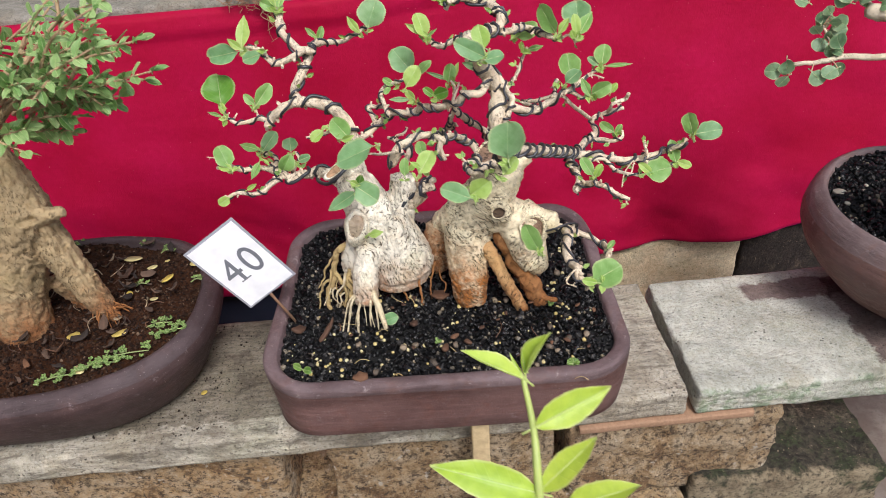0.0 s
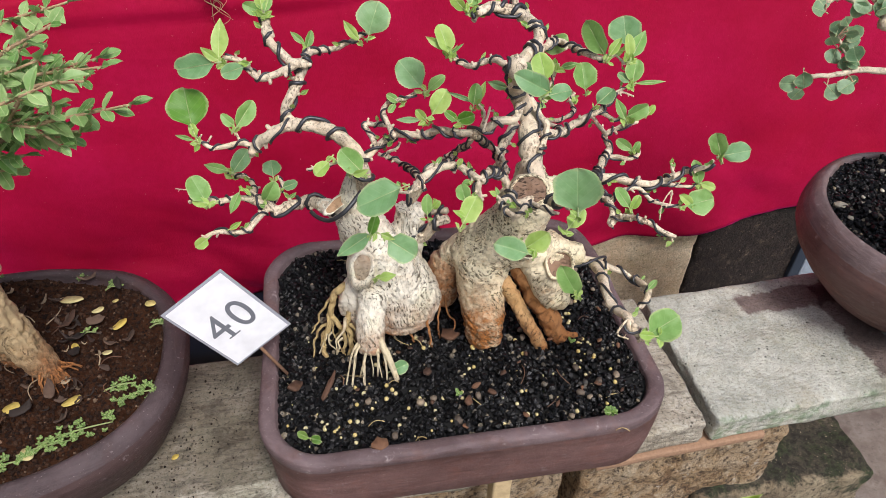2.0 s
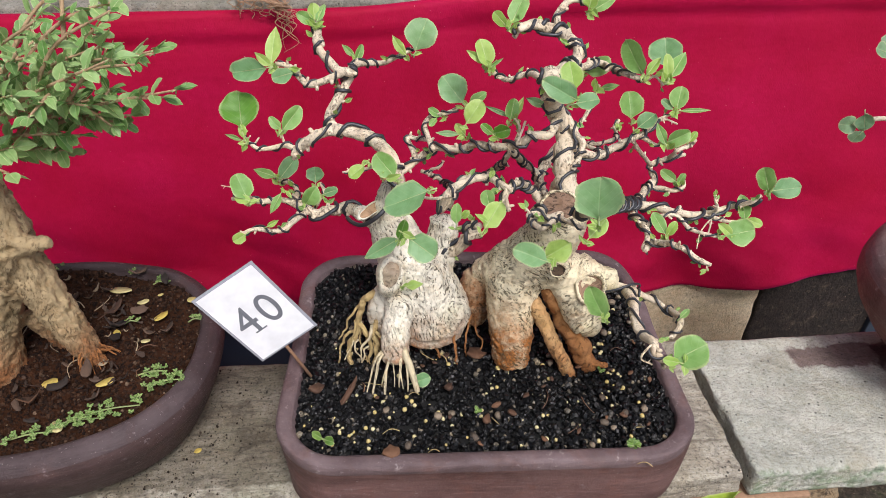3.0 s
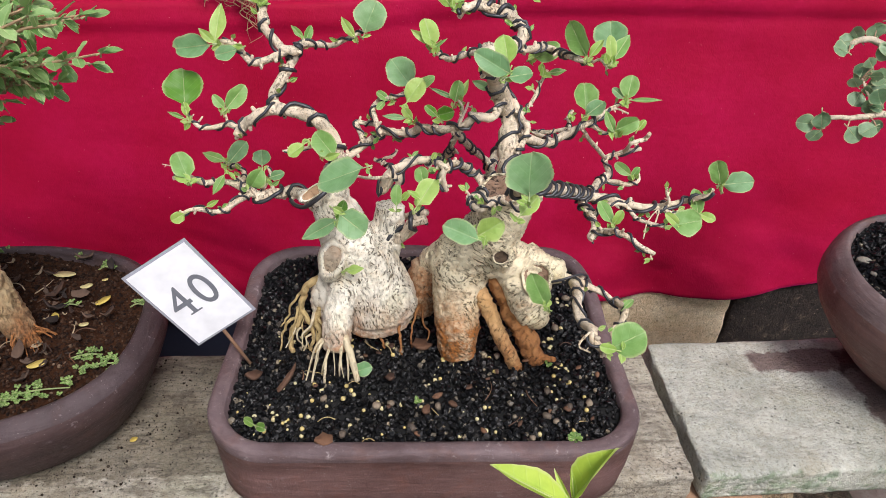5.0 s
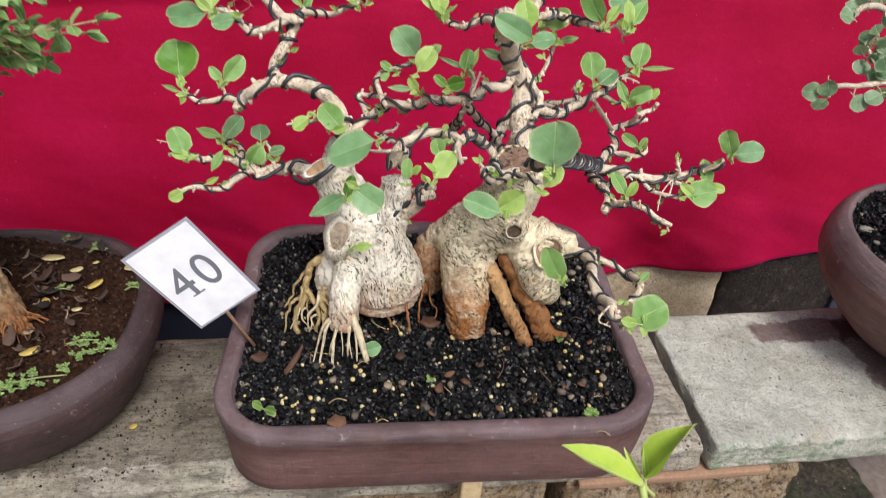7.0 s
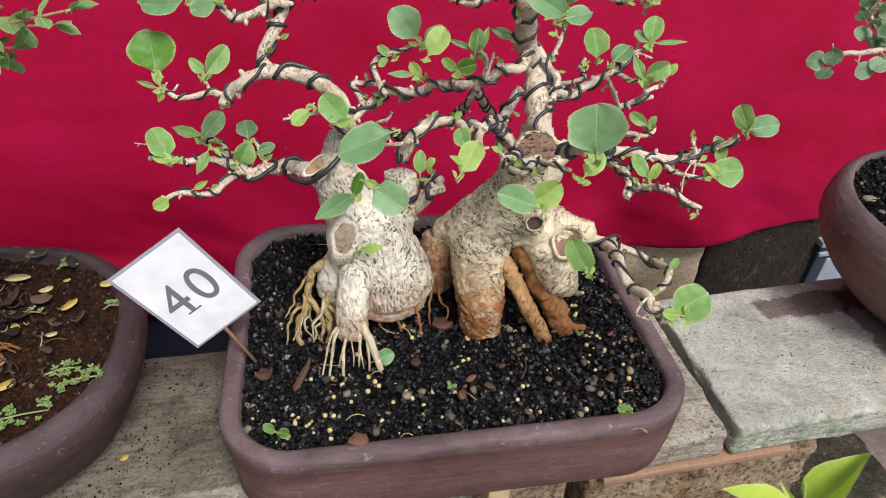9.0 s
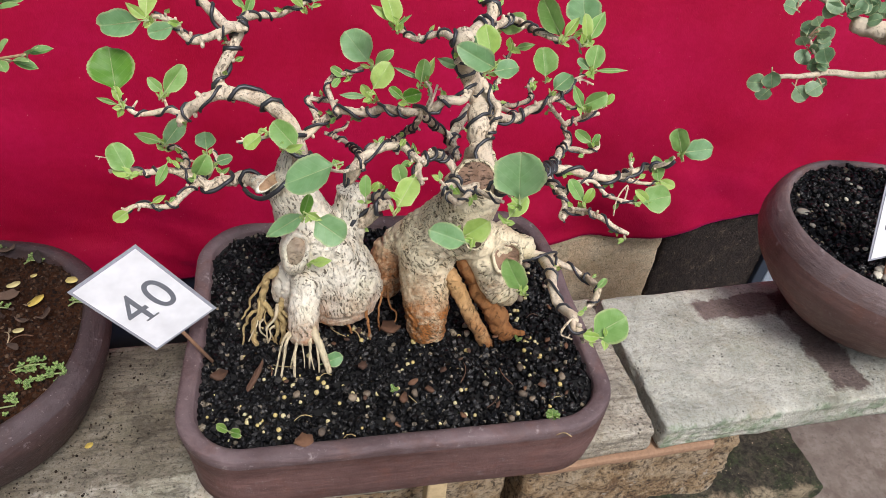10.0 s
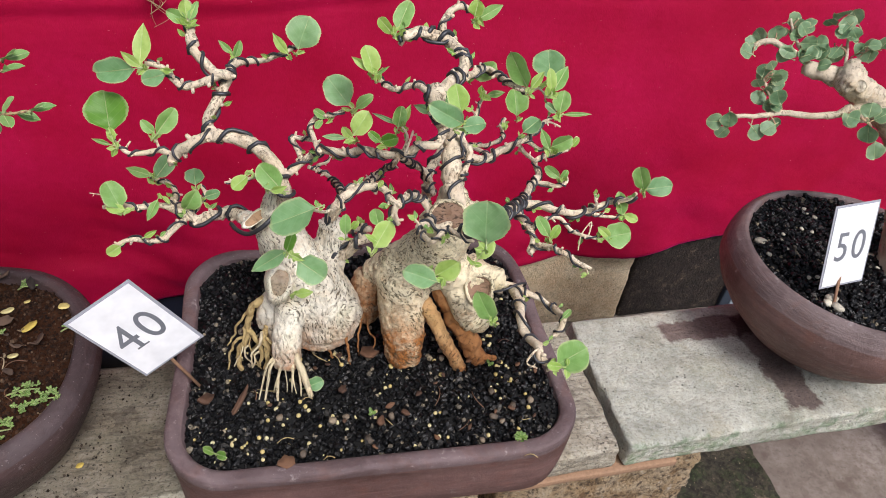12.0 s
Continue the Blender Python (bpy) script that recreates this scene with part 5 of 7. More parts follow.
branch([(0.0275, 0.5580, 0.6700), (0.0200, 0.5842, 0.6664), (0.0105, 0.5925, 0.6608), (0.0021, 0.5961, 0.6566), (-0.0056, 0.6127, 0.6531), (-0.0113, 0.6167, 0.6582)], 0.0024, 0.0014, 0.0008)
branch([(0.0509, 0.6046, 0.6686), (0.0527, 0.6094, 0.6623), (0.0628, 0.6241, 0.6592), (0.0741, 0.6426, 0.6537), (0.0816, 0.6349, 0.6535), (0.0860, 0.6066, 0.6610), (0.0940, 0.5974, 0.6614), (0.1022, 0.5978, 0.6599)], 0.0029, 0.0018, 0.0009)
branch([(0.1022, 0.5978, 0.6599), (0.1070, 0.5980, 0.6624), (0.1129, 0.5938, 0.6576), (0.1110, 0.5953, 0.6594)], 0.0010, 0.0006, 0.0000)
branch([(0.0571, 0.6092, 0.6118), (0.0657, 0.6175, 0.6216), (0.0700, 0.6255, 0.6316), (0.0743, 0.6322, 0.6399)], 0.0017, 0.0011, 0.0005)
branch([(0.0503, 0.6071, 0.6248), (0.0569, 0.5984, 0.6154), (0.0625, 0.5910, 0.6101), (0.0590, 0.5797, 0.6025), (0.0547, 0.5742, 0.5977)], 0.0025, 0.0021, 0.0010)
branch([(0.0560, 0.6072, 0.5972), (0.0668, 0.6131, 0.5917), (0.0789, 0.6213, 0.5848), (0.0921, 0.6299, 0.5869), (0.1015, 0.6296, 0.5943), (0.1117, 0.6287, 0.6008), (0.1200, 0.6382, 0.6026), (0.1295, 0.6498, 0.6055)], 0.0041, 0.0016, 0.0012)
branch([(0.1126, 0.6278, 0.6003), (0.1182, 0.6247, 0.5980), (0.1234, 0.6211, 0.5971), (0.1322, 0.6208, 0.5977)], 0.0018, 0.0011, 0.0007)
branch([(0.0847, 0.6251, 0.5857), (0.0709, 0.6475, 0.5809), (0.0840, 0.6425, 0.5848), (0.1011, 0.6649, 0.5796), (0.1014, 0.6838, 0.5801), (0.1055, 0.6869, 0.5861)], 0.0019, 0.0014, 0.0006)
branch([(0.1277, 0.6494, 0.6047), (0.1355, 0.6500, 0.6054), (0.1447, 0.6478, 0.6030)], 0.0014, 0.0007, 0.0000)
branch([(0.1295, 0.6500, 0.6054), (0.1378, 0.6524, 0.6082), (0.1424, 0.6553, 0.6117)], 0.0014, 0.0009, 0.0004)
branch([(0.1070, 0.6283, 0.5960), (0.1175, 0.6390, 0.5805), (0.1396, 0.6813, 0.5452)], 0.0017, 0.0019, 0.0000)
branch([(0.0531, 0.5085, 0.6009), (0.0602, 0.4907, 0.6163), (0.0895, 0.5561, 0.5800), (0.1247, 0.6417, 0.5293), (0.1259, 0.6418, 0.5347)], 0.0037, 0.0037, 0.0013)
branch([(0.1173, 0.6307, 0.5333), (0.1342, 0.6309, 0.5343), (0.1497, 0.6233, 0.5337), (0.1642, 0.6193, 0.5335), (0.1827, 0.6317, 0.5289), (0.2044, 0.6485, 0.5250), (0.2159, 0.6379, 0.5369), (0.2247, 0.6383, 0.5448)], 0.0039, 0.0017, 0.0015)
branch([(0.1223, 0.6333, 0.5356), (0.1334, 0.6596, 0.5327), (0.1448, 0.6817, 0.5293), (0.1419, 0.6894, 0.5402), (0.1554, 0.6957, 0.5448), (0.1734, 0.7013, 0.5474)], 0.0033, 0.0018, 0.0010)
branch([(0.1703, 0.7008, 0.5466), (0.1671, 0.7049, 0.5513), (0.1651, 0.7083, 0.5553)], 0.0013, 0.0008, 0.0000)
branch([(0.1574, 0.6963, 0.5451), (0.1597, 0.6816, 0.5612), (0.1721, 0.6917, 0.5611), (0.1746, 0.6873, 0.5692)], 0.0018, 0.0020, 0.0000)
branch([(0.1422, 0.6767, 0.5301), (0.1395, 0.6773, 0.5248), (0.1508, 0.6747, 0.5259), (0.1611, 0.6707, 0.5266), (0.1706, 0.6732, 0.5287), (0.1703, 0.6785, 0.5337)], 0.0026, 0.0015, 0.0008)
branch([(0.1149, 0.6223, 0.5333), (0.1163, 0.6021, 0.5385), (0.1184, 0.5818, 0.5454), (0.1205, 0.5732, 0.5419), (0.1172, 0.5648, 0.5360)], 0.0030, 0.0025, 0.0012)
branch([(0.1170, 0.5631, 0.5351), (0.1221, 0.5657, 0.5398), (0.1285, 0.5594, 0.5464), (0.1338, 0.5466, 0.5537), (0.1435, 0.5410, 0.5517), (0.1524, 0.5383, 0.5462), (0.1596, 0.5367, 0.5443)], 0.0028, 0.0015, 0.0009)
branch([(0.1200, 0.5800, 0.5478), (0.1281, 0.5847, 0.5527), (0.1425, 0.5861, 0.5538), (0.1519, 0.5787, 0.5476), (0.1619, 0.5726, 0.5477), (0.1749, 0.5701, 0.5463)], 0.0018, 0.0013, 0.0008)
branch([(0.1848, 0.6320, 0.5263), (0.2035, 0.6383, 0.5169), (0.2198, 0.6386, 0.5179)], 0.0017, 0.0012, 0.0007)
branch([(0.1649, 0.5720, 0.5474), (0.1674, 0.5802, 0.5559), (0.1596, 0.5739, 0.5479), (0.1569, 0.5653, 0.5378)], 0.0007, 0.0005, 0.0000)
branch([(0.1796, 0.6296, 0.5297), (0.1862, 0.6231, 0.5384), (0.1848, 0.6275, 0.5435), (0.1843, 0.6315, 0.5482)], 0.0015, 0.0012, 0.0000)
branch([(0.0895, 0.5717, 0.4928), (0.1028, 0.5712, 0.4913), (0.1154, 0.5697, 0.4901), (0.1279, 0.5610, 0.4903), (0.1398, 0.5543, 0.4863), (0.1529, 0.5501, 0.4808)], 0.0042, 0.0016, 0.0011)
branch([(0.1106, 0.5682, 0.4895), (0.1107, 0.5360, 0.5036), (0.1079, 0.5148, 0.5058), (0.1116, 0.5027, 0.5029), (0.1151, 0.4827, 0.5135), (0.1162, 0.4751, 0.5099), (0.1275, 0.4733, 0.5012)], 0.0040, 0.0028, 0.0010)
branch([(0.1430, 0.5524, 0.4869), (0.1459, 0.5296, 0.4973), (0.1439, 0.5212, 0.4932), (0.1394, 0.5188, 0.4864)], 0.0028, 0.0020, 0.0008)
branch([(0.1155, 0.4801, 0.5122), (0.1121, 0.4785, 0.5145), (0.1060, 0.4728, 0.5078), (0.1140, 0.4701, 0.5048)], 0.0010, 0.0006, 0.0000)
branch([(-0.1414, 0.6367, 0.6592), (-0.1451, 0.6424, 0.6681), (-0.1470, 0.6471, 0.6753), (-0.1488, 0.6513, 0.6817)], 0.0035, 0.0030, 0.0000)
branch([(0.0526, 0.6087, 0.6709), (0.0496, 0.6207, 0.6771), (0.0370, 0.6295, 0.6828), (0.0223, 0.6294, 0.6869), (0.0110, 0.6263, 0.6847), (0.0058, 0.6214, 0.6785)], 0.0041, 0.0020, 0.0016)
branch([(0.0392, 0.6302, 0.6819), (0.0364, 0.6358, 0.6903), (0.0420, 0.6408, 0.6974), (0.0500, 0.6435, 0.7007), (0.0605, 0.6422, 0.6980)], 0.0029, 0.0021, 0.0008)
leaf((-0.2088, 0.6160, 0.5975), (-0.2148, 0.6335, 0.6230), 0.0285, M_LEAF_DARK, 0)
leaf((-0.1853, 0.6272, 0.6448), (-0.2133, 0.6224, 0.6435), 0.0161, M_LEAF_BLUE, 0)
leaf((-0.1815, 0.6294, 0.6474), (-0.1792, 0.6463, 0.6716), 0.0114, M_LEAF_YOUNG, 0)
leaf((-0.1811, 0.6283, 0.6461), (-0.1935, 0.6321, 0.6550), 0.0068, M_LEAF_YOUNG, 0)
leaf((-0.1625, 0.6254, 0.6429), (-0.1793, 0.6189, 0.6398), 0.0110, M_LEAF_BLUE, 0)
leaf((-0.1745, 0.6134, 0.5980), (-0.1596, 0.6238, 0.6148), 0.0123, M_LEAF, 0)
leaf((-0.1758, 0.6140, 0.5987), (-0.1850, 0.6177, 0.6075), 0.0070, M_LEAF, 0)
leaf((-0.2055, 0.6102, 0.5910), (-0.2093, 0.6153, 0.6015), 0.0062, M_LEAF_YOUNG, 0)
leaf((-0.2078, 0.6093, 0.5899), (-0.2207, 0.6094, 0.5945), 0.0035, M_LEAF, 0)
leaf((-0.1999, 0.5799, 0.5521), (-0.2103, 0.5907, 0.5692), 0.0159, M_LEAF, 0)
leaf((-0.1964, 0.5793, 0.5514), (-0.2099, 0.5781, 0.5545), 0.0071, M_LEAF_YOUNG, 0)
leaf((-0.2023, 0.6603, 0.5258), (-0.2235, 0.6619, 0.5321), 0.0086, M_LEAF, 0)
leaf((-0.1992, 0.6590, 0.5243), (-0.1842, 0.6702, 0.5421), 0.0142, M_LEAF_BLUE, 0)
leaf((-0.1566, 0.6287, 0.5411), (-0.1578, 0.6353, 0.5533), 0.0144, M_LEAF_BLUE, 0)
leaf((-0.1628, 0.6102, 0.5287), (-0.1544, 0.6194, 0.5441), 0.0147, M_LEAF, 0)
leaf((-0.1490, 0.6224, 0.5339), (-0.1359, 0.6230, 0.5392), 0.0077, M_LEAF_BLUE, 0)
leaf((-0.1793, 0.6011, 0.5456), (-0.1858, 0.5877, 0.5345), 0.0069, M_LEAF, 0)
leaf((-0.1986, 0.5602, 0.5316), (-0.2072, 0.5534, 0.5282), 0.0088, M_LEAF_YOUNG, 0)
leaf((-0.1818, 0.5647, 0.5370), (-0.1721, 0.5658, 0.5429), 0.0044, M_LEAF_YOUNG, 0)
leaf((-0.0999, 0.5689, 0.5956), (-0.1105, 0.5600, 0.5898), 0.0091, M_LEAF_YOUNG, 0)
leaf((-0.0760, 0.5583, 0.5928), (-0.0918, 0.5668, 0.6070), 0.0155, M_LEAF, 0)
leaf((-0.0825, 0.5573, 0.5915), (-0.0708, 0.5574, 0.5963), 0.0053, M_LEAF_YOUNG, 0)
leaf((-0.0474, 0.5218, 0.6050), (-0.0781, 0.5119, 0.5979), 0.0220, M_LEAF_BLUE, 0)
leaf((-0.0719, 0.5390, 0.5507), (-0.0965, 0.5265, 0.5405), 0.0117, M_LEAF_BLUE, 0)
leaf((-0.0563, 0.4839, 0.5915), (-0.0387, 0.4744, 0.5853), 0.0167, M_LEAF_BLUE, 0)
leaf((-0.0719, 0.5385, 0.5500), (-0.0673, 0.5464, 0.5639), 0.0075, M_LEAF_DARK, 0)
leaf((-0.0613, 0.4863, 0.5943), (-0.0520, 0.4816, 0.5934), 0.0044, M_LEAF_YOUNG, 0)
leaf((-0.0678, 0.5433, 0.5011), (-0.0533, 0.5427, 0.5052), 0.0067, M_LEAF_YOUNG, 0)
leaf((-0.0308, 0.6431, 0.6152), (-0.0485, 0.6544, 0.6328), 0.0215, M_LEAF_BLUE, 0)
leaf((-0.0250, 0.5702, 0.6327), (-0.0147, 0.5787, 0.6473), 0.0126, M_LEAF_YOUNG, 0)
leaf((-0.0263, 0.6413, 0.6132), (-0.0119, 0.6461, 0.6234), 0.0085, M_LEAF, 0)
leaf((-0.0273, 0.6255, 0.5948), (-0.0352, 0.6293, 0.6038), 0.0067, M_LEAF_YOUNG, 0)
leaf((-0.0326, 0.6261, 0.5955), (-0.0513, 0.6238, 0.5973), 0.0049, M_LEAF_BLUE, 0)
leaf((-0.0483, 0.6425, 0.6026), (-0.0590, 0.6440, 0.6088), 0.0059, M_LEAF, 0)
leaf((-0.0520, 0.6420, 0.6019), (-0.0572, 0.6346, 0.5979), 0.0050, M_LEAF, 0)
leaf((-0.0047, 0.5932, 0.6133), (-0.0147, 0.5955, 0.6205), 0.0059, M_LEAF_DARK, 0)
leaf((-0.0055, 0.5938, 0.6139), (0.0078, 0.5938, 0.6186), 0.0101, M_LEAF_DARK, 0)
leaf((0.0071, 0.6008, 0.6222), (0.0095, 0.6090, 0.6363), 0.0101, M_LEAF, 0)
leaf((0.0105, 0.6024, 0.6241), (0.0162, 0.6100, 0.6375), 0.0054, M_LEAF_YOUNG, 0)
leaf((0.0080, 0.6025, 0.6241), (-0.0130, 0.6048, 0.6312), 0.0034, M_LEAF_BLUE, 0)
leaf((0.0338, 0.6156, 0.6283), (0.0183, 0.6166, 0.6338), 0.0068, M_LEAF_BLUE, 0)
leaf((0.0438, 0.5159, 0.6781), (0.0214, 0.5207, 0.6881), 0.0121, M_LEAF_BLUE, 0)
leaf((0.0425, 0.5146, 0.6766), (0.0568, 0.5144, 0.6810), 0.0101, M_LEAF_BLUE, 0)
leaf((0.0424, 0.5240, 0.6813), (0.0380, 0.5327, 0.6960), 0.0122, M_LEAF_YOUNG, 0)
leaf((0.0414, 0.5538, 0.6704), (0.0309, 0.5553, 0.6767), 0.0095, M_LEAF_BLUE, 0)
leaf((-0.0113, 0.6107, 0.6584), (-0.0186, 0.6221, 0.6762), 0.0126, M_LEAF_YOUNG, 0)
leaf((-0.0121, 0.6128, 0.6608), (-0.0283, 0.6164, 0.6694), 0.0057, M_LEAF_YOUNG, 0)
leaf((-0.0105, 0.6109, 0.6587), (-0.0009, 0.6130, 0.6658), 0.0024, M_LEAF, 0)
leaf((0.0973, 0.5923, 0.6650), (0.0834, 0.6058, 0.6851), 0.0149, M_LEAF, 0)
leaf((0.1156, 0.6069, 0.6667), (0.1133, 0.6175, 0.6836), 0.0216, M_LEAF_BLUE, 0)
leaf((0.0982, 0.5867, 0.6676), (0.1067, 0.5923, 0.6788), 0.0066, M_LEAF_YOUNG, 0)
leaf((0.1129, 0.5861, 0.6670), (0.1098, 0.5938, 0.6805), 0.0073, M_LEAF_YOUNG, 0)
leaf((0.1144, 0.5861, 0.6670), (0.1244, 0.5957, 0.6829), 0.0093, M_LEAF, 0)
leaf((0.0642, 0.6480, 0.6431), (0.0829, 0.6530, 0.6537), 0.0140, M_LEAF, 0)
leaf((0.0745, 0.6245, 0.6404), (0.0883, 0.6244, 0.6449), 0.0055, M_LEAF, 0)
leaf((0.1185, 0.7014, 0.5807), (0.1154, 0.7151, 0.6011), 0.0202, M_LEAF, 0)
leaf((0.1085, 0.6266, 0.6080), (0.1211, 0.6319, 0.6188), 0.0133, M_LEAF_BLUE, 0)
leaf((0.1416, 0.6492, 0.6138), (0.1445, 0.6594, 0.6303), 0.0136, M_LEAF, 0)
leaf((0.1389, 0.6499, 0.6145), (0.1291, 0.6519, 0.6213), 0.0059, M_LEAF_BLUE, 0)
leaf((0.1444, 0.6492, 0.6138), (0.1688, 0.6475, 0.6166), 0.0036, M_LEAF, 0)
leaf((0.1297, 0.6151, 0.6005), (0.1219, 0.6234, 0.6146), 0.0070, M_LEAF, 0)
leaf((0.1305, 0.6163, 0.6018), (0.1473, 0.6198, 0.6106), 0.0132, M_LEAF, 0)
leaf((0.1473, 0.6168, 0.6025), (0.1525, 0.6198, 0.6106), 0.0053, M_LEAF_YOUNG, 0)
leaf((0.1625, 0.6702, 0.5354), (0.1475, 0.6743, 0.5447), 0.0087, M_LEAF, 0)
leaf((0.1635, 0.6695, 0.5347), (0.1688, 0.6729, 0.5432), 0.0056, M_LEAF, 0)
leaf((0.0602, 0.4703, 0.6216), (0.0598, 0.4855, 0.6438), 0.0291, M_LEAF_BLUE, 0)
leaf((0.0565, 0.4720, 0.6081), (0.0657, 0.4777, 0.6194), 0.0090, M_LEAF_YOUNG, 0)
leaf((0.1328, 0.5712, 0.5456), (0.1224, 0.5798, 0.5600), 0.0097, M_LEAF, 0)
leaf((0.1337, 0.5706, 0.5449), (0.1399, 0.5757, 0.5554), 0.0066, M_LEAF_YOUNG, 0)
leaf((0.2177, 0.6369, 0.5203), (0.2122, 0.6487, 0.5385), 0.0104, M_LEAF, 0)
leaf((0.2289, 0.6346, 0.5500), (0.2229, 0.6461, 0.5679), 0.0144, M_LEAF, 0)
leaf((0.2308, 0.6359, 0.5515), (0.2544, 0.6363, 0.5568), 0.0153, M_LEAF_BLUE, 0)
leaf((0.1754, 0.5665, 0.5512), (0.1969, 0.5673, 0.5570), 0.0192, M_LEAF, 0)
leaf((0.1806, 0.5664, 0.5512), (0.1700, 0.5698, 0.5596), 0.0065, M_LEAF_YOUNG, 0)
leaf((0.2187, 0.6376, 0.5211), (0.2314, 0.6318, 0.5191), 0.0075, M_LEAF_YOUNG, 0)
leaf((0.1949, 0.6390, 0.5226), (0.1850, 0.6405, 0.5288), 0.0060, M_LEAF, 0)
leaf((0.0333, 0.4691, 0.5896), (0.0104, 0.4715, 0.5969), 0.0135, M_LEAF_BLUE, 0)
leaf((0.0321, 0.4779, 0.5868), (0.0469, 0.4825, 0.5969), 0.0145, M_LEAF_YOUNG, 0)
leaf((0.0857, 0.5167, 0.5040), (0.0732, 0.5297, 0.5236), 0.0164, M_LEAF, 0)
leaf((0.0831, 0.5167, 0.5040), (0.0894, 0.5168, 0.5087), 0.0052, M_LEAF_YOUNG, 0)
leaf((0.1261, 0.4667, 0.5132), (0.1472, 0.4728, 0.5250), 0.0213, M_LEAF, 0)
leaf((0.1296, 0.4630, 0.5150), (0.1171, 0.4620, 0.5184), 0.0063, M_LEAF_YOUNG, 0)
leaf((0.1429, 0.5217, 0.5037), (0.1489, 0.5240, 0.5111), 0.0048, M_LEAF, 0)
leaf((-0.0076, 0.4914, 0.5975), (0.0025, 0.5003, 0.6125), 0.0124, M_LEAF_YOUNG, 0)
leaf((-0.0053, 0.5036, 0.6056), (-0.0083, 0.5088, 0.6162), 0.0092, M_LEAF, 0)
leaf((-0.0062, 0.4942, 0.6008), (-0.0149, 0.4947, 0.6059), 0.0040, M_LEAF_YOUNG, 0)
leaf((-0.0290, 0.5452, 0.5627), (-0.0289, 0.5530, 0.5764), 0.0075, M_LEAF, 0)
leaf((-0.0257, 0.5479, 0.5658), (-0.0198, 0.5497, 0.5727), 0.0050, M_LEAF_YOUNG, 0)
leaf((-0.0056, 0.5687, 0.5901), (-0.0032, 0.5696, 0.5959), 0.0037, M_LEAF_YOUNG, 0)
leaf((-0.0715, 0.6664, 0.6490), (-0.0631, 0.6802, 0.6697), 0.0240, M_LEAF_BLUE, 0)
leaf((-0.0795, 0.6635, 0.6456), (-0.0906, 0.6711, 0.6590), 0.0071, M_LEAF_YOUNG, 0)
leaf((-0.1231, 0.6703, 0.6399), (-0.1341, 0.6740, 0.6487), 0.0050, M_LEAF, 0)
leaf((-0.1213, 0.6685, 0.6379), (-0.1170, 0.6744, 0.6494), 0.0063, M_LEAF, 0)
leaf((-0.1465, 0.6411, 0.6770), (-0.1597, 0.6414, 0.6838), 0.0086, M_LEAF, 0)
leaf((-0.1466, 0.6421, 0.6784), (-0.1475, 0.6466, 0.6905), 0.0094, M_LEAF_YOUNG, 0)
leaf((-0.1449, 0.6417, 0.6777), (-0.1390, 0.6468, 0.6901), 0.0060, M_LEAF, 0)
leaf((0.0004, 0.6232, 0.6850), (-0.0100, 0.6257, 0.6950), 0.0082, M_LEAF_YOUNG, 0)
leaf((0.0035, 0.6248, 0.6872), (0.0118, 0.6346, 0.7065), 0.0122, M_LEAF, 0)
leaf((0.0589, 0.6343, 0.6972), (0.0610, 0.6382, 0.7082), 0.0106, M_LEAF_YOUNG, 0)
leaf((0.0615, 0.6336, 0.6959), (0.0790, 0.6377, 0.7061), 0.0082, M_LEAF, 0)
leaf((0.0601, 0.6348, 0.6979), (0.0663, 0.6281, 0.6928), 0.0041, M_LEAF_YOUNG, 0)

# short wired limb beside the neck of the left trunk
branch([(-0.0454, 0.5920, 0.5032), (-0.0380, 0.5870, 0.5055), (-0.0299, 0.5850, 0.5097), (-0.0213, 0.5830, 0.5238), (-0.0112, 0.5830, 0.5301)], 0.0050, 0.0036, 0.0019)


RIGHT = thing("bonsai_tree", (0.50, 0.66, 0.453), "tan-barked bonsai with small round dull green leaves in a clay bowl", "bonsai", "bonsai trees")
fused("trunk", [([(0.552, 0.655, 0.440), (0.549, 0.670, 0.480), (0.540, 0.692, 0.530), (0.526, 0.715, 0.565), (0.506, 0.729, 0.588)], 0.030, 0.020),
                ([(0.508, 0.727, 0.585), (0.482, 0.735, 0.596), (0.455, 0.732, 0.612), (0.432, 0.730, 0.622)], 0.019, 0.011),
                ([(0.550, 0.655, 0.447), (0.526, 0.642, 0.450)], 0.022, 0.010),
                ([(0.455, 0.733, 0.612), (0.444, 0.738, 0.628), (0.438, 0.742, 0.634)], 0.012, 0.008),
                ([(0.475, 0.735, 0.598), (0.462, 0.722, 0.590), (0.451, 0.724, 0.594)], 0.011, 0.006)], M_BARK_RIGHT, RIGHT, 0.0022, 0.0026, "", 0.0012, (120, 120, 60))
scar((0.4455, 0.7200, 0.6210), 0.0055, 0.8, RIGHT, 0.05, 0, M_CUT_PALE, M_BARK_RIGHT, 0.2)
branch([(0.451, 0.726, 0.596), (0.437, 0.722, 0.589), (0.410, 0.722, 0.586), (0.382, 0.726, 0.586), (0.360, 0.725, 0.581), (0.338, 0.727, 0.579)], 0.0039, 0.0022, 0.0, RIGHT, M_BARK_RIGHT)
branch([(0.503, 0.708, 0.584), (0.484, 0.720, 0.595), (0.464, 0.734, 0.608), (0.444, 0.744, 0.616), (0.422, 0.750, 0.619), (0.405, 0.753, 0.620)], 0.0165, 0.0066, 0.0, RIGHT, M_BARK_RIGHT)
branch([(0.397, 0.761, 0.629), (0.380, 0.770, 0.636), (0.366, 0.773, 0.637), (0.355, 0.770, 0.632)], 0.0033, 0.0028, 0.0, RIGHT, M_BARK_RIGHT)
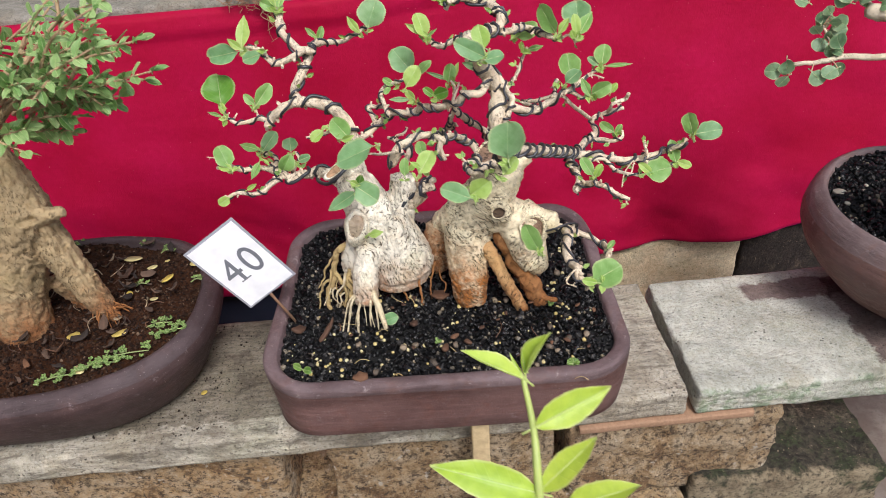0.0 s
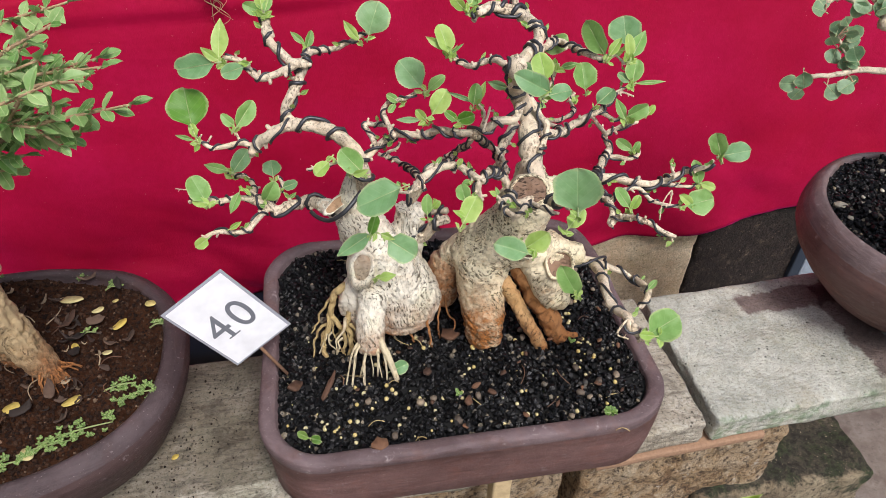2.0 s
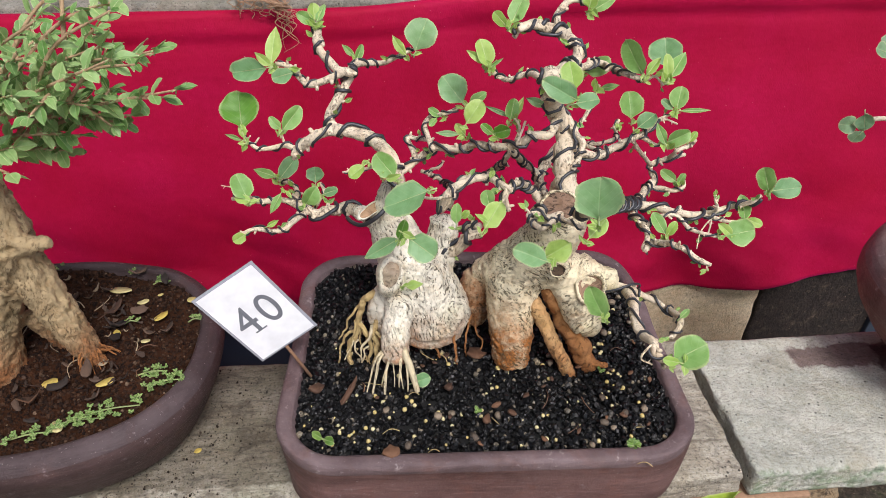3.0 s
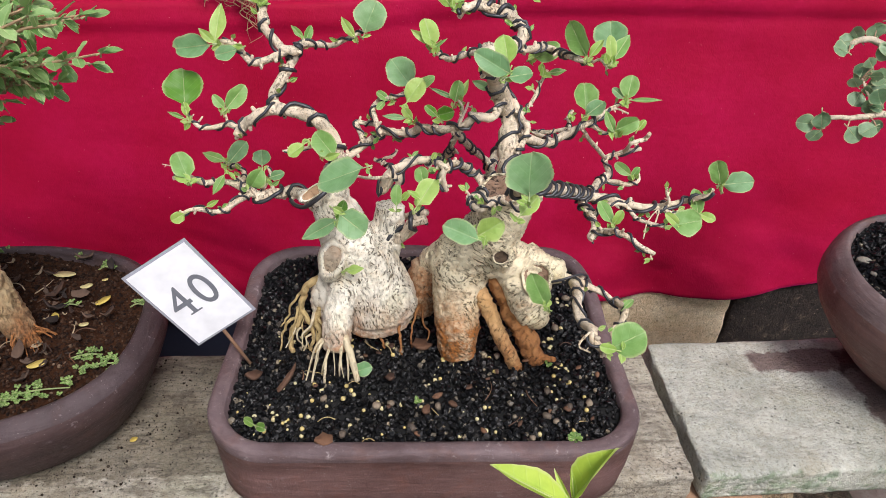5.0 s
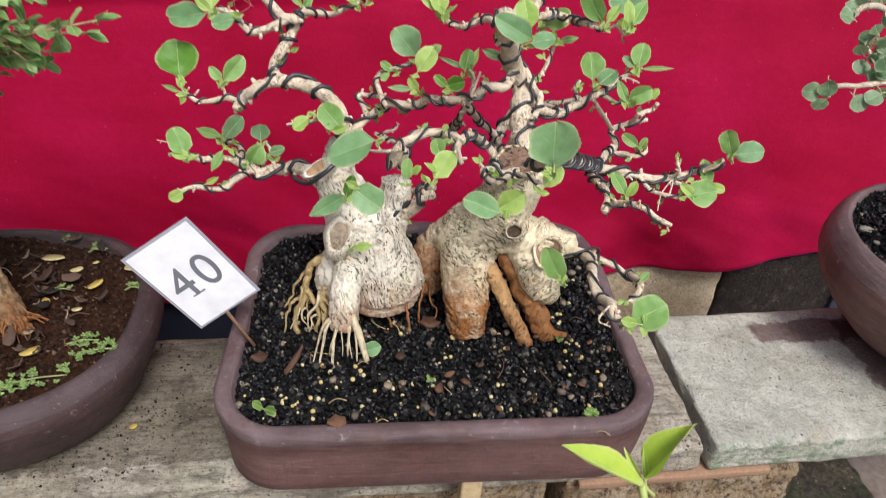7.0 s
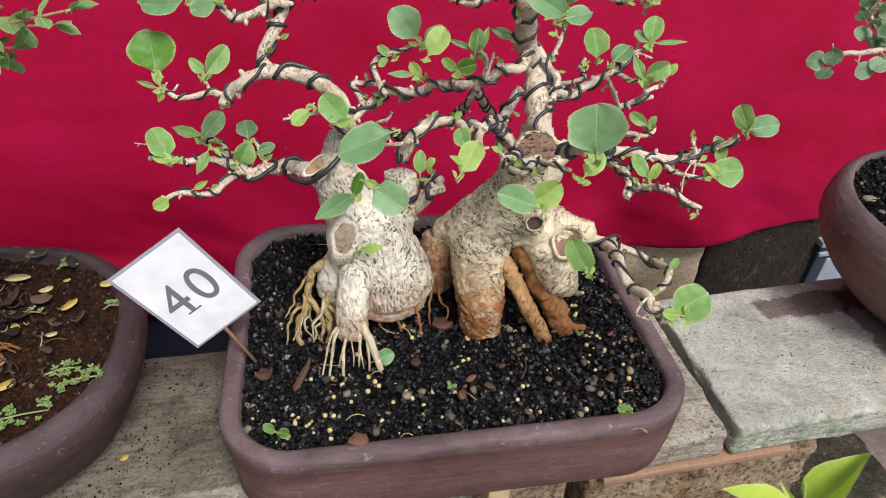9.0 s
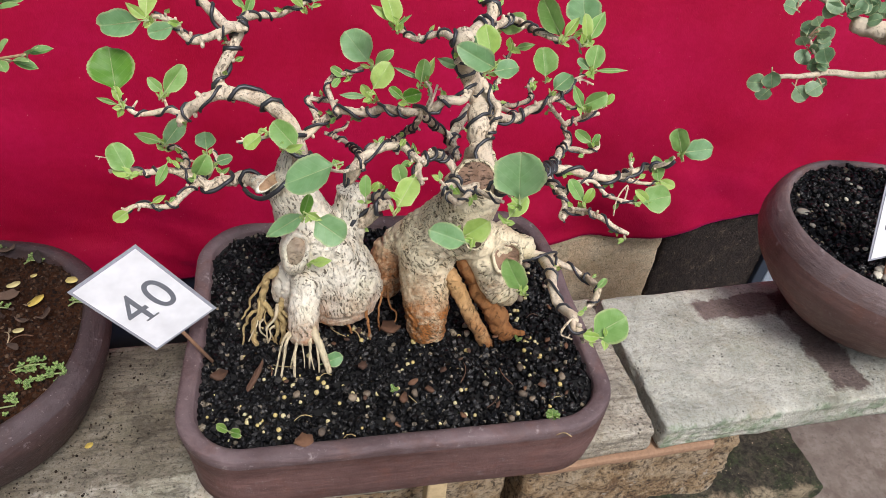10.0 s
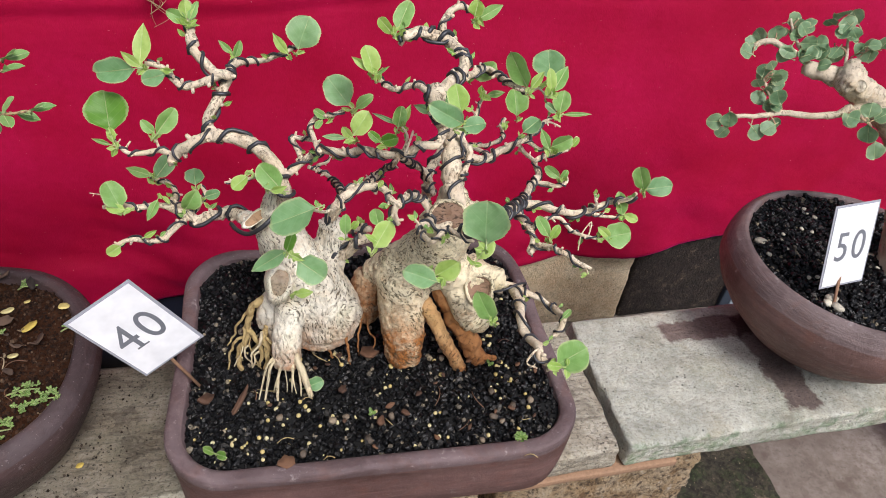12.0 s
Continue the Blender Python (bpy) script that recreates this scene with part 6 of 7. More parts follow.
branch([(0.444, 0.753, 0.627), (0.446, 0.766, 0.642), (0.446, 0.778, 0.656)], 0.0017, 0.0011, 0.0, RIGHT, M_BARK_RIGHT)
branch([(0.382, 0.726, 0.586), (0.372, 0.737, 0.597), (0.366, 0.749, 0.609)], 0.0017, 0.0011, 0.0, RIGHT, M_BARK_RIGHT)
branch([(0.449, 0.753, 0.627), (0.463, 0.759, 0.637)], 0.0017, 0.0011, 0.0, RIGHT, M_BARK_RIGHT)
branch([(0.414, 0.751, 0.620), (0.405, 0.761, 0.629), (0.393, 0.776, 0.645), (0.390, 0.789, 0.659)], 0.0022, 0.0011, 0.0, RIGHT, M_BARK_RIGHT)
def stalked_leaf(base, tip, width, roll):
    """A round leaf of the bowl tree, turned so that its base is next to a twig and joined to it by a stalk."""
    base, tip = Vector(base), Vector(tip)
    near = min(TWIGS[RIGHT.name], key=lambda q: (q - base.lerp(tip, 0.5)).length)
    if (near - tip).length < (near - base).length:
        base, tip = tip, base
    gap = near - base
    if gap.length > 0.012:
        # slide the leaf up to the twig that carries it
        shift = gap * (1 - 0.012 / gap.length)
        base, tip = base + shift, tip + shift
        gap = near - base
    if gap.length > 0.003:
        bm = bmesh.new()
        tube(bm, spline([near, near.lerp(base, 0.5) + Vector((0, 0, 0.0015)), base], 3), taper(0.0008, 0.0006), 5)
        part("leaf_stalk", bm, M_TWIG_RIGHT, RIGHT)
    leaf(base, tip, width, M_LEAF_RIGHT, roll, RIGHT)


stalked_leaf((0.321, 0.721, 0.570), (0.304, 0.720, 0.570), 0.0149, 0)
stalked_leaf((0.327, 0.722, 0.557), (0.336, 0.726, 0.567), 0.0149, 24)
stalked_leaf((0.326, 0.722, 0.588), (0.324, 0.710, 0.578), 0.0149, -6)
stalked_leaf((0.364, 0.711, 0.565), (0.353, 0.717, 0.575), 0.0149, -23)
stalked_leaf((0.374, 0.728, 0.571), (0.387, 0.723, 0.572), 0.0149, 12)
stalked_leaf((0.382, 0.702, 0.574), (0.368, 0.695, 0.569), 0.0149, 19)
stalked_leaf((0.364, 0.750, 0.610), (0.366, 0.756, 0.622), 0.0149, -17)
stalked_leaf((0.362, 0.791, 0.641), (0.368, 0.779, 0.633), 0.0149, -15)
stalked_leaf((0.348, 0.751, 0.625), (0.333, 0.752, 0.629), 0.0149, 21)
stalked_leaf((0.346, 0.771, 0.631), (0.358, 0.771, 0.637), 0.0149, 9)
stalked_leaf((0.370, 0.750, 0.596), (0.363, 0.739, 0.587), 0.0149, -24)
stalked_leaf((0.377, 0.721, 0.596), (0.370, 0.728, 0.607), 0.0149, -3)
stalked_leaf((0.376, 0.753, 0.614), (0.387, 0.745, 0.611), 0.0149, 24)
stalked_leaf((0.390, 0.754, 0.604), (0.373, 0.750, 0.602), 0.0149, -2)
stalked_leaf((0.379, 0.752, 0.631), (0.385, 0.756, 0.642), 0.0149, -24)
stalked_leaf((0.376, 0.782, 0.648), (0.377, 0.770, 0.639), 0.0149, 8)
stalked_leaf((0.410, 0.784, 0.641), (0.396, 0.788, 0.649), 0.0149, 21)
stalked_leaf((0.408, 0.759, 0.644), (0.420, 0.756, 0.648), 0.0149, -14)
stalked_leaf((0.408, 0.765, 0.633), (0.396, 0.756, 0.626), 0.0149, -18)
stalked_leaf((0.435, 0.765, 0.624), (0.433, 0.772, 0.637), 0.0149, 19)
stalked_leaf((0.435, 0.773, 0.665), (0.443, 0.762, 0.659), 0.0149, 13)
stalked_leaf((0.448, 0.788, 0.665), (0.432, 0.787, 0.666), 0.0149, -22)
stalked_leaf((0.459, 0.767, 0.631), (0.469, 0.770, 0.640), 0.0149, -7)
stalked_leaf((0.463, 0.752, 0.645), (0.458, 0.740, 0.635), 0.0149, 24)
stalked_leaf((0.457, 0.717, 0.585), (0.447, 0.724, 0.595), 0.0149, 1)
stalked_leaf((0.467, 0.731, 0.591), (0.479, 0.725, 0.590), 0.0149, -24)
stalked_leaf((0.464, 0.700, 0.586), (0.449, 0.694, 0.581), 0.0149, 5)
stalked_leaf((0.479, 0.684, 0.550), (0.481, 0.691, 0.562), 0.0149, 23)
stalked_leaf((0.482, 0.796, 0.668), (0.486, 0.784, 0.659), 0.0149, -11)
stalked_leaf((0.388, 0.744, 0.625), (0.373, 0.746, 0.630), 0.0149, -20)
stalked_leaf((0.387, 0.785, 0.652), (0.400, 0.785, 0.658), 0.0149, 16)


def right_leaves():
    """More round leaves crowding the ends of the bowl tree's twigs."""
    rng = random.Random(77)
    for cx, cy, cz, n, spread in ((0.392, 0.775, 0.645, 7, 0.016), (0.432, 0.765, 0.642, 9, 0.018), (0.410, 0.756, 0.632, 6, 0.014), (0.372, 0.752, 0.612, 5, 0.013), (0.462, 0.765, 0.648, 5, 0.014), (0.372, 0.735, 0.592, 4, 0.010)):
        for k in range(n):
            q = Vector((cx + rng.gauss(0, 0.6) * spread, cy + rng.gauss(0, 0.5) * spread, cz + rng.gauss(0, 0.5) * spread))
            d = Vector((rng.uniform(-1, 1), rng.uniform(-0.9, 0.3), rng.uniform(-0.5, 0.9))).normalized() * rng.uniform(0.010, 0.0165)
            stalked_leaf(q, q + d, d.length * rng.uniform(0.75, 0.98), rng.uniform(-40, 40))


right_leaves()
# a leafy shoot low on the bowl tree's trunk
branch([(0.470, 0.712, 0.578), (0.458, 0.698, 0.592), (0.446, 0.692, 0.600), (0.438, 0.690, 0.604)], 0.0018, 0.0010, 0.0, RIGHT, M_TWIG_RIGHT)
for base, tip, wide, lean in (((0.438, 0.690, 0.602), (0.424, 0.687, 0.606), 0.0150, 10), ((0.446, 0.691, 0.603), (0.444, 0.693, 0.618), 0.0165, -8), ((0.450, 0.692, 0.597), (0.455, 0.686, 0.580), 0.0165, 5),
                              ((0.484, 0.690, 0.566), (0.490, 0.686, 0.548), 0.0160, -12), ((0.455, 0.694, 0.600), (0.464, 0.690, 0.612), 0.0140, 15)):
    stalked_leaf(base, tip, wide, lean)

# ---- the plant in the oval pot ----
LEFT = thing("bonsai_tree", (-0.40, 0.52, 0.413), "brown forked bonsai with a dense crown of small pointed green leaves", "bonsai", "bonsai trees")
fused("trunk", [([(-0.426, 0.511, 0.402), (-0.426, 0.513, 0.430), (-0.422, 0.516, 0.462)], 0.0270, 0.0300),
                ([(-0.422, 0.516, 0.455), (-0.404, 0.522, 0.505), (-0.386, 0.526, 0.545)], 0.030, 0.033),
                ([(-0.386, 0.526, 0.540), (-0.392, 0.530, 0.580), (-0.404, 0.532, 0.640)], 0.031, 0.016),
                ([(-0.345, 0.529, 0.406), (-0.351, 0.529, 0.430), (-0.361, 0.529, 0.468), (-0.374, 0.528, 0.522)], 0.0110, 0.0185),
                ([(-0.456, 0.503, 0.403), (-0.440, 0.508, 0.418), (-0.420, 0.513, 0.440)], 0.012, 0.020),
                ([(-0.384, 0.552, 0.404), (-0.386, 0.548, 0.424), (-0.392, 0.540, 0.450)], 0.012, 0.012),
                ([(-0.358, 0.520, 0.538), (-0.343, 0.518, 0.543), (-0.332, 0.517, 0.546)], 0.0085, 0.0048),
                ([(-0.333, 0.522, 0.409), (-0.346, 0.528, 0.418)], 0.005, 0.009)], M_BARK_LEFT, LEFT, 0.0020, 0.0022, "ridged tan bark with a fibrous reddish foot", 0.0024, (150, 150, 34))
rng = random.Random(61)
for k in range(20):
    # short torn fibres round the foot of the leaning leg
    a = rng.uniform(-2.6, 0.6)
    q = Vector((-0.346 + 0.010 * math.cos(a), 0.529 + 0.010 * math.sin(a), rng.uniform(0.414, 0.428)))
    out = Vector((math.cos(a), math.sin(a), 0)) * rng.uniform(0.006, 0.016)
    end = Vector((q.x + out.x, q.y + out.y, 0.4125))
    bm = bmesh.new()
    tube(bm, [p + 0.0016 * noise.noise_vector(p * 210) for p in spline([q, (q + end) / 2 + Vector((0, 0, 0.003)), end], 5)], taper(rng.uniform(0.0007, 0.0014), 0.0004), 6, 0.25, 200.0)
    part("rootlet", bm, M_ROOT, LEFT)
SMALL = []
for k in range(5):
    bm = leaf_mesh(0.0150, 0.0066 + 0.0009 * k, 0.0 if k % 2 else 1.0, 900 + k)
    me = bpy.data.meshes.new("leaf")
    bm.to_mesh(me)
    bm.free()
    me.materials.append(M_LEAF_LEFT)
    me.polygons.foreach_set("use_smooth", [True] * len(me.polygons))
    SMALL.append(me)


def leafy_twig(start, end, rng, count, size=1.0):
    start, end = Vector(start), Vector(end)
    mid = start.lerp(end, 0.5) + Vector((rng.uniform(-0.012, 0.012), rng.uniform(-0.012, 0.012), rng.uniform(0.0, 0.014)))
    path = spline([start, mid, end], 7)
    bm = bmesh.new()
    tube(bm, path, taper(0.0018, 0.0007), 6, 0.1, 150.0)
    part("twig", bm, M_TWIG_LEFT, LEFT)
    fr = frames_along(path)
    for k in range(count):
        f = 0.25 + 0.75 * k / (count - 1)
        q, t, a, b = fr[min(len(fr) - 1, int(f * (len(fr) - 1)))]
        for side in (-1, 1):
            w = k * 1.57 + rng.uniform(-0.5, 0.5)
            d = (t * 0.75 + (a * math.cos(w) + b * math.sin(w)) * side).normalized()
            if k == count - 1:
                d = (t * 1.6 + (a * math.cos(w) + b * math.sin(w)) * side).normalized()
            z = Vector((rng.uniform(-0.5, 0.5), rng.uniform(-0.7, 0.2), 1.0))
            z = (z - d * z.dot(d)).normalized()
            m = Matrix((d, z.cross(d), z)).transposed().to_4x4()
            m.translation = q
            ob = new("leaf", SMALL[rng.randrange(5)])
            ob.parent = LEFT
            ob.matrix_parent_inverse = LEFT.matrix_world.inverted()
            ob.matrix_basis = m @ Matrix.Scale(size * rng.uniform(0.6, 1.08), 4)


def left_crown():
    rng = random.Random(21)
    tips = ((-0.204, 0.505, 0.682), (-0.218, 0.515, 0.702), (-0.226, 0.530, 0.664), (-0.246, 0.520, 0.656), (-0.262, 0.535, 0.640),
            (-0.282, 0.515, 0.640), (-0.300, 0.525, 0.622), (-0.236, 0.555, 0.690), (-0.228, 0.480, 0.712), (-0.255, 0.490, 0.675),
            (-0.270, 0.500, 0.700), (-0.290, 0.470, 0.690), (-0.245, 0.560, 0.725), (-0.320, 0.495, 0.640), (-0.310, 0.560, 0.650))
    for tip in tips:
        s = Vector((-0.385, 0.53, 0.60)).lerp(Vector(tip), rng.uniform(0.25, 0.5)) + Vector((0, 0, rng.uniform(0.0, 0.02)))
        tip = Vector(tip) + Vector((0.016, 0.0, 0.0))
        tip = tip - (tip - s).normalized() * 0.014
        leafy_twig(s, tip, rng, 10)
        side = tip + Vector((rng.uniform(-0.03, -0.005), rng.uniform(-0.03, 0.03), rng.uniform(-0.018, 0.03)))
        leafy_twig(s.lerp(tip, rng.uniform(0.3, 0.6)), side, rng, 6, 0.85)
    for k in range(30):
        a = rng.uniform(0, 6.28)
        h = rng.uniform(-0.6, 1.0)
        tip = Vector((-0.375, 0.52, 0.690)) + Vector((0.12 * math.cos(a) * math.sqrt(1 - 0.5 * h * h), 0.10 * math.sin(a), 0.075 * h))
        s = Vector((-0.388, 0.53, 0.615)).lerp(tip, 0.35)
        leafy_twig(s, tip, rng, 6)
    for end in ((-0.34, 0.52, 0.655), (-0.30, 0.52, 0.665), (-0.36, 0.51, 0.68), (-0.42, 0.52, 0.68), (-0.39, 0.53, 0.72), (-0.33, 0.55, 0.68)):
        bm = bmesh.new()
        tube(bm, spline([(-0.390, 0.53, 0.605), Vector((-0.389, 0.53, 0.62)).lerp(Vector(end), 0.5), end], 6), taper(0.006, 0.0022), 8, 0.15, 120.0)
        part("branch", bm, M_BARK_LEFT, LEFT)


left_crown()

# ---- the sprig in front ----
SPRIG = thing("young_plant", (0.078, 0.16, 0.0), "young lime-green seedling growing from the ground in front of the bench", "plant")
bm = bmesh.new()
tube(bm, spline([(0.086, 0.150, -0.01), (0.090, 0.165, 0.25), (0.088, 0.200, 0.50), (0.078, 0.228, 0.585), (0.075, 0.247, 0.610), (0.070, 0.261, 0.630)], 8), taper(0.0034, 0.0012), 8, 0.06, 80.0)
part("stem", bm, M_LEAF_LIME, SPRIG)
leaf((0.070, 0.261, 0.630), (0.041, 0.261, 0.646), 0.0088, M_LEAF_LIME, 30, SPRIG, 0.75)
leaf((0.071, 0.263, 0.632), (0.086, 0.268, 0.652), 0.0098, M_LEAF_LIME, -24, SPRIG, 0.85)
leaf((0.070, 0.262, 0.631), (0.063, 0.266, 0.640), 0.0022, M_LEAF_LIME, 0, SPRIG, 0.8)
leaf((0.071, 0.262, 0.631), (0.069, 0.268, 0.641), 0.0020, M_LEAF_LIME, 0, SPRIG, 0.8)
leaf((0.075, 0.248, 0.612), (0.109, 0.257, 0.631), 0.0135, M_LEAF_LIME, 0, SPRIG, 0.4)
leaf((0.078, 0.231, 0.589), (0.105, 0.244, 0.615), 0.0116, M_LEAF_LIME, 0, SPRIG, 0.4)
leaf((0.078, 0.230, 0.588), (0.030, 0.228, 0.607), 0.0154, M_LEAF_LIME, 0, SPRIG, 0.35)
leaf((0.089, 0.227, 0.582), (0.124, 0.231, 0.594), 0.0129, M_LEAF_LIME, 0, SPRIG, 0.4)
SPRIG.location.z -= 0.003


# ---- soil, gravel and litter ----
def inside(ring, x, y, grow=0.0):
    """Whether a place lies inside an outline (its own coordinates), shrunk by grow."""
    hit_ = False
    n = len(ring)
    f = 1.0 - grow
    for k in range(n):
        a, b = ring[k] * f, ring[(k + 1) % n] * f
        if (a.y > y) != (b.y > y) and x < (b.x - a.x) * (y - a.y) / (b.y - a.y) + a.x:
            hit_ = not hit_
    return hit_


def soil_height(p, level, mound):
    return level + mound * noise.noise(Vector((p.x * 22, p.y * 22, level))) + 0.4 * mound * noise.noise(Vector((p.x * 70, p.y * 70, 2.0)))


def bed(name, m, ring, level, mound, mat, label, category):
    """An uneven bed of earth filling a pot."""
    bm = bmesh.new()
    rows = []
    steps = 30
    for i in range(1, steps + 1):
        f = i / steps
        row = []
        for p in ring:
            w = m @ (p * f)
            row.append(bm.verts.new((w.x, w.y, soil_height(w, level, mound))))
        rows.append(row)
    c = bm.verts.new((m.translation.x, m.translation.y, level))
    n = len(ring)
    for k in range(n):
        bm.faces.new((c, rows[0][k], rows[0][(k + 1) % n]))
    for a, b in zip(rows, rows[1:]):
        for k in range(n):
            bm.faces.new((a[k], b[k], b[(k + 1) % n], a[(k + 1) % n]))
    ob = part(name, bm, mat)
    return tagged(ob, label, category, kind="stuff")


def stone_shape(seed, sides=6):
    """A small broken stone, unit size: a bumpy two-ring pebble of 18 faces."""
    rng = random.Random(seed)
    v = [Vector((0, 0, 0.5 * rng.uniform(0.6, 1)))]
    for z, r in ((0.22, 0.8), (-0.25, 0.85)):
        off = rng.uniform(0, 1)
        for k in range(sides):
            a = 2 * math.pi * (k + off) / sides
            q = 0.5 * r * rng.uniform(0.75, 1.15)
            v.append(Vector((q * math.cos(a), q * math.sin(a), z * rng.uniform(0.6, 1.3))))
    v.append(Vector((0, 0, -0.45)))
    f = []
    for k in range(sides):
        a, b = 1 + k, 1 + (k + 1) % sides
        c, d = a + sides, b + sides
        f += [(0, a, b), (a, c, d, b), (c, 2 * sides + 1, d)]
    return v, f


STONES = [stone_shape(k) for k in range(14)]


def scatter_grains(name, m, ring, level, mound, count, size, seed, mat, label, category, shrink=0.01):
    rng = random.Random(seed)
    verts, faces = [], []
    w = max(abs(p.x) for p in ring)
    d = max(abs(p.y) for p in ring)
    made = 0
    while made < count:
        x, y = rng.uniform(-w, w), rng.uniform(-d, d)
        if not inside(ring, x, y, shrink):
            continue
        made += 1
        v, f = STONES[rng.randrange(14)]
        s = size * rng.choice((0.55, 0.7, 0.8, 0.9, 1.0, 1.15, 1.5))
        p = m @ Vector((x, y, 0))
        turn = Euler((rng.uniform(0, 6), rng.uniform(0, 6), rng.uniform(0, 6))).to_matrix()
        at = Vector((p.x, p.y, soil_height(p, level, mound) + s * rng.uniform(-0.25, 0.50)))
        n0 = len(verts)
        verts += [turn @ Vector((q.x * s * 1.2, q.y * s, q.z * s)) + at for q in v]
        faces += [tuple(n0 + i for i in q) for q in f]
    me = bpy.data.meshes.new(name)
    me.from_pydata(verts, [], faces)
    me.materials.append(mat)
    return tagged(new(name, me), label, category, kind="stuff")


def mesh_of(name, verts, faces, mat, smooth=True):
    me = bpy.data.meshes.new(name)
    me.from_pydata(verts, [], faces)
    me.materials.append(mat)
    if smooth:
        me.polygons.foreach_set("use_smooth", [True] * len(me.polygons))
    return me


MID_RING = rounded(0.1545, 0.1205, 0.044)
LEFT_RING = outline(0.174, 0.118, 0, 2.6)
RIGHT_RING = outline(0.1125, 0.1125, 0, 2.0)
MID_Z, LEFT_Z, RIGHT_Z = 0.4125, 0.4095, 0.4450
bed("black_soil", POT_M, MID_RING, MID_Z - 0.001, 0.003, M_BLACK, "black gritty bed under the gravel of the pot", "soil")
bed("brown_soil", LEFT_M, LEFT_RING, LEFT_Z, 0.006, M_SOIL, "dark brown crumbly soil in the oval pot", "soil")
bed("dark_soil", RIGHT_M, RIGHT_RING, RIGHT_Z - 0.001, 0.004, M_BLACK, "black gritty soil in the round bowl", "soil")
scatter_grains("black_gravel", POT_M, MID_RING, MID_Z, 0.003, 11500, 0.0043, 11, M_GRAVEL, "fine black volcanic gravel filling the rectangular pot", "gravel")
scatter_grains("black_gravel", RIGHT_M, RIGHT_RING, RIGHT_Z, 0.004, 5000, 0.0048, 12, M_GRAVEL, "coarse black gravel filling the round bowl", "gravel")
scatter_grains("soil_crumbs", LEFT_M, LEFT_RING, LEFT_Z, 0.006, 12000, 0.0026, 13,
               island_material("soil_crumb", (0.0, (0.010, 0.0045, 0.0026)), (0.6, (0.034, 0.0150, 0.0082)), (0.965, (0.070, 0.036, 0.021)), (1.0, (0.22, 0.15, 0.10)), rough=0.95),
               "crumbs of brown earth on the soil", "soil")


SPILL_M = Matrix.Translation(bench(-0.205, 0.556, 0.0)) @ Matrix.Rotation(BENCH, 4, "Z")
scatter_grains("spilled_soil", SPILL_M, rounded(0.075, 0.078, 0.03), SLAB_TOP + 0.0004, 0.0, 190, 0.0018, 14,
               island_material("spilled_soil_crumb", (0.0, (0.008, 0.005, 0.004)), (0.7, (0.03, 0.02, 0.014)), (1.0, (0.10, 0.075, 0.055)), rough=0.95),
               "dark crumbs of soil spilled on the slab", "soil")
scatter_grains("spilled_soil", SPILL_M, outline(0.12, 0.080, 0, 2.4), SLAB_TOP + 0.0004, 0.0, 320, 0.0011, 15,
               island_material("fine_soil_crumb", (0.0, (0.010, 0.007, 0.005)), (1.0, (0.06, 0.045, 0.034)), rough=0.95),
               "fine dark grit scattered on the slab", "soil")


def ball(r, seg=10, rings=6):
    bm = bmesh.new()
    bmesh.ops.create_uvsphere(bm, u_segments=seg, v_segments=rings, radius=r)
    me = bpy.data.meshes.new("fertiliser_pellet")
    bm.to_mesh(me)
    bm.free()
    me.materials.append(M_PELLET)
    me.polygons.foreach_set("use_smooth", [True] * len(me.polygons))
    return me


def pellets():
    rng = random.Random(31)
    me = ball(0.00185)
    middles = [(rng.uniform(-0.13, 0.13), rng.uniform(-0.10, 0.02)) for _ in range(16)]
    made = 0
    while made < 210:
        if rng.random() < 0.5:
            cx, cy = rng.choice(middles)
            x, y = cx + rng.gauss(0, 0.007), cy + rng.gauss(0, 0.006)
        else:
            x, y = rng.uniform(-0.15, 0.15), -0.112 + 0.20 * rng.random() ** 1.6
        if not inside(MID_RING, x, y, 0.03):
            continue
        p = POT_M @ Vector((x, y, 0))
        s = rng.uniform(0.75, 1.10) if made < 140 else rng.uniform(0.40, 0.65)
        ob = new("fertiliser_pellet", me)
        ob.matrix_world = Matrix.Translation((p.x, p.y, soil_height(p, MID_Z, 0.003) + 0.0022 * s)) @ Matrix.Scale(s, 4)
        tagged(ob, "small yellow fertiliser pellet lying on black gravel", "pellet", "fertiliser pellets on the gravel")
        made += 1


pellets()


def flake(name, at, size, thick, turn, mat, label, category, seed, group="", tilt=0.25, curl=0.25, ragged=0.22):
    """A curled chip of bark or a fallen leaf lying on the soil."""
    rng = random.Random(seed)
    bm = bmesh.new()
    top, low = [], []
    n = 11
    for k in range(n):
        a = 2 * math.pi * k / n
        r = 1 + ragged * rng.uniform(-1, 1)
        x, y = 0.5 * size[0] * r * math.cos(a), 0.5 * size[1] * r * math.sin(a)
        z = curl * (x * x / max(1e-9, size[0]) + 1.3 * y * y / max(1e-9, size[1]))
        top.append(bm.verts.new((x, y, z + thick)))
        low.append(bm.verts.new((x, y, z)))
    ct, cl = bm.verts.new((0, 0, thick)), bm.verts.new((0, 0, 0))
    for k in range(n):
        j = (k + 1) % n
        bm.faces.new((ct, top[k], top[j]))
        bm.faces.new((cl, low[j], low[k]))
        bm.faces.new((top[k], low[k], low[j], top[j]))
    ob = part(name, bm, mat)
    ob.matrix_world = Matrix.Translation(at) @ Euler((rng.uniform(-tilt, tilt), rng.uniform(-tilt, tilt), radians(turn))).to_matrix().to_4x4()
    return tagged(ob, label, category, group)


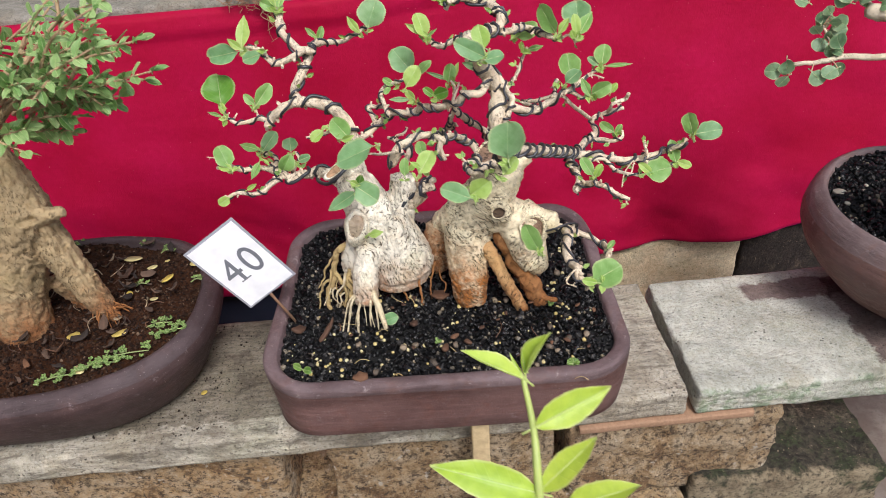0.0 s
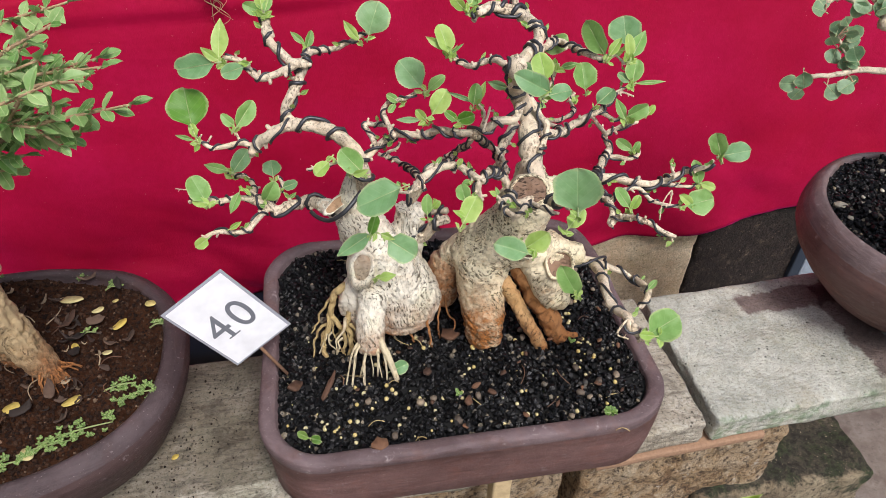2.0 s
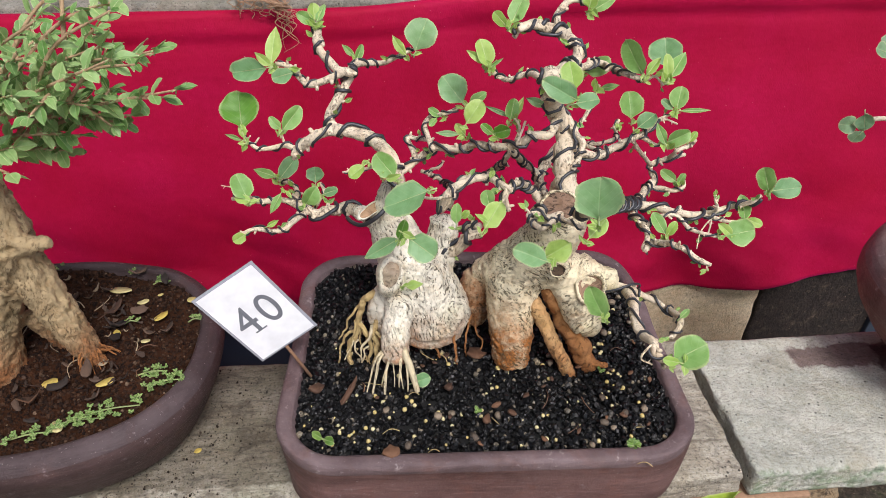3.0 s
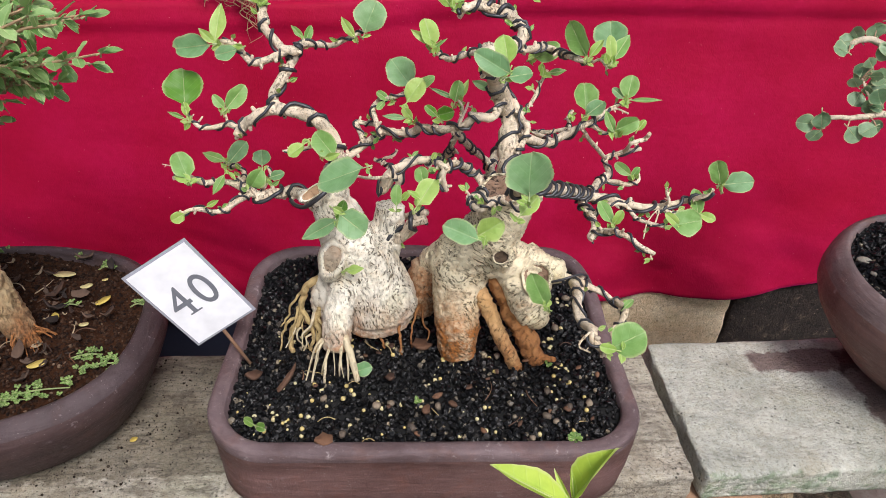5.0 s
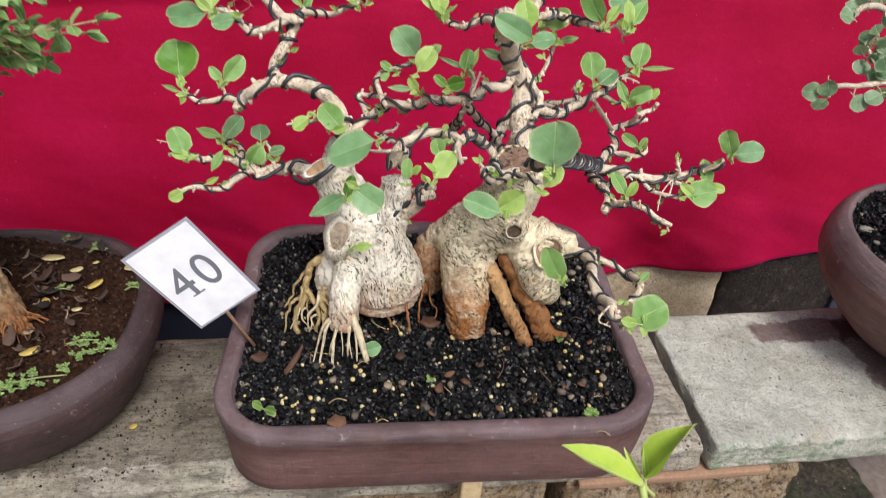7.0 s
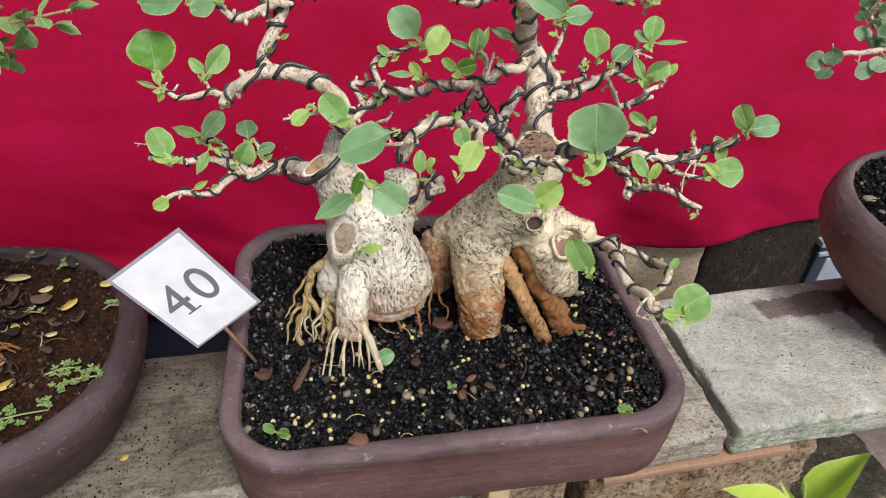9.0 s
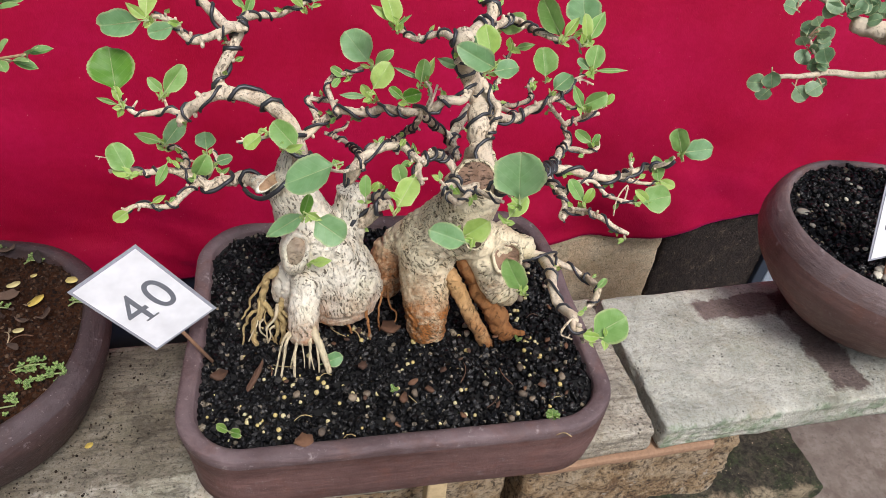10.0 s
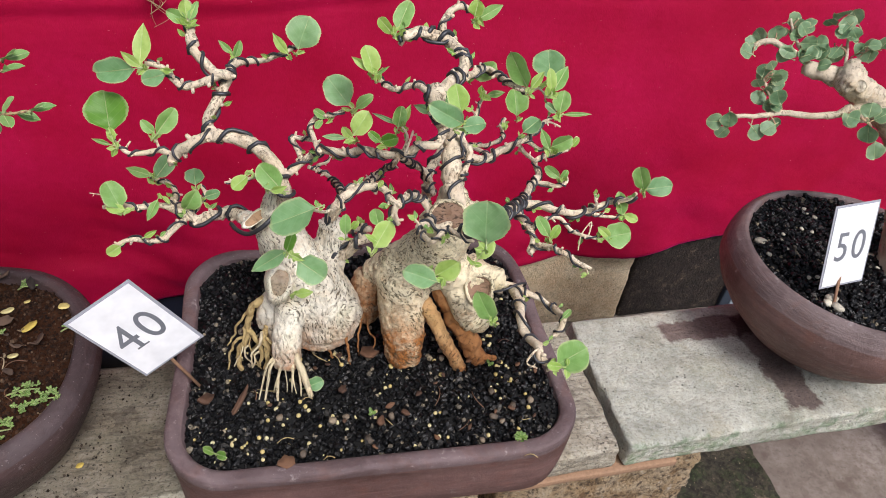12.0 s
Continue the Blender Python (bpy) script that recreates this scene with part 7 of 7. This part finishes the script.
def mid_litter():
    rng = random.Random(41)
    chip = "reddish-brown bark chip lying on the black gravel"
    for k, (x, y, a, w, d) in enumerate(((-0.1400, 0.5030, 50, 0.020, 0.012), (-0.0684, 0.4461, 15, 0.018, 0.013), (-0.0092, 0.554, 5, 0.020, 0.018), (0.0016, 0.4838, 70, 0.012, 0.008),
                                         (-0.112, 0.502, 68, 0.034, 0.006), (0.0225, 0.4921, 160, 0.010, 0.005), (0.010, 0.500, 30, 0.010, 0.006), (-0.03, 0.515, 80, 0.011, 0.009))):
        flake("bark_chip", (x, y, 0.4165), (w * 0.75, d * 0.75), 0.0026, a, M_CHIP, chip, "bark chip", 50 + k, "bark chips on the gravel", 0.4, 0.6)
    for k in range(34):
        x, y = rng.uniform(-0.13, 0.14), rng.uniform(0.45, 0.60)
        s = rng.uniform(0.0035, 0.007)
        flake("bark_chip", (x, y, 0.4165), (s, s * rng.uniform(0.35, 0.7)), 0.0014, rng.uniform(0, 180), M_CHIP, chip, "bark chip", 80 + k, "bark chips on the gravel")
    for k in range(34):
        x, y = rng.uniform(-0.13, 0.14), rng.uniform(0.45, 0.66)
        v, f = stone_shape(200 + k, 8)
        s = rng.uniform(0.0045, 0.008)
        me = mesh_of("pebble", [Vector((q.x * s * 1.25, q.y * s, q.z * s * 0.8)) for q in v], f, M_PEBBLE)
        ob = new("pebble", me)
        ob.matrix_world = Matrix.Translation((x, y, 0.4165)) @ Matrix.Rotation(rng.uniform(0, 6), 4, "Z")
        tagged(ob, "small grey pebble among black gravel", "pebble", "pebbles on the gravel")
    for k in range(26):
        x, y = rng.uniform(-0.13, 0.135), rng.uniform(0.45, 0.66)
        a = rng.uniform(0, 6.28)
        ln = rng.uniform(0.008, 0.022)
        bm = bmesh.new()
        p = [Vector((x + ln * (f - 0.5) * math.cos(a + 0.5 * f), y + ln * (f - 0.5) * math.sin(a + 0.5 * f), 0.4165 + 0.002 * math.sin(3.1 * f))) for f in (0, 0.33, 0.66, 1)]
        tube(bm, spline(p, 3), taper(0.0005, 0.0003), 5)
        ob = part("dry_stalk", bm, M_ROOT_YELLOW if k % 3 else M_CHIP)
        tagged(ob, "thin dry root fibre lying on the gravel", "dry stalk", "dry fibres on the gravel")
    for (x, y, dx, dy), w, mat, lab in (((-0.0600, 0.5170, 0.014, 0.005), 0.011, M_LEAF_BLUE, "fallen pale green leaf on the gravel"),):
        lf = new("fallen_leaf")
        lf.matrix_world = Matrix.Translation((x, y, 0.4175))
        tagged(lf, lab, "leaf")
        leaf((x, y, 0.4185), (x + dx, y + dy, 0.4215), w, mat, 0, lf)
    sp = thing("seedling", (-0.1225, 0.453, 0.415), "tiny two-leaved green seedling in black gravel", "seedling")
    leaf((-0.1225, 0.453, 0.4195), (-0.1325, 0.4565, 0.4215), 0.0062, M_WEED, 0, sp)
    leaf((-0.1215, 0.4525, 0.4195), (-0.1125, 0.4485, 0.4215), 0.0062, M_WEED, 0, sp)
    bm = bmesh.new()
    tube(bm, [Vector((-0.122, 0.453, 0.412)), Vector((-0.122, 0.453, 0.416)), Vector((-0.122, 0.453, 0.4196))], taper(0.0006, 0.0006), 5)
    part("stem", bm, M_WEED, sp)
    sp = thing("seedling", (0.1157, 0.468, 0.415), "tiny bright green weed seedling in black gravel", "seedling")
    for k in range(9):
        a = k * 0.7
        leaf((0.1157, 0.468, 0.4185), (0.1157 + 0.0055 * math.cos(a), 0.468 + 0.0055 * math.sin(a), 0.4215), 0.0032, M_WEED, 0, sp)
    for x, y in ((-0.005, 0.492), (0.0985, 0.545), (-0.016, 0.60)):
        sp = thing("seedling", (x, y, 0.415), "tiny green weed sprig in black gravel", "seedling")
        for k in range(3):
            a = k * 2.1
            leaf((x, y, 0.418), (x + 0.004 * math.cos(a), y + 0.004 * math.sin(a), 0.4205), 0.0026, M_WEED, 0, sp)


mid_litter()


def left_litter():
    rng = random.Random(51)
    lab = "yellow fallen leaf lying on brown soil"
    for k, (x, y, a, w, d) in enumerate(((-0.3586, 0.6137, 175, 0.026, 0.011), (-0.3048, 0.5814, 60, 0.016, 0.008), (-0.3177, 0.4976, 30, 0.016, 0.008), (-0.3058, 0.5485, 20, 0.008, 0.006),
                                         (-0.285, 0.607, 10, 0.010, 0.008), (-0.335, 0.555, 120, 0.010, 0.006), (-0.3630, 0.4924, 30, 0.013, 0.010), (-0.3344, 0.4490, 140, 0.013, 0.009), (-0.330, 0.600, 40, 0.011, 0.006), (-0.318, 0.612, 30, 0.006, 0.004))):
        flake("fallen_leaf", (x, y, LEFT_Z + 0.005), (w, d), 0.0006, a, M_LEAF_DEAD, lab, "leaf", 140 + k, "fallen leaves on the soil", 0.15, 0.3, 0.10)
    for k in range(150):
        a, r = rng.uniform(0, 6.28), math.sqrt(rng.random())
        p = LEFT_M @ Vector((0.150 * r * math.cos(a), 0.103 * r * math.sin(a), 0))
        s = rng.uniform(0.003, 0.011)
        flake("dead_leaf", (p.x, p.y, LEFT_Z + 0.0055), (s, s * rng.uniform(0.22, 0.55)), 0.0006, rng.uniform(0, 180), M_LITTER if k % 3 == 0 else M_LITTER_DARK, "scrap of dry leaf litter on the soil", "leaf", 400 + k, "scraps of litter on the soil", 0.5, 1.1, 0.42)
    # dark curled dead leaves round the foot of the tree and along the front
    for k, (x, y, a, w) in enumerate(((-0.350, 0.581, 60, 0.020), (-0.340, 0.562, 20, 0.018), (-0.326, 0.584, 35, 0.017), (-0.333, 0.545, 70, 0.014), (-0.322, 0.560, 140, 0.011), (-0.305, 0.556, 15, 0.010),
                                      (-0.352, 0.490, 40, 0.018), (-0.338, 0.505, 110, 0.016), (-0.365, 0.470, 10, 0.019), (-0.318, 0.478, 60, 0.013), (-0.300, 0.530, 150, 0.012), (-0.372, 0.610, 20, 0.014),
                                      (-0.395, 0.595, 80, 0.015), (-0.352, 0.640, 35, 0.017), (-0.322, 0.632, 120, 0.013), (-0.290, 0.560, 75, 0.014), (-0.385, 0.450, 130, 0.016), (-0.41, 0.485, 45, 0.017))):
        flake("dead_leaf", (x, y, LEFT_Z + 0.0065), (w, w * (0.34 + 0.05 * (k % 4))), 0.0007, a, M_LITTER_DARK if k % 4 else M_CHIP, "dark curled dead leaf on the soil", "leaf", 170 + k, "dead leaves on the soil", 0.45, 1.5, 0.26)
    for k in range(30):
        a, r = rng.uniform(0, 6.28), math.sqrt(rng.random())
        p = LEFT_M @ Vector((0.150 * r * math.cos(a), 0.103 * r * math.sin(a), 0))
        b, ln = rng.uniform(0, 6.28), rng.uniform(0.008, 0.026)
        bm = bmesh.new()
        q = [Vector((p.x + ln * (f - 0.5) * math.cos(b + 0.8 * f), p.y + ln * (f - 0.5) * math.sin(b + 0.8 * f), LEFT_Z + 0.0062 + 0.003 * math.sin(3.1 * f))) for f in (0, 0.33, 0.66, 1)]
        tube(bm, spline(q, 3), taper(0.0006, 0.0003), 5)
        tagged(part("dry_stalk", bm, M_LITTER if k % 3 == 0 else M_CHIP), "thin dry root fibre lying on brown soil", "dry stalk", "dry fibres on the soil")
    # creeping weeds
    for k, (x, y, n, spread) in enumerate(((-0.300, 0.470, 26, 0.020), (-0.325, 0.455, 22, 0.018), (-0.268, 0.503, 26, 0.016), (-0.285, 0.512, 14, 0.012), (-0.350, 0.440, 18, 0.016),
                                           (-0.356, 0.644, 5, 0.007), (-0.327, 0.630, 4, 0.006), (-0.272, 0.580, 5, 0.006), (-0.330, 0.572, 3, 0.006), (-0.443, 0.644, 5, 0.007))):
        weed = thing("creeping_weed", (x, y, LEFT_Z), "small creeping green weed growing on brown soil", "weed", "weeds in the oval pot")
        for i in range(n):
            a, r = rng.uniform(0, 6.28), spread * math.sqrt(rng.random())
            bx, by = x + 1.2 * r * math.cos(a), y + 0.55 * r * math.sin(a) + 0.4 * r * math.cos(a)
            bz = LEFT_Z + 0.004 + rng.uniform(0, 0.006)
            for j in range(4):
                b = a + j * 1.57 + rng.uniform(-0.4, 0.4)
                ln = rng.uniform(0.0018, 0.0034)
                leaf((bx, by, bz), (bx + ln * math.cos(b), by + ln * math.sin(b), bz + 0.0014), 0.0017, M_WEED, 0, weed)
        bm = bmesh.new()
        tube(bm, spline([(x - spread, y - 0.3 * spread, LEFT_Z + 0.004), (x, y, LEFT_Z + 0.007), (x + spread, y + 0.4 * spread, LEFT_Z + 0.004)], 5), taper(0.0008, 0.0006), 5)
        part("stem", bm, M_WEED, weed)
    # stones in the round bowl
    for k in range(34):
        a, r = rng.uniform(0, 6.28), math.sqrt(rng.random())
        p = RIGHT_M @ Vector((0.104 * r * math.cos(a), 0.104 * r * math.sin(a), 0))
        v, f = stone_shape(300 + k, 8)
        s = rng.choice((0.004, 0.005, 0.006, 0.009, 0.013))
        me = mesh_of("pebble", [Vector((q.x * s * 1.3, q.y * s, q.z * s * 0.6)) for q in v], f, M_STONE_PALE)
        ob = new("pebble", me)
        ob.matrix_world = Matrix.Translation((p.x, p.y, RIGHT_Z + 0.0045)) @ Matrix.Rotation(rng.uniform(0, 6), 4, "Z")
        tagged(ob, "pale stone chip on the gravel of the bowl", "pebble", "stone chips in the bowl")


left_litter()
flake("fallen_leaf", (-0.2545, 0.4957, SLAB_TOP + 0.003), (0.007, 0.0045), 0.0006, 20, M_LEAF_DEAD, "small yellow leaf fallen on the bench slab", "leaf", 611, "", 0.2, 0.4, 0.12)


# ---- number cards ----
def card(corners, text, stick, label, size=0.50):
    """A laminated card on a stick; corners: top left, top right, bottom right, bottom left."""
    tl, tr, br, bl = (Vector(c) for c in corners)
    mid = (tl + tr + br + bl) / 4
    x = ((tr - tl) + (br - bl)).normalized()
    y = (tl - bl) + (tr - br)
    y = (y - x * y.dot(x)).normalized()
    z = x.cross(y)
    w, h = ((tr - tl).length + (br - bl).length) / 2, ((tl - bl).length + (tr - br).length) / 2
    m = Matrix((x, y, z)).transposed().to_4x4()
    m.translation = mid
    top = new("number_card")
    top.matrix_world = m
    tagged(top, label, "sign", "number cards")
    for name, fw, fh, z0, z1, mat in (("laminate", w / 2, h / 2, -0.0006, 0.0, M_FILM), ("paper", w / 2 - 0.0022, h / 2 - 0.0022, 0.0003, 0.0007, M_PAPER)):
        bm = bmesh.new()
        block(bm, -fw, fw, -fh, fh, z0, z1, Matrix(), 0.0, 0, 0.0001)
        # a faint bow
        ob = part(name, bm, mat, top, smooth=False)
        ob.matrix_basis = m
    for k, ch in enumerate(text):
        cu = bpy.data.curves.new("digit", "FONT")
        cu.body, cu.size, cu.align_x, cu.align_y = ch, h * size, "CENTER", "CENTER"
        cu.extrude = 0.00015
        tmp = new("digit_text", cu)
        me = bpy.data.meshes.new_from_object(tmp.evaluated_get(bpy.context.evaluated_depsgraph_get()))
        bpy.data.objects.remove(tmp)
        me.materials.clear()
        me.materials.append(M_INK)
        ob = new("digit", me)
        ob.parent = top
        ob.matrix_parent_inverse = m.inverted()
        at = m @ Matrix.Translation(((k - 0.5) * h * 0.52 * size, -0.02 * h, 0.0010))
        ob.matrix_basis = at @ Matrix.Diagonal((0.88, 1.06, 1.0, 1.0))
        if ch == "4":
            xs = [v.co.x for v in me.vertices]
            foot, low = h * size * 0.13, min(v.co.y for v in me.vertices) * 1.06
            stem = 0.88 * (max(xs) - 0.24 * (max(xs) - min(xs)))
            bm = bmesh.new()
            block(bm, stem - foot, stem + foot, low - 0.0002, low + 0.0011, -0.00014, 0.00014, Matrix(), 0.0, 0, 0.00004)
            serif = part("serif", bm, M_INK, top, smooth=False)
            serif.matrix_basis = at
    a, b = (Vector(q) for q in stick)
    a = a - z * 0.0030
    bm = bmesh.new()
    tube(bm, [a, a.lerp(b, 0.5), b], taper(0.0016, 0.0014), 7)
    part("stick", bm, M_STICK, top, "thin reddish bamboo stick")
    return top


card(((-0.221, 0.495, 0.515), (-0.177, 0.514, 0.543), (-0.140, 0.527, 0.467), (-0.184, 0.508, 0.441)), "40",
     ((-0.1800, 0.513, 0.490), (-0.1474, 0.521, 0.412)), "white laminated card with a grey number on a stick", 0.47)
card(((0.4173, 0.6368, 0.5403), (0.4708, 0.6517, 0.5404), (0.4783, 0.6248, 0.4596), (0.4248, 0.6099, 0.4595)), "50",
     ((0.4495, 0.6200, 0.4720), (0.4400, 0.5960, 0.4430)), "white laminated card with a grey number stuck in the bowl", 0.47)


# ---- odds and ends ----
def dry_tuft():
    tuft = thing("dry_root_tuft", (-0.275, 0.955, 0.605), "tuft of dry brown roots hanging over the shelf edge", "dry roots")
    rng = random.Random(61)
    for k in range(34):
        # most lie along the ledge, some hang in a thin strand
        hang = k % 3 == 0
        x0 = rng.uniform(-0.318, -0.258)
        pts = [Vector((x0, 0.972 + rng.uniform(-0.008, 0.010), 0.6075))]
        q = Vector((x0 + rng.uniform(-0.008, 0.014), 0.938 + rng.uniform(-0.006, 0.006), 0.610 + rng.uniform(-0.003, 0.005)))
        pts.append(q.copy())
        low = rng.uniform(0.535, 0.590) if hang else rng.uniform(0.585, 0.604)
        for i in range(5):
            f = (i + 1) / 5
            aim = Vector(((-0.262 if hang else x0) + rng.uniform(-0.012, 0.012) + 0.012 * f, 0.919 + rng.uniform(-0.005, 0.004), q.z + (low - q.z) * f))
            pts.append(aim)
        bm = bmesh.new()
        tube(bm, spline(pts, 5), taper(rng.uniform(0.0006, 0.0010), 0.0003), 5, 0.3, 200.0)
        part("root", bm, M_TUFT, tuft)


dry_tuft()


def shade_fillers():
    # added block; its dark colour stands in for shaded space under the shelf
    make_brick(0.604, 1.05, 0.921, 1.20, 0.0, 0.24, M_UNDERSHELF_SHADE, "near-black stone block added for the shaded space under the rear shelf", 0.0, 0.0022, "supports of the rear shelf")
    # added sheet: its near-black navy stands for the shaded gap behind the hem
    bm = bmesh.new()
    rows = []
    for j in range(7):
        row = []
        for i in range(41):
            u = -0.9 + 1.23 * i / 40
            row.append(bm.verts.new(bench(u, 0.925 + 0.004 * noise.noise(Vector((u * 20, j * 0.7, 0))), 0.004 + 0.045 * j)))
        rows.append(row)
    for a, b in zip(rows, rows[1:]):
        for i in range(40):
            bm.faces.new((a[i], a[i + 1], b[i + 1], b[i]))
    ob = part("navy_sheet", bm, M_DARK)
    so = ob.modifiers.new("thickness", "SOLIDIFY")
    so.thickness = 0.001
    tagged(ob, "dark navy sheet added to fill the shaded gap behind the hem of the cloth", "sheet")


shade_fillers()


def plastic_crate():
    """A small pale plastic crate pushed under the shelf: ribbed sides below a double rim."""
    crate = thing("plastic_crate", bench(0.860, 0.926, 0.0), "pale blue-white plastic crate on the ground under the shelf", "crate")
    m = Matrix.Translation(bench(0.860, 0.926, 0.0)) @ Matrix.Rotation(BENCH, 4, "Z")
    for name, w, d, z0, z1, mat in (("body", 0.050, 0.014, 0.001, 0.142, M_CRATE_DARK), ("rim", 0.055, 0.020, 0.133, 0.146, M_CRATE), ("rib", 0.050, 0.017, 0.112, 0.121, M_CRATE), ("panel", 0.030, 0.016, 0.010, 0.106, M_CRATE)):
        bm = bmesh.new()
        block(bm, -w, w, -d, d, z0, z1, Matrix(), 0.0006, 5, 0.0022)
        ob = part(name, bm, mat, crate)
        ob.matrix_basis = m


plastic_crate()
